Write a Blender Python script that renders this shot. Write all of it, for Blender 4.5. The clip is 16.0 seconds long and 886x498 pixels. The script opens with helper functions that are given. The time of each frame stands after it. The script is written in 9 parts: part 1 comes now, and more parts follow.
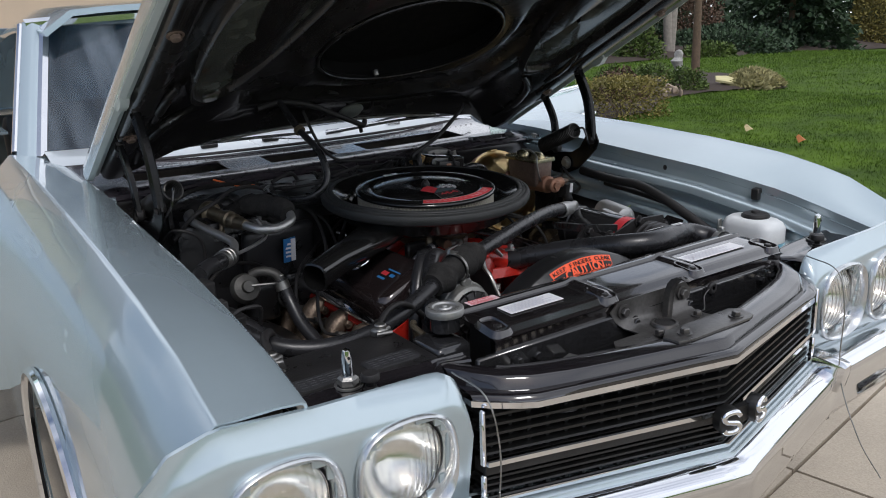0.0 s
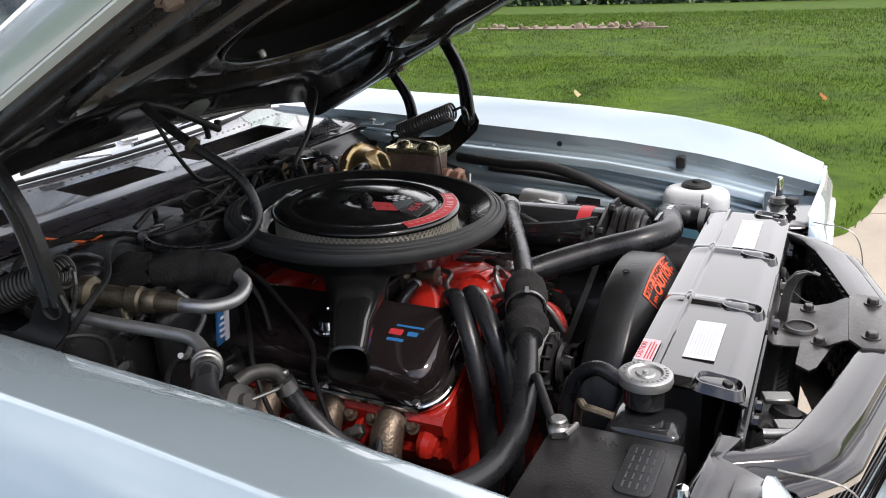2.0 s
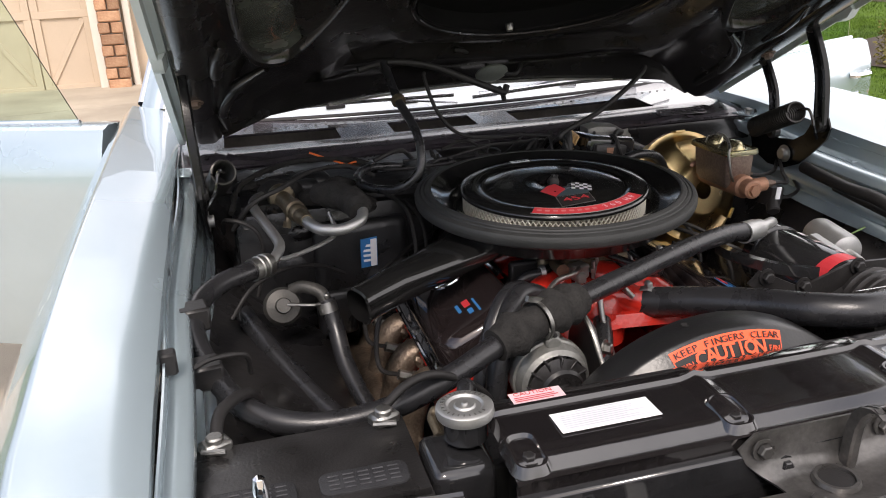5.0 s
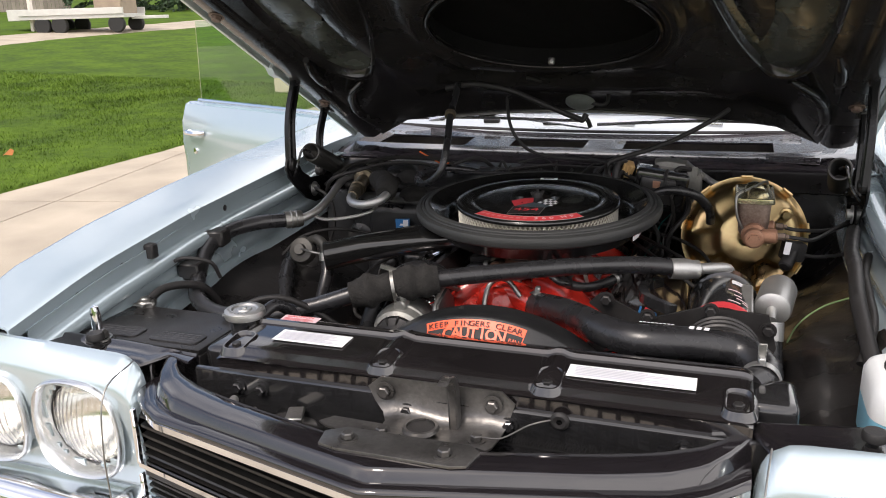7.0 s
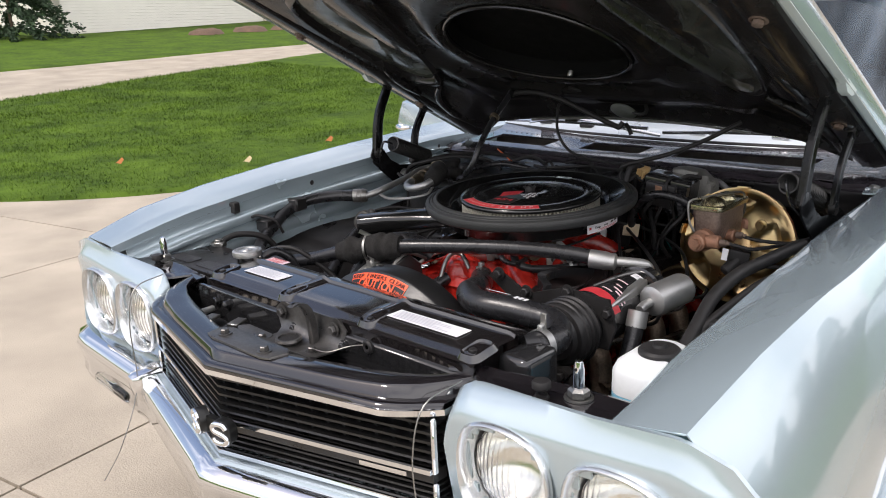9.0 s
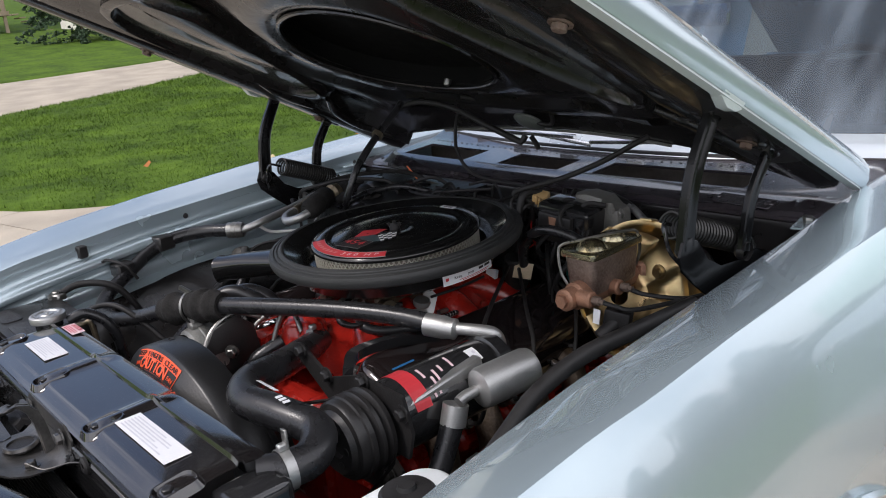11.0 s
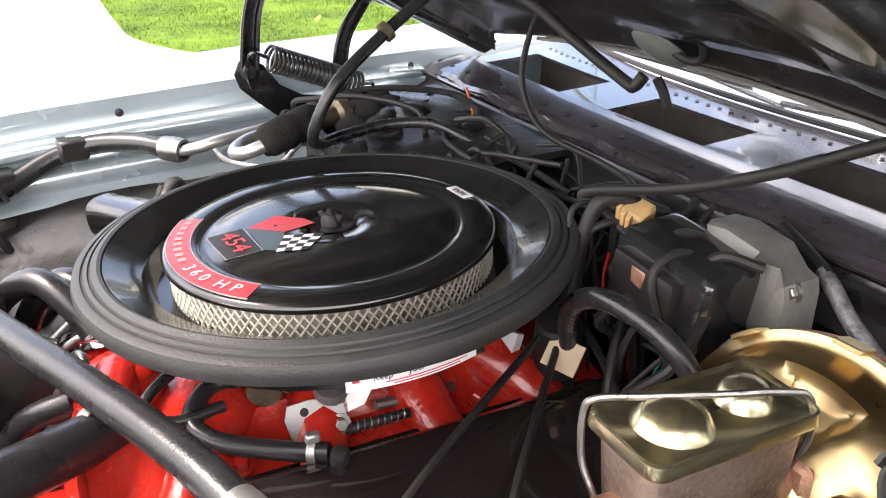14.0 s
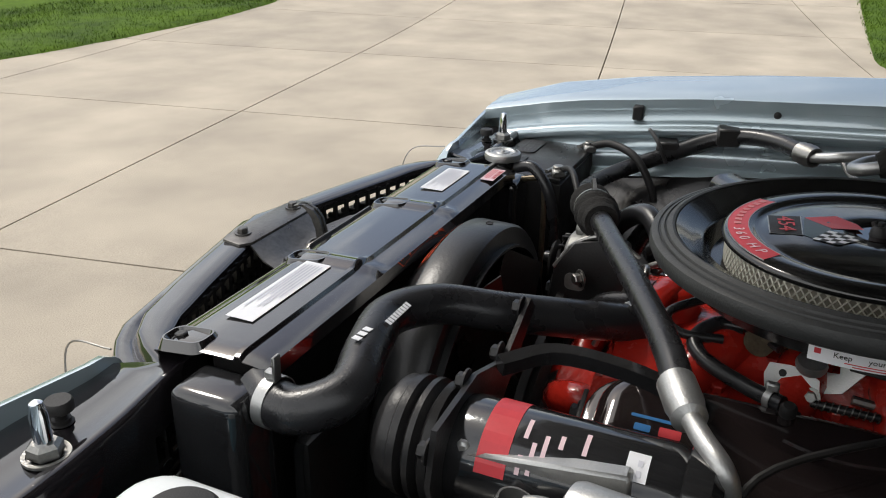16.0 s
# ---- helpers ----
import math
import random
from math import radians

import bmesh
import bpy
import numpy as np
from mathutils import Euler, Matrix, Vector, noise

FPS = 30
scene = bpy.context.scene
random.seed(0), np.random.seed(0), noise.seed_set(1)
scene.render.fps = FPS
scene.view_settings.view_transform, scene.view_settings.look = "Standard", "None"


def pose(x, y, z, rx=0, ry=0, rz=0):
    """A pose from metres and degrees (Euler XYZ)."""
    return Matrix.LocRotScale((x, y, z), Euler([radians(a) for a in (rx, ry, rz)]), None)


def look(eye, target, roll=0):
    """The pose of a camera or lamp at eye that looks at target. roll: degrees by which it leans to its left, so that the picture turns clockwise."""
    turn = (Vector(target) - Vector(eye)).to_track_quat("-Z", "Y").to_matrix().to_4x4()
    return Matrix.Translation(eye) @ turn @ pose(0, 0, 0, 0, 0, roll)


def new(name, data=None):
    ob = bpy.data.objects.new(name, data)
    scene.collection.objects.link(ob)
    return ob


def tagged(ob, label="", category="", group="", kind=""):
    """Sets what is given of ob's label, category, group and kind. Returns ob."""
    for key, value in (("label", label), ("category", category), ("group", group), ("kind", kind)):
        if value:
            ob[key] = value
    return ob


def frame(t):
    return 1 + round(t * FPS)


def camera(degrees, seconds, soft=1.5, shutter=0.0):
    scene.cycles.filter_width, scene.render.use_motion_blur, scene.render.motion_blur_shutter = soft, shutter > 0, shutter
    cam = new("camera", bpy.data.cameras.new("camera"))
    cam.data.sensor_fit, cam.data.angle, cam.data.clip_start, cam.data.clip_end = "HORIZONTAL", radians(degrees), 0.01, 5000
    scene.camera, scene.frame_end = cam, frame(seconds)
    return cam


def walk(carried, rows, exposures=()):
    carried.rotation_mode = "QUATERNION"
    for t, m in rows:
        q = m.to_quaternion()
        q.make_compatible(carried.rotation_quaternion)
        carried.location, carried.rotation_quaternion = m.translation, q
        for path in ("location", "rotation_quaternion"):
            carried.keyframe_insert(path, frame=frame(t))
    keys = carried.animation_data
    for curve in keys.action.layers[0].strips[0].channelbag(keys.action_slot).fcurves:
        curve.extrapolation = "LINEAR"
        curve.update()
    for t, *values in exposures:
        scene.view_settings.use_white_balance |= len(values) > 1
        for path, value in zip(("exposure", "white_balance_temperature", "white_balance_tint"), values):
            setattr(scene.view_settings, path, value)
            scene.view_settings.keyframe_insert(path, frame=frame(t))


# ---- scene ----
cam = camera(57.3, 16.0, soft=1.0)
PATH = [
    (0, (-1.091, -1.71, 1.376), (-0.027, -0.109, 0.823), -2.4),
    (0.5, (-1.207, -1.428, 1.38), (0.054, 0.008, 0.789), -2.5),
    (1, (-1.228, -1.16, 1.361), (0.193, 0.101, 0.738), -3.9),
    (1.5, (-1.219, -0.958, 1.37), (0.367, 0.075, 0.724), -3.5),
    (2, (-1.272, -0.785, 1.379), (0.421, 0.051, 0.72), -2.7),
    (2.5, (-1.264, -0.709, 1.376), (0.435, 0.106, 0.705), -2.1),
    (3, (-1.136, -0.754, 1.359), (0.452, 0.25, 0.673), -1.8),
    (3.5, (-1.048, -0.898, 1.364), (0.334, 0.366, 0.663), -2.0),
    (4, (-0.965, -1.082, 1.359), (0.155, 0.411, 0.641), -1.6),
    (4.5, (-0.764, -1.232, 1.373), (0.018, 0.464, 0.66), -2.9),
    (5, (-0.576, -1.395, 1.375), (-0.114, 0.43, 0.7), -2.8),
    (5.2, (-0.491, -1.453, 1.361), (-0.149, 0.403, 0.697), -2.1),
    (7.3, (0.541, -1.697, 1.368), (-0.277, 0.046, 0.826), -2.3),
    (7.5, (0.641, -1.691, 1.375), (-0.284, 0.003, 0.851), -2.6),
    (8, (0.889, -1.697, 1.364), (-0.213, -0.108, 0.853), -2.9),
    (8.2, (0.97, -1.692, 1.369), (-0.185, -0.141, 0.858), -2.8),
    (10.3, (1.422, -1.206, 1.392), (-0.103, -0.045, 0.818), -4.7),
    (10.5, (1.397, -1.124, 1.397), (-0.138, 0.025, 0.827), -5.2),
    (11, (1.315, -0.981, 1.395), (-0.152, 0.253, 0.824), -5.8),
    (11.5, (1.155, -0.861, 1.39), (-0.15, 0.545, 0.822), -4.7),
    (12, (1.015, -0.664, 1.359), (-0.177, 0.822, 0.75), -5.2),
    (12.5, (0.884, -0.485, 1.347), (-0.235, 1.016, 0.644), -5.4),
    (13, (0.768, -0.405, 1.322), (-0.293, 1.113, 0.565), -2.3),
    (13.5, (0.755, -0.292, 1.304), (-0.588, 0.965, 0.518), -0.5),
    (14, (0.782, -0.243, 1.294), (-0.863, 0.55, 0.478), -0.0),
    (14.5, (0.879, -0.231, 1.311), (-0.919, 0.132, 0.514), 1.0),
    (15, (0.966, -0.229, 1.329), (-0.874, -0.247, 0.545), 2.1),
    (15.5, (0.997, -0.165, 1.326), (-0.802, -0.58, 0.555), 1.6),
    (16, (1.032, -0.114, 1.32), (-0.651, -0.855, 0.534), 0.9),
]
LIGHT = ((0, -0.36, 6170, 12), (1, 0.18, 6270, 13), (2, 0.44, 6570, 14), (3, 0.42, 6670, 15), (3.5, 0.58, 6670, 15), (5, 0.58, 6870, 16), (7.5, 0.5, 6870, 15), (8.2, 0.48, 6820, 15), (10.3, 0.04, 6370, 15), (11, 0.14, 6370, 15), (12, 0.99, 6650, 15), (12.5, 1.44, 6870, 17), (13.2, 2.04, 7220, 22), (14, 2.2, 7050, 18), (14.5, 2.02, 6870, 14), (15, 1.15, 6920, 10), (15.5, 0.35, 6770, 9), (16, 0.08, 6670, 9))
walk(cam, [(t, look(eye, target, roll)) for t, eye, target, roll in PATH], LIGHT)

# ---- world and sun ----
world = bpy.data.worlds.new("sky")
scene.world = world
world.use_nodes = True
wn = world.node_tree
sky = wn.nodes.new("ShaderNodeTexSky")
sky.sky_type = "NISHITA"
sky.sun_disc = False
sky.sun_elevation = radians(52)
sky.sun_rotation = radians(200)
sky.air_density = 1.0
sky.dust_density = 2.5
sky.ozone_density = 1.0
# broken high cloud over the blue, thicker towards the driver's side
wtc = wn.nodes.new("ShaderNodeTexCoord")
wno = wn.nodes.new("ShaderNodeTexNoise")
wno.inputs["Scale"].default_value = 2.2
wno.inputs["Detail"].default_value = 6
wno.inputs["Roughness"].default_value = 0.6
wra = wn.nodes.new("ShaderNodeValToRGB")
wra.color_ramp.elements[0].position = 0.36
wra.color_ramp.elements[1].position = 0.62
wmx = wn.nodes.new("ShaderNodeMix")
wmx.data_type = "RGBA"
wmx.inputs[7].default_value = (11.8, 12.0, 12.3, 1)
wn.links.new(wtc.outputs["Generated"], wno.inputs["Vector"])
wsx = wn.nodes.new("ShaderNodeSeparateXYZ")
wgr = wn.nodes.new("ShaderNodeMath")
wgr.operation = "MULTIPLY_ADD"
wgr.inputs[1].default_value = 0.17
wn.links.new(wtc.outputs["Generated"], wsx.inputs[0])
wn.links.new(wsx.outputs["X"], wgr.inputs[0])
wn.links.new(wno.outputs["Fac"], wgr.inputs[2])
wn.links.new(wgr.outputs[0], wra.inputs["Fac"])
wn.links.new(wra.outputs["Color"], wmx.inputs[0])
wn.links.new(sky.outputs["Color"], wmx.inputs[6])
bg = wn.nodes["Background"]
wn.links.new(wmx.outputs[2], bg.inputs["Color"])
bg.inputs["Strength"].default_value = 0.13
sun = new("sun", bpy.data.lights.new("sun", "SUN"))
sun.data.energy = 1.6
sun.data.angle = radians(10)
sun.data.color = (1.0, 0.96, 0.9)
sun.matrix_world = look((-3, -8, 11), (0, 0, 0))

# ---- small builders ----
V = Vector


def tint(c, k):
    return tuple(min(1.0, max(0.0, v * k)) for v in c)


def MAT(name, base, rough=0.5, metal=0.0, coat=0.0, var=0.12, scale=18.0, bump=0.0, bscale=220.0, other=None, rvar=0.12, island=0.0, spec=0.5, trans=0.0, ior=1.5):
    """A surface with colour and gloss that vary at two scales."""
    m = bpy.data.materials.new(name)
    m.use_nodes = True
    n, l = m.node_tree.nodes, m.node_tree.links
    p = n["Principled BSDF"]
    tc = n.new("ShaderNodeTexCoord")
    big, fine = n.new("ShaderNodeTexNoise"), n.new("ShaderNodeTexNoise")
    big.inputs["Scale"].default_value, big.inputs["Detail"].default_value = scale, 5
    fine.inputs["Scale"].default_value, fine.inputs["Detail"].default_value = bscale, 3
    for t in (big, fine):
        l.new(tc.outputs["Object"], t.inputs["Vector"])
    ramp = n.new("ShaderNodeValToRGB")
    ramp.color_ramp.elements[0].position, ramp.color_ramp.elements[1].position = 0.3, 0.72
    lo, hi = tint(base, 1 - var), (other if other else tint(base, 1 + var))
    ramp.color_ramp.elements[0].color, ramp.color_ramp.elements[1].color = (*lo, 1), (*hi, 1)
    add = n.new("ShaderNodeMath")
    add.operation = "MULTIPLY_ADD"
    l.new(fine.outputs["Fac"], add.inputs[0])
    add.inputs[1].default_value = 0.35
    sub = n.new("ShaderNodeMath")
    sub.operation = "MULTIPLY_ADD"
    l.new(big.outputs["Fac"], sub.inputs[0])
    sub.inputs[1].default_value, sub.inputs[2].default_value = 0.65, 0.0
    l.new(sub.outputs[0], add.inputs[2])
    l.new(add.outputs[0], ramp.inputs["Fac"])
    out = ramp.outputs["Color"]
    if island:
        hsv = n.new("ShaderNodeHueSaturation")
        info = n.new("ShaderNodeObjectInfo") if island < 0 else n.new("ShaderNodeNewGeometry")
        mr = n.new("ShaderNodeMapRange")
        l.new(info.outputs["Random" if island < 0 else "Random Per Island"], mr.inputs["Value"])
        mr.inputs["To Min"].default_value, mr.inputs["To Max"].default_value = 1 - abs(island), 1 + abs(island)
        l.new(mr.outputs["Result"], hsv.inputs["Value"])
        l.new(out, hsv.inputs["Color"])
        out = hsv.outputs["Color"]
    l.new(out, p.inputs["Base Color"])
    rr = n.new("ShaderNodeMapRange")
    l.new(big.outputs["Fac"], rr.inputs["Value"])
    rr.inputs["From Min"].default_value, rr.inputs["From Max"].default_value = 0.3, 0.7
    rr.inputs["To Min"].default_value, rr.inputs["To Max"].default_value = max(0.0, rough * (1 - rvar)), min(1.0, rough * (1 + rvar))
    l.new(rr.outputs["Result"], p.inputs["Roughness"])
    p.inputs["Metallic"].default_value = metal
    p.inputs["Specular IOR Level"].default_value = spec
    p.inputs["IOR"].default_value = ior
    if coat:
        p.inputs["Coat Weight"].default_value, p.inputs["Coat Roughness"].default_value = coat, 0.04
    if trans:
        p.inputs["Transmission Weight"].default_value = trans
    if bump:
        b = n.new("ShaderNodeBump")
        b.inputs["Strength"].default_value = min(1.0, bump)
        b.inputs["Distance"].default_value = 0.002
        l.new(fine.outputs["Fac"], b.inputs["Height"])
        l.new(b.outputs["Normal"], p.inputs["Normal"])
    return m


def part(name, bm, material, parent=None, label="", smooth=True, sharp=38):
    """Links a bmesh, built in the place's own metres, as one mesh object."""
    bmesh.ops.recalc_face_normals(bm, faces=bm.faces)
    lim = radians(sharp)
    for f in bm.faces:
        f.smooth = smooth
    for e in bm.edges:
        if len(e.link_faces) == 2 and e.calc_face_angle(0) > lim:
            e.smooth = False
    me = bpy.data.meshes.new(name)
    bm.to_mesh(me)
    bm.free()
    me.materials.append(material)
    ob = new(name, me)
    if parent:
        ob.parent = parent
        ob.matrix_parent_inverse = Matrix.Translation(-V(parent["at"])) if "at" in parent else Matrix.Identity(4)
    if label:
        ob["label"] = label
    return ob


def thing(name, label, category, at=(0, 0, 0), group="", kind=""):
    e = new(name)
    e.empty_display_size = 0.05
    e.location = at
    e["at"] = list(at)
    return tagged(e, label, category, group, kind)


def bmn():
    return bmesh.new()


def box(bm, c, s, rot=(0, 0, 0), bev=0.0, seg=1):
    m = pose(*c, *rot) @ Matrix.Diagonal((*s, 1))
    r = bmesh.ops.create_cube(bm, size=1.0, matrix=m)
    if bev:
        es = list({e for v in r["verts"] for e in v.link_edges})
        bmesh.ops.bevel(bm, geom=es, offset=bev, segments=seg, affect="EDGES", profile=0.6)
    return bm


def frame_to(axis, up=(0, 0, 1)):
    z = V(axis).normalized()
    x = V(up).cross(z)
    if x.length < 1e-4:
        x = V((1, 0, 0)).cross(z)
        if x.length < 1e-4:
            x = V((0, 1, 0)).cross(z)
    x.normalize()
    y = z.cross(x)
    return Matrix(((x.x, y.x, z.x, 0), (x.y, y.y, z.y, 0), (x.z, y.z, z.z, 0), (0, 0, 0, 1)))


def lathe(bm, prof, at=(0, 0, 0), axis=(0, 0, 1), seg=32, close=True):
    """Turns a profile of (radius, height) round an axis."""
    m = Matrix.Translation(at) @ frame_to(axis)
    rings = []
    for r, h in prof:
        if r < 1e-6:
            rings.append([bm.verts.new(m @ V((0, 0, h)))])
        else:
            rings.append([bm.verts.new(m @ V((r * math.cos(2 * math.pi * k / seg), r * math.sin(2 * math.pi * k / seg), h))) for k in range(seg)])
    for a, b in zip(rings, rings[1:]):
        for k in range(seg):
            k2 = (k + 1) % seg
            if len(a) == 1 and len(b) == 1:
                continue
            if len(a) == 1:
                bm.faces.new((a[0], b[k], b[k2]))
            elif len(b) == 1:
                bm.faces.new((a[k], a[k2], b[0]))
            else:
                bm.faces.new((a[k], a[k2], b[k2], b[k]))
    if close:
        for ring, flip in ((rings[0], True), (rings[-1], False)):
            if len(ring) > 2:
                bm.faces.new(ring[::-1] if flip else ring)
    return bm


def cyl(bm, a, b, r, seg=24, bev=0.0, r2=None):
    a, b = V(a), V(b)
    h = (b - a).length
    r2 = r if r2 is None else r2
    if bev:
        prof = [(0, 0), (r - bev, 0), (r, bev), (r2, h - bev), (r2 - bev, h), (0, h)]
    else:
        prof = [(0, 0), (r, 0), (r2, h), (0, h)]
    return lathe(bm, prof, a, b - a, seg)


def spline(pts, n=6):
    """Points of a smooth line through the given ones."""
    p = [V(q) for q in pts]
    p = [2 * p[0] - p[1]] + p + [2 * p[-1] - p[-2]]
    out = []
    for i in range(1, len(p) - 2):
        for k in range(n):
            t = k / n
            a, b, c, d = p[i - 1], p[i], p[i + 1], p[i + 2]
            out.append(0.5 * (2 * b + (c - a) * t + (2 * a - 5 * b + 4 * c - d) * t * t + (3 * b - a - 3 * c + d) * t**3))
    out.append(p[-2])
    return out


def tube(bm, pts, r, seg=12, n=6, wob=0.0, flat=1.0):
    """A hose, pipe or cable along a smooth line; r may be a number or one for each given point."""
    path = spline(pts, n) if n > 1 else [V(q) for q in pts]
    rs = [r] * len(path) if not isinstance(r, (list, tuple)) else [float(np.interp(i / (len(path) - 1) * (len(r) - 1), range(len(r)), r)) for i in range(len(path))]
    tan = (path[1] - path[0]).normalized()
    u = tan.orthogonal().normalized()
    rings = []
    for i, q in enumerate(path):
        t = (path[min(i + 1, len(path) - 1)] - path[max(i - 1, 0)]).normalized()
        u = (u - t * u.dot(t)).normalized()
        w = t.cross(u)
        k = rs[i] * (1 + (wob * (noise.noise(q * 60)) if wob else 0))
        rings.append([bm.verts.new(q + k * (math.cos(2 * math.pi * j / seg) * u + flat * math.sin(2 * math.pi * j / seg) * w)) for j in range(seg)])
    for a, b in zip(rings, rings[1:]):
        for j in range(seg):
            bm.faces.new((a[j], a[(j + 1) % seg], b[(j + 1) % seg], b[j]))
    bm.faces.new(rings[0][::-1])
    bm.faces.new(rings[-1])
    return bm


def loft(bm, secs, closed=False, cap=False):
    """Skins rows of points of one length each."""
    rows = [[bm.verts.new(p) for p in s] for s in secs]
    n = len(rows[0])
    for a, b in zip(rows, rows[1:]):
        for j in range(n if closed else n - 1):
            bm.faces.new((a[j], a[(j + 1) % n], b[(j + 1) % n], b[j]))
    if cap:
        bm.faces.new(rows[0][::-1])
        bm.faces.new(rows[-1])
    return bm


def prism(bm, outline, h, m=None, bev=0.0):
    """A flat plate of the given outline, h thick, raised along z of m."""
    m = m or Matrix.Identity(4)
    lo = [bm.verts.new(m @ V((x, y, 0))) for x, y in outline]
    hi = [bm.verts.new(m @ V((x, y, h))) for x, y in outline]
    fs = [bm.faces.new(lo[::-1]), bm.faces.new(hi)]
    n = len(lo)
    for j in range(n):
        bm.faces.new((lo[j], lo[(j + 1) % n], hi[(j + 1) % n], hi[j]))
    if bev:
        bmesh.ops.bevel(bm, geom=list(fs[1].edges), offset=bev, segments=2, affect="EDGES", profile=0.5)
    return bm


def rrect(w, h, r, k=4, c=(0, 0)):
    out = []
    for cx, cy, a0 in ((w / 2 - r, h / 2 - r, 0), (-w / 2 + r, h / 2 - r, 90), (-w / 2 + r, -h / 2 + r, 180), (w / 2 - r, -h / 2 + r, 270)):
        for j in range(k + 1):
            a = radians(a0 + 90 * j / k)
            out.append((c[0] + cx + r * math.cos(a), c[1] + cy + r * math.sin(a)))
    return out


def thicken(bm, d):
    """Gives an open sheet a thickness along its normals."""
    bmesh.ops.recalc_face_normals(bm, faces=bm.faces)
    bmesh.ops.solidify(bm, geom=list(bm.faces), thickness=d)
    return bm


def words(name, text, size, m, material, parent=None, label="", depth=0.0006, align="CENTER", shear=0.0, stretch=1.0, bold=0.0):
    """Lettering in the built-in type as a thin mesh."""
    cu = bpy.data.curves.new(name, "FONT")
    cu.body, cu.size, cu.extrude, cu.align_x, cu.align_y, cu.shear = text, size, depth, align, "CENTER", shear
    cu.resolution_u = 2
    cu.offset = bold
    tmp = bpy.data.objects.new(name, cu)
    me = bpy.data.meshes.new_from_object(tmp)
    bpy.data.objects.remove(tmp)
    me.name = name
    me.transform(m @ Matrix.Diagonal((stretch, 1, 1, 1)))
    me.materials.clear()
    me.materials.append(material)
    ob = new(name, me)
    if parent:
        ob.parent = parent
        ob.matrix_parent_inverse = Matrix.Translation(-V(parent["at"])) if "at" in parent else Matrix.Identity(4)
    if label:
        ob["label"] = label
    return ob


def bolt(bm, at, axis=(0, 0, 1), r=0.008, h=0.008):
    """A hexagon head on a washer."""
    lathe(bm, [(0, 0), (r * 1.55, 0), (r * 1.55, h * 0.25), (r * 1.05, h * 0.25)], at, axis, 12, False)
    lathe(bm, [(r, h * 0.25), (r, h), (r * 0.8, h * 1.15), (0, h * 1.15)], at, axis, 6, False)
    return bm


# ---- materials ----
PAINT = MAT("silver_green_paint", (0.45, 0.545, 0.59), 0.27, 0.5, 1.0, 0.02, 3, 0.0, 60, rvar=0.015)
PAINT.node_tree.nodes["Principled BSDF"].inputs["Coat IOR"].default_value = 1.75
PAINT.node_tree.nodes["Principled BSDF"].inputs["Coat Roughness"].default_value = 0.015
GLOSS = MAT("gloss_black_paint", (0.018, 0.018, 0.019), 0.12, 0.0, 0.6, 0.4, 12, 0.08, 90)
SATIN = MAT("satin_black_paint", (0.019, 0.018, 0.018), 0.36, 0.0, 0.0, 0.45, 14, 0.2, 260, rvar=0.35, spec=0.4)
HOODBLK = MAT("hood_underside_black", (0.018, 0.0168, 0.0165), 0.24, 0.0, 0.25, 0.5, 7, 0.3, 60, rvar=0.45, spec=0.4)
COWLBLK = MAT("cowl_black_paint", (0.044, 0.038, 0.044), 0.18, 0.0, 0.9, 0.4, 10, 0.2, 70, rvar=0.3)
RUBBER = MAT("black_rubber", (0.020, 0.019, 0.019), 0.5, 0.0, 0.0, 0.35, 30, 0.2, 500, rvar=0.2, spec=0.3)
HOSE = MAT("hose_rubber", (0.018, 0.018, 0.0195), 0.28, 0.0, 0.0, 0.35, 25, 0.15, 420, rvar=0.25)
FOAM = MAT("black_foam", (0.021, 0.020, 0.019), 0.95, 0.0, 0.0, 0.6, 60, 1.0, 260, spec=0.25)
RED = MAT("orange_red_engine_enamel", (0.42, 0.02, 0.012), 0.24, 0.0, 0.35, 0.22, 22, 0.5, 130, rvar=0.3)
CHROME = MAT("chrome", (0.82, 0.83, 0.85), 0.07, 1.0, 0.0, 0.04, 9, 0.0, 200, rvar=0.4)
DCHROME = MAT("brown_black_cover", (0.026, 0.019, 0.019), 0.08, 0.35, 1.0, 0.1, 14, 0.02, 60, rvar=0.4)
STEEL = MAT("bare_steel", (0.3, 0.295, 0.28), 0.38, 0.95, 0.0, 0.25, 40, 0.3, 300, rvar=0.3)
ALU = MAT("brushed_aluminium", (0.46, 0.46, 0.45), 0.42, 0.85, 0.0, 0.12, 30, 0.2, 400)
ZINC = MAT("yellow_zinc_plating", (0.66, 0.42, 0.22), 0.33, 1.0, 0.0, 0.16, 12, 0.03, 120, other=(0.62, 0.52, 0.26), rvar=0.25)
IRON = MAT("rusty_cast_iron", (0.17, 0.105, 0.075), 0.62, 0.35, 0.0, 0.4, 26, 0.7, 260, other=(0.26, 0.2, 0.16))
NOSE = MAT("copper_brown_casting", (0.36, 0.19, 0.12), 0.5, 0.4, 0.0, 0.3, 30, 0.6, 260)
EXH = MAT("heat_stained_manifold", (0.15, 0.105, 0.075), 0.42, 0.8, 0.0, 0.45, 20, 0.6, 200, other=(0.33, 0.26, 0.20))
BRASS = MAT("tarnished_brass", (0.2, 0.165, 0.115), 0.42, 0.8, 0.0, 0.35, 60, 0.4, 260)
GLASS = MAT("clear_glass", (0.93, 0.96, 0.95), 0.0, 0.0, 0.0, 0.0, 5, 0, 200, trans=1.0, ior=1.45)
WHITE = MAT("white_label", (0.78, 0.78, 0.80), 0.35, 0, 0, 0.05, 30, 0, 200)
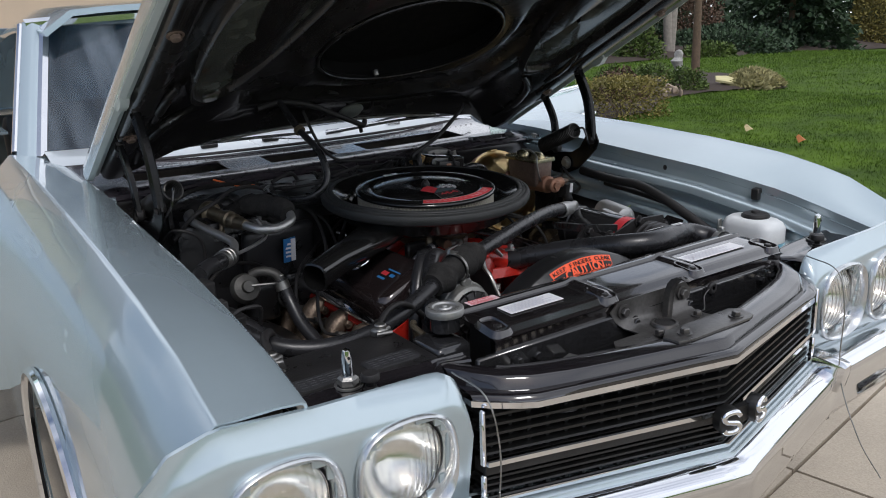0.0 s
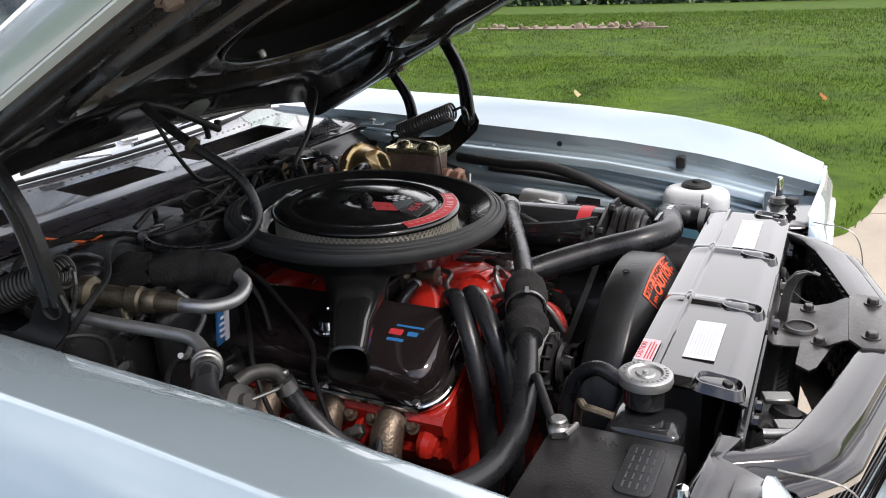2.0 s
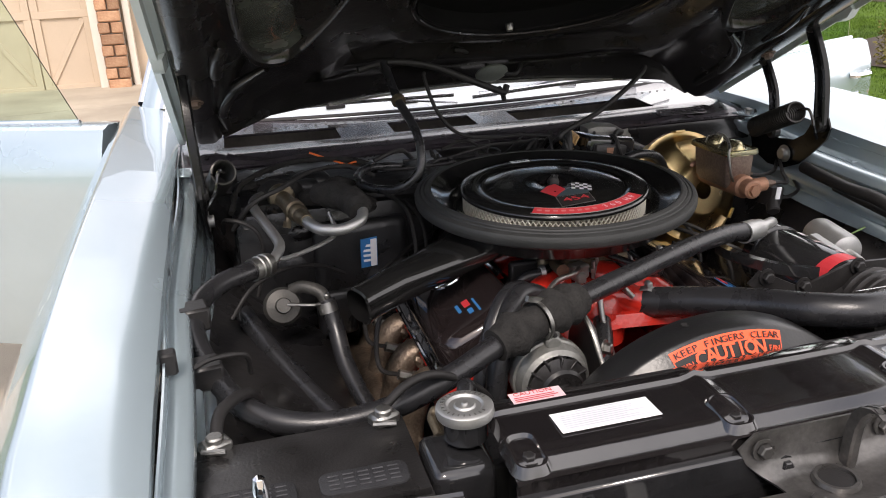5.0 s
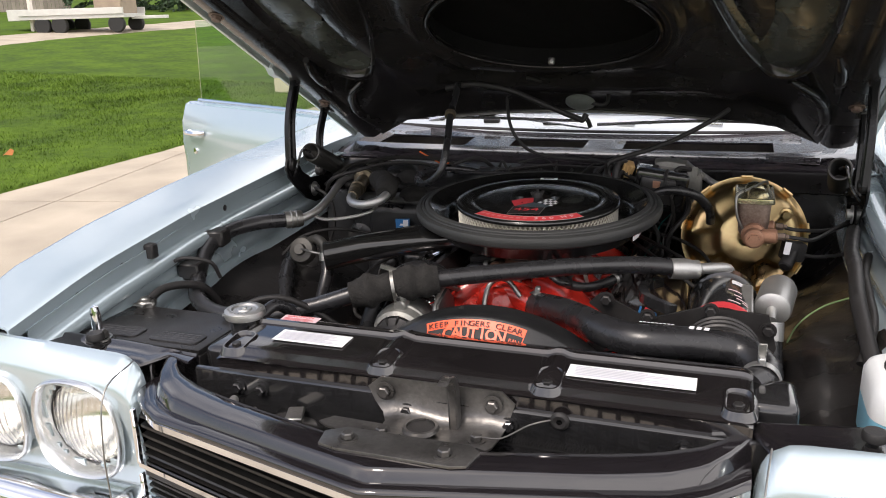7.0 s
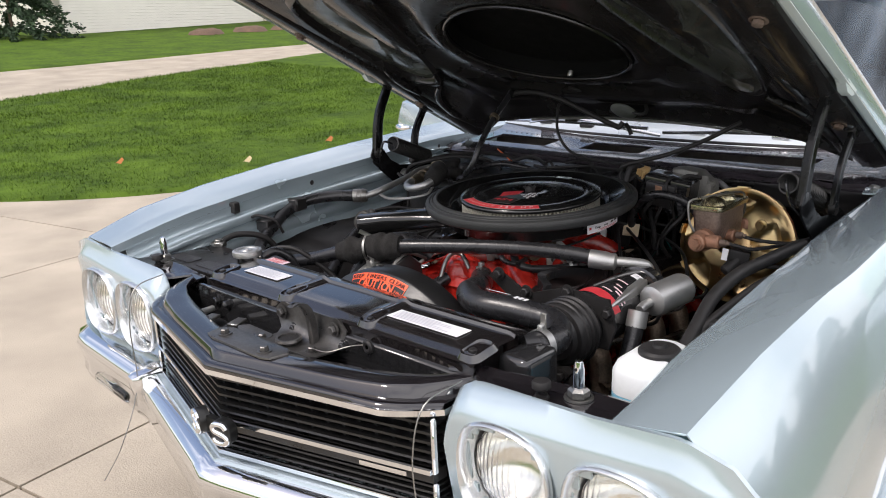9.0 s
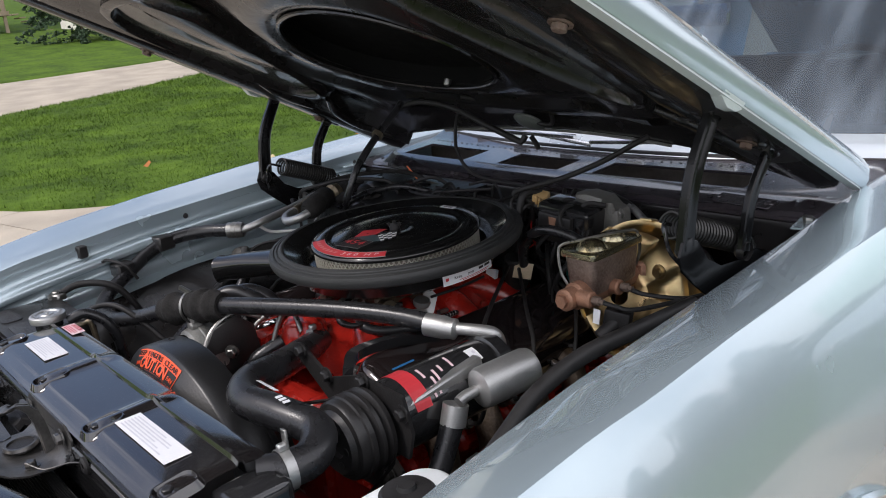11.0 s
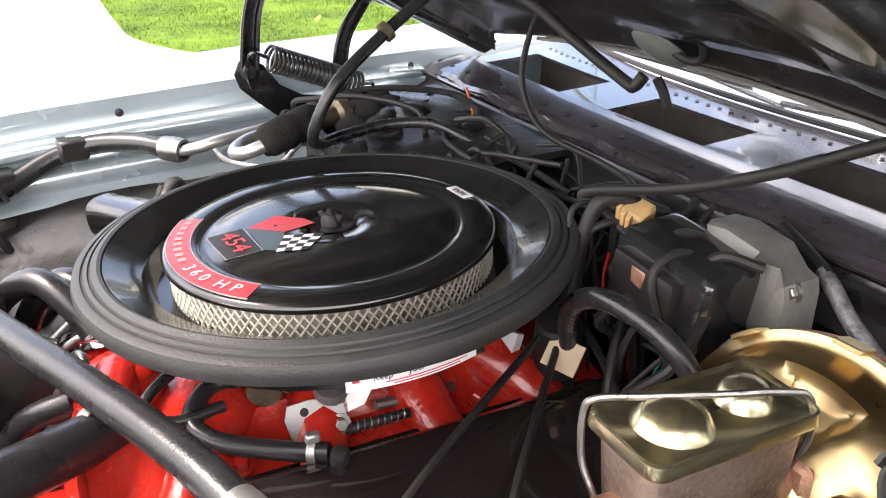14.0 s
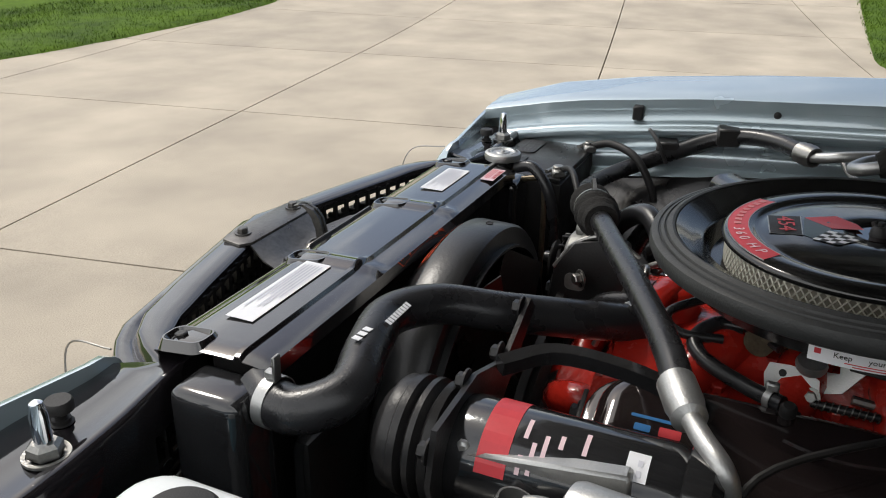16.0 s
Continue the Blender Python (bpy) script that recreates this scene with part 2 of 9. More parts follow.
PINK = MAT("pink_label", (0.75, 0.55, 0.58), 0.4, 0, 0, 0.06, 30, 0, 200)
INK = MAT("label_ink", (0.6, 0.6, 0.65), 0.5, 0, 0, 0.1, 60, 0, 200)
REDINK = MAT("red_ink", (0.55, 0.04, 0.05), 0.4, 0, 0, 0.08, 40, 0, 200)
ORANGE = MAT("orange_sticker", (0.9, 0.10, 0.025), 0.4, 0, 0, 0.06, 40, 0, 200)
BLUEINK = MAT("blue_ink", (0.03, 0.17, 0.42), 0.4, 0, 0, 0.1, 40, 0, 200)
PAPER = MAT("pleated_filter_paper", (0.40, 0.37, 0.30), 0.85, 0, 0, 0.2, 40, 0.4, 260)
PLASTIC = MAT("milky_plastic", (0.72, 0.74, 0.74), 0.4, 0, 0, 0.05, 20, 0.05, 200)
BLUEFLUID = MAT("blue_washer_fluid", (0.22, 0.52, 0.68), 0.35, 0, 0, 0.06, 16, 0, 200)
TANP = MAT("tan_plastic", (0.55, 0.36, 0.16), 0.5, 0, 0, 0.15, 60, 0.1, 200)

# ---- ground, driveway and road ----
LAWN = MAT("lawn_green", (0.048, 0.098, 0.011), 0.9, 0, 0, 0.45, 1.5, 1.0, 9, other=(0.105, 0.175, 0.021), spec=0.1)
BLADE = MAT("grass_blades", (0.062, 0.128, 0.014), 0.7, 0, 0, 0.45, 1.5, 0, 9, other=(0.135, 0.222, 0.026), island=0.32, spec=0.15)
CONC = MAT("tan_concrete", (0.37, 0.315, 0.245), 0.85, 0, 0, 0.24, 1.6, 1.0, 170, other=(0.53, 0.46, 0.365), island=-0.06)
SOIL = MAT("dark_mulch", (0.045, 0.03, 0.022), 0.95, 0, 0, 0.4, 12, 1.0, 60)
JOINT = MAT("joint_dirt", (0.16, 0.13, 0.10), 0.95, 0, 0, 0.3, 10, 0.5, 60)


def rise(x, y):
    """Height of the land: level by the car, climbing gently away from it."""
    r = math.hypot(x, y)
    k = 0.032 - (0.08 if x > 0 else 0.04) * x / (r + 4.0)
    return k * max(0.0, r - 7.0) ** 2 / (max(0.0, r - 7.0) + 6.0)


def quarter(a, b, r):
    """Signed distance to a corner of land with a rounded tip; under 0 inside."""
    p, q = a + r, b + r
    return math.hypot(max(p, 0), max(q, 0)) - r + min(max(p, q), 0)


def road_edges(y):
    n = float(np.interp(y, (-14, -4, 1.4, 3, 5, 7, 9.5, 12, 17, 21, 34), (-12.6, -13.0, -13.9, -14.9, -15.6, -16.4, -17.1, -17.8, -18.5, -18.0, -16.0)))
    f = float(np.interp(y, (-14, -4, 2.6, 4.2, 9, 13, 20, 34), (-18.6, -19.0, -19.9, -20.6, -20.9, -21.2, -20.8, -19.0)))
    return n, f


def lawniness(x, y):
    """Over 0 on grass, under 0 on concrete, in metres from the edge."""
    side = -quarter(x + 5.25, 0.45 + 0.02 * (x + 8) - y, 2.6)
    front = -6.35 + 0.16 * min(0.0, x + 4.6) - y + 0.25 * math.sin(0.6 * x)
    near = -quarter(2.7 - x, -1.0 - y - 0.3 * max(0, x - 3.5), 0.8)
    d = max(side, front, near)
    if x < -11:
        n, f = road_edges(y)
        d = min(d, max(x - n, f - x))
    return d


def spread(lo, hi, step, far):
    out = list(np.arange(lo, hi + 1e-6, step))
    d, a, b = step, lo, hi
    while b < far:
        d *= 1.22
        a, b = a - d, b + d
        out = [a] + out + [b]
    return out


gx, gy = spread(-24.0, 6.0, 0.15, 700), spread(-8.5, 9.0, 0.15, 700)
bm = bmn()
rows = []
for y in gy:
    row = []
    for x in gx:
        d = lawniness(x, y)
        lump = 0.018 * noise.noise(V((x * 0.9, y * 0.9, 0))) if d > 0.1 else 0
        row.append(bm.verts.new((x, y, rise(x, y) + max(-0.08, min(0.03, 0.55 * d - 0.004)) + lump)))
    rows.append(row)
for a, b in zip(rows, rows[1:]):
    for j in range(len(a) - 1):
        bm.faces.new((a[j], a[j + 1], b[j + 1], b[j]))
ground = tagged(part("ground", bm, LAWN), "mown green lawn rolling up to the neighbours", "lawn", kind="structure")

driveway = thing("driveway", "tan broom-finished concrete driveway in square slabs", "driveway", (0, 0, 0), kind="structure")
bm = bmn()
bmesh.ops.create_grid(bm, x_segments=2, y_segments=2, size=1, matrix=Matrix.Translation((-7, 0, -0.075)) @ Matrix.Diagonal((16, 13, 1, 1)))
part("joint_bed", bm, JOINT, driveway, "dark dirt in the slab joints")
E1, E2, SLAB, SLABW = V((-0.984, -0.178, 0)), V((-0.178, 0.984, 0)), 2.42, 2.27
SLAB0 = V((0.99, -0.47, 0))


def slab(i, j):
    bm = bmn()
    n = 8
    vs = []
    for b in range(n + 1):
        row = []
        for a in range(n + 1):
            fa, fb = 0.006 + (SLAB - 0.012) * a / n, 0.006 + (SLABW - 0.012) * b / n
            q = SLAB0 + E1 * (i * SLAB + fa) + E2 * (j * SLABW + fb)
            row.append(bm.verts.new((q.x, q.y, rise(q.x, q.y) + (0 if 0 < a < n and 0 < b < n else -0.003))))
        vs.append(row)
    for b in range(n):
        for a in range(n):
            bm.faces.new((vs[b][a], vs[b][a + 1], vs[b + 1][a + 1], vs[b + 1][a]))
    ring = [vs[0][a] for a in range(n + 1)] + [vs[b][n] for b in range(1, n + 1)] + [vs[n][a] for a in range(n - 1, -1, -1)] + [vs[b][0] for b in range(n - 1, 0, -1)]
    low = [bm.verts.new(v.co + V((0, 0, -0.09))) for v in ring]
    for k in range(len(ring)):
        bm.faces.new((ring[k], low[k], low[(k + 1) % len(ring)], ring[(k + 1) % len(ring)]))
    return part("slab", bm, CONC, driveway)


for i in range(-2, 8):
    for j in range(-4, 5):
        c = SLAB0 + E1 * ((i + 0.5) * SLAB) + E2 * ((j + 0.5) * SLABW)
        if lawniness(c.x, c.y) < 1.7 and -17 < c.x:
            slab(i, j)
bm = bmn()
secs = []
for y in np.linspace(-14, 33, 80):
    n, f = road_edges(y)
    secs.append([V((x, y, rise(x, y) + 0.004)) for x in (f - 0.5, (n + f) / 2, n + 0.5)])
loft(bm, secs)
tagged(part("road", bm, CONC), "pale concrete road crossing the lawns", "road", kind="structure")

# blades of the nearer grass, one tuft after another
rng = random.Random(4)
vt, fc = [], []


def tuft(x, y, z, k):
    for _ in range(3):
        a, h, lean = rng.uniform(0, 6.283), rng.uniform(0.012, 0.032) * k, rng.uniform(0.008, 0.036) * k
        w = 0.0034 * k
        b = len(vt)
        dx, dy = math.cos(a), math.sin(a)
        ox, oy = rng.uniform(-0.03, 0.03) * k, rng.uniform(-0.03, 0.03) * k
        vt.extend(((x + ox - dy * w, y + oy + dx * w, z), (x + ox + dy * w, y + oy - dx * w, z), (x + ox + dx * lean, y + oy + dy * lean, z + h)))
        fc.append((b, b + 1, b + 2))


for _ in range(430000):
    u = rng.random()
    if u < 0.34:
        x, y = rng.uniform(2.2, 11), rng.uniform(-4.5, 12)
    elif u < 0.68:
        x, y = rng.uniform(11, 34), rng.uniform(-8, 20)
    else:
        x, y = rng.uniform(-17, -3.6), (rng.uniform(0.0, 11) if rng.random() < 0.8 else rng.uniform(-8.8, -6))
    far = math.hypot(x, y)
    if rng.random() > min(9.0 / far, (35 - x) / 16) or lawniness(x, y) < 0.03:
        continue
    tuft(x, y, rise(x, y) + 0.012, 0.85 + 0.085 * far)
me = bpy.data.meshes.new("grass")
me.from_pydata(vt, [], fc)
me.materials.append(BLADE)
tagged(new("grass", me), "short bright green grass blades on the lawn", "grass", kind="stuff")

# ---- the car ----
car = thing("car", "silver-green seventies two-door coupe with its bonnet and doors open", "car", (0, 1.0, 0))


def zi(y, s=1):
    """Height of a wing's inner edge; the passenger's wing sits a little higher."""
    up = float(np.interp(y, (-0.85, -0.6, 0.3, 0.6), (0.006, 0.02, 0.02, 0.01))) if s < 0 else float(np.interp(y, (-0.77, -0.5, 0.1), (-0.004, 0.010, 0.014)))
    return up + float(np.interp(y, (-0.9, -0.77, -0.54, -0.29, 0.1, 0.42, 0.95), (0.852, 0.872, 0.908, 0.936, 0.960, 0.984, 1.0)))


def zr(y, s=1):
    """Height of a wing's crease."""
    up = float(np.interp(y, (-0.77, -0.66, -0.56, -0.42, -0.1, 0.3), (0.003, 0.011, 0.017, 0.018, 0.013, 0.008))) if s > 0 else 0.0
    return up + float(np.interp(y, (-0.9, -0.77, -0.63, -0.44, -0.19, 0.1, 0.5, 0.95), (0.855, 0.892, 0.936, 0.967, 0.992, 1.012, 1.030, 1.04)))


def edge_x(y, s):
    """How far out a wing's inner edge runs."""
    return 0.7 if s < 0 else float(np.interp(y, (-0.775, -0.6, 0.3, 0.6), (0.717, 0.727, 0.724, 0.712)))


def crease_x(y, s):
    """How far out a wing's crease runs; the driver's lies wider."""
    return 0.827 if s < 0 else float(np.interp(y, (-0.775, -0.6, -0.35), (0.832, 0.855, 0.872)))


ARCH_Y, ARCH_Z, ARCH_R = -0.12, 0.36, 0.385
TYRE = MAT("tyre_rubber", (0.02, 0.02, 0.02), 0.7, 0, 0, 0.3, 40, 0.5, 300)


def wing_section(y, s, front=0.0):
    a, c = zi(y, s), zr(y, s)
    e, g = crease_x(y, s), edge_x(y, s)
    pts = [(0.700, a - 0.022), (0.7, a), (0.708, a + 0.004), (0.745, a + 0.36 * (c - a) + 0.004), (0.80, a + 0.82 * (c - a)), (0.822, c - 0.001), (0.827, c), (0.832, c - 0.004), (0.862, c - 0.034), (0.895, c - 0.085), (0.925, c - 0.15), (0.945, c - 0.23), (0.952, c - 0.31)]
    dy = y - ARCH_Y
    base = 0.24 if y > ARCH_Y else 0.46
    if abs(dy) < ARCH_R:
        base = max(base, ARCH_Z + math.sqrt(ARCH_R**2 - dy * dy))
    z0 = min(c - 0.315, base)
    for k in range(1, 6):
        z = (c - 0.31) + (min(z0, c - 0.312) - (c - 0.31)) * k / 5
        pts.append((0.952 - 0.02 * (1 - z / 0.6) ** 2 * (z < 0.6) - 0.004 * k / 5, z))
    pts = [(g + (x - 0.7) * (e - g) / 0.127 if x < 0.827 else 0.952 - (0.952 - x) * (0.952 - e) / 0.125, z) for x, z in pts]
    return [V((s * (x - (0.014 * front * max(0, (x - 0.8) / 0.15))), y, z)) for x, z in pts]


def wing(s):
    bm = bmn()
    ys = sorted(set([round(v, 3) for v in np.linspace(-0.775, 0.93, 24)] + [round(ARCH_Y + ARCH_R * math.cos(k * math.pi / 18), 3) for k in range(19)]))
    loft(bm, [wing_section(y, s, max(0.0, (-y - 0.6) / 0.2) ** 2) for y in ys])
    thicken(bm, 0.004)
    w = part("front_wing", bm, PAINT, car, sharp=50)
    # chrome lip round the wheel opening
    bm = bmn()
    tube(bm, [(s * 0.957, ARCH_Y + ARCH_R * math.cos(a), ARCH_Z + ARCH_R * math.sin(a)) for a in np.linspace(-0.15, math.pi + 0.15, 26)], 0.011, 8, 2)
    part("wheel_arch_trim", bm, CHROME, w, "bright chrome wheel arch trim")
    # wing's inner face: channels pressed in painted sheet
    prof = [(0.700, -0.02), (0.7005, -0.044), (0.698, -0.049), (0.688, -0.051), (0.676, -0.051), (0.6715, -0.056), (0.670, -0.066), (0.674, -0.070), (0.682, -0.073), (0.684, -0.080), (0.683, -0.096), (0.677, -0.102), (0.667, -0.104), (0.663, -0.110), (0.662, -0.124), (0.666, -0.129), (0.666, -0.138), (0.658, -0.142), (0.650, -0.155)]
    bm = bmn()
    loft(bm, [[V((s * (x + (edge_x(y, s) - 0.7) * max(0.0, (x - 0.65) / 0.05) - 0.004 * math.sin(9 * y) - (0.012 * min(1.0, max(0.0, 4 * y + 1.0)) if s > 0 and dz < -0.05 else 0.0)), y, zi(y, s) + dz)) for x, dz in prof] for y in np.linspace(-0.74, 0.46, 30)])
    thicken(bm, 0.003)
    part("wing_rail", bm, PAINT, w, "silver-green pressed inner rail", sharp=60)
    for y in (-0.62, -0.5, -0.15, -0.02, 0.2, 0.4):
        bm = bmn()
        lathe(bm, [(0, 0.001), (0.006, 0.001), (0.0075, 0)], (s * (edge_x(y, s) - 0.0005), y, zi(y, s) - 0.027), (-s, 0, 0), 10, False)
        part("rail_hole", bm, SATIN, w)
    return w


for s in (-1, 1):
    wing(s)

# nose panels with the lamps
LAMP_X = (0.562, 0.752)
LENS = MAT("lamp_glass", (0.95, 0.95, 0.94), 0.02, 0, 0, 0.02, 30, 0.0, 160, trans=1.0, ior=1.4)
REFL = MAT("lamp_reflector", (0.86, 0.85, 0.81), 0.16, 1.0, 0, 0.06, 20, 0.1, 90)
BEZEL = MAT("satin_silver_bezel", (0.66, 0.68, 0.69), 0.24, 0.85, 0, 0.08, 20, 0.05, 120)


def nose(s):
    bm = bmn()
    secs = []
    for x in [0.444, 0.446, 0.450, 0.456, 0.462] + [0.468 + 0.011 * k for k in range(33)] + [0.84, 0.865, 0.89, 0.912, 0.928, 0.938, 0.944]:
        zt = float(np.interp(x, (0.444, 0.449, 0.458, 0.48, 0.70, 0.83, 0.89, 0.944), (0.80, 0.828, 0.846, 0.858, 0.875, 0.888, 0.868, 0.80)))
        back = float(np.interp(x, (0.43, 0.5, 0.70, 0.83, 0.90, 0.944), (-0.765, -0.758, -0.774, -0.776, -0.768, -0.745)))
        f = -0.80 + 0.045 * max(0, (x - 0.83) / 0.114) ** 2
        row = [(back, zt - 0.03), (back, zt), (back - 0.008, zt), (f + 0.012, zt - 0.022), (f + 0.003, zt - 0.036)]
        row += [(f + 0.02 * k / 16, zt - 0.045 - (zt - 0.045 - 0.635) * k / 16) for k in range(17)]
        row += [(f + 0.05, 0.612), (f + 0.07, 0.60)]
        secs.append([V((s * x, y, z)) for y, z in row])
    loft(bm, secs)
    # round openings for the lamps
    gone = [q for q in bm.faces if any((abs(q.calc_center_median().x) - lx) ** 2 + (q.calc_center_median().z - 0.738) ** 2 < 0.077**2 for lx in LAMP_X)]
    bmesh.ops.delete(bm, geom=gone, context="FACES")
    thicken(bm, 0.004)
    n = part("nose_panel", bm, PAINT, car, sharp=60)
    for lx in LAMP_X:
        c = V((s * lx, -0.800, 0.738))
        bm = bmn()
        loops = []
        for r, dy, q in ((0.086, 0.004, 0.55), (0.0865, -0.006, 0.55), (0.083, -0.010, 0.55), (0.0795, -0.006, 0.5), (0.0775, 0.006, 0.4), (0.0755, 0.024, 0.1), (0.073, 0.034, 0.0)):
            loop = []
            for k in range(48):
                a = 2 * math.pi * k / 48
                sq = 1.0 / max(abs(math.cos(a)) ** 4 + abs(math.sin(a)) ** 4, 1e-6) ** 0.25
                loop.append(c + V((math.cos(a), 0, math.sin(a))) * r * (1 + q * (sq - 1)) + V((0, dy, 0)))
            loops.append(loop + loop[:1])
        loft(bm, loops)
        bmesh.ops.remove_doubles(bm, verts=bm.verts, dist=1e-5)
        part("lamp_bezel", bm, BEZEL, n, "silver squarish headlamp bezel", sharp=60)
        part("lamp_gasket", lathe(bmn(), [(0.074, 0.034), (0.074, 0.027), (0.0728, 0.024), (0.0715, 0.027)], c, (0, 1, 0), 40, False), RUBBER, n)
        bm = bmn()
        m = 52
        grid = {}
        for i in range(m + 1):
            for k in range(13):
                u = -0.072 + 0.144 * i / m
                v = (-1 + 2 * k / 12) * math.sqrt(max(0.0, 0.0722**2 - u * u))
                y = 0.024 - 0.022 * (1 - (u * u + v * v) / 0.0722**2) - (0.0022 if abs(v) < 0.05 else 0.0008) * (0, 0.7, 1, 0.7)[i % 4]
                grid[i, k] = bm.verts.new(c + V((u, y, v)))
        for i in range(m):
            for k in range(12):
                bm.faces.new((grid[i, k], grid[i + 1, k], grid[i + 1, k + 1], grid[i, k + 1]))
        bmesh.ops.remove_doubles(bm, verts=bm.verts, dist=1e-5)
        thicken(bm, 0.002)
        part("headlamp_lens", bm, LENS, n, "clear fluted sealed-beam lens")
        bm = bmn()
        lathe(bm, [(0.0705, 0.026), (0.062, 0.045), (0.042, 0.065), (0.02, 0.077), (0.0, 0.08)], c, (0, 1, 0), 40, False)
        part("reflector", bm, REFL, n, "silvered reflector bowl")
    return n


for s in (-1, 1):
    nose(s)

# grille in two tiers, coming to a point amidships
GRB = MAT("grille_black", (0.007, 0.007, 0.007), 0.4, 0, 0, 0.3, 30, 0.1, 300)
grille = thing("grille", "black two-tier grille with bright trim lines", "grille", (0, -0.9, 0.6))


def gy_at(x):
    return -0.932 + 0.115 * abs(x) / 0.43


def lip_y(x):
    """The header's front edge: pointed amidships, turned back at the ends."""
    return float(np.interp(abs(x), (0.0, 0.13, 0.26, 0.36, 0.395, 0.42, 0.445), (-0.942, -0.911, -0.880, -0.856, -0.835, -0.812, -0.785)))


def bar(bm, x0, x1, z, h, d, off=0.0):
    """A bar that follows the pointed front from x0 to x1."""
    xs = [x for x in (x0, *[k for k in (0.0,) if x0 < k < x1], x1)]
    secs = []
    for x in xs:
        y = gy_at(x) + off
        secs.append([V((x, y, z - h / 2)), V((x, y, z + h / 2)), V((x, y + d, z + h / 2)), V((x, y + d, z - h / 2))])
    loft(bm, secs, True, True)


for lo, hi in ((0.712, 0.792), (0.648, 0.682)):
    n = 5 if hi > 0.7 else 3
    for k in range(n):
        bm = bmn()
        bar(bm, -0.43, 0.43, lo + (hi - lo) * (k + 0.5) / n, 0.0046 if hi > 0.7 else 0.004, 0.03, 0.010)
        part("grille_bar", bm, GRB, grille)
    for z in ((lo - 0.004, hi + 0.004) if hi > 0.7 else (lo - 0.004,)):
        bm = bmn()
        if z > 0.79:
            # the top line stands out under the header's lip and turns back at its ends
            loft(bm, [[V((x, lip_y(x) + dy, 0.804 + dz)) for dy, dz in ((0, -0.006), (0, 0.004), (0.02, 0.004), (0.02, -0.006))] for x in (-0.44, -0.42, -0.385, -0.36, -0.2, 0.0, 0.2, 0.36, 0.385, 0.42, 0.44)], True, True)
        else:
            bar(bm, -0.432, 0.432, z, 0.008, 0.012, -0.004)
        part("trim_line", bm, CHROME, grille, "bright trim line")
    for s in (-1, 1):
        bm = bmn()
        box(bm, (s * 0.436, gy_at(0.436) + 0.003, (lo + hi) / 2), (0.007, 0.01, hi - lo + 0.014), bev=0.002)
        part("trim_end", bm, CHROME, grille, "bright trim line")
bm = bmn()
bar(bm, -0.43, 0.43, 0.696, 0.022, 0.03, 0.006)
part("centre_bar", bm, SATIN, grille)
for x in np.linspace(-0.41, 0.41, 27):
    bm = bmn()
    box(bm, (x, gy_at(x) + 0.036, 0.71), (0.007, 0.026, 0.17))
    part("grille_upright", bm, GRB, grille)
for z in (0.64, 0.665, 0.72, 0.755, 0.785):
    bm = bmn()
    bar(bm, -0.43, 0.43, z, 0.007, 0.012, 0.042)
    part("rear_bar", bm, GRB, grille)
for x in np.linspace(-0.40, 0.40, 31):
    bm = bmn()
    box(bm, (x, gy_at(x) + 0.058, 0.748), (0.007, 0.006, 0.16))
    part("lattice_upright", bm, GRB, grille)
for z in (0.69, 0.716, 0.742, 0.768, 0.794, 0.822):
    bm = bmn()
    bar(bm, -0.405, 0.405, z, 0.006, 0.006, 0.055)
    part("lattice_bar", bm, GRB, grille)
bm = bmn()
bar(bm, -0.45, 0.45, 0.621, 0.03, 0.06, -0.016)
part("lower_bar", bm, PAINT, grille, "silver-green painted lower moulding")
# badge: two chrome scrolls on a dark plate
badge = part("badge_plate", prism(bmn(), rrect(0.10, 0.03, 0.012), 0.012, pose(0.012, -0.938, 0.704, 90, 0, 0)), GRB, grille)
for s in (-1, 1):
    m = pose(0.012 + s * 0.034, -0.938, 0.704, 90, 0, s * 15)
    bm = bmn()
    prism(bm, rrect(0.046, 0.048, 0.020, 6), 0.020, m, 0.003)
    block = part("badge_block", bm, GRB, badge, "thick black backing of the badge")
    bm = bmn()
    scroll = ((0.016, 0.011), (0.009, 0.0175), (-0.008, 0.0175), (-0.016, 0.011), (-0.012, 0.0035), (0.0, 0.0), (0.012, -0.0035), (0.016, -0.011), (0.008, -0.0175), (-0.009, -0.0175), (-0.016, -0.011))
    tube(bm, [m @ V((u, v, 0.020)) for u, v in scroll], 0.0052, 10, 4)
    part("badge_scroll", bm, CHROME, block, "double-curved chrome badge shape")
bm = bmn()
box(bm, (0.345, gy_at(0.345) - 0.001, 0.696), (0.09, 0.004, 0.008), (0, 0, 15))
part("script_badge", bm, CHROME, grille, "small chrome name badge")

# bumper
bump = thing("front_bumper", "bright chrome front bumper with a faint scratch", "bumper", (0, -0.9, 0.4))
BPROF = ((0.06, 0.620), (-0.012, 0.618), (-0.04, 0.610), (-0.05, 0.592), (-0.046, 0.575), (-0.038, 0.548), (-0.038, 0.515), (-0.028, 0.485), (-0.005, 0.468), (0.03, 0.462))
bm = bmn()
secs = []
for x in np.linspace(-1.03, 1.03, 43):
    ax = abs(x)
    y = -0.935 + 0.13 * min(ax, 0.5) / 0.5 + (0.02 * (ax - 0.5) / 0.3 if ax > 0.5 else 0) + (1.9 * (ax - 0.89) ** 2 * 6 if ax > 0.89 else 0)
    xx = math.copysign(min(ax, 0.995), x)
    secs.append([V((xx, y + dy, z + 0.010)) for dy, z in BPROF])
loft(bm, secs)
thicken(bm, 0.003)
part("bumper_bar", bm, CHROME, bump, sharp=70)
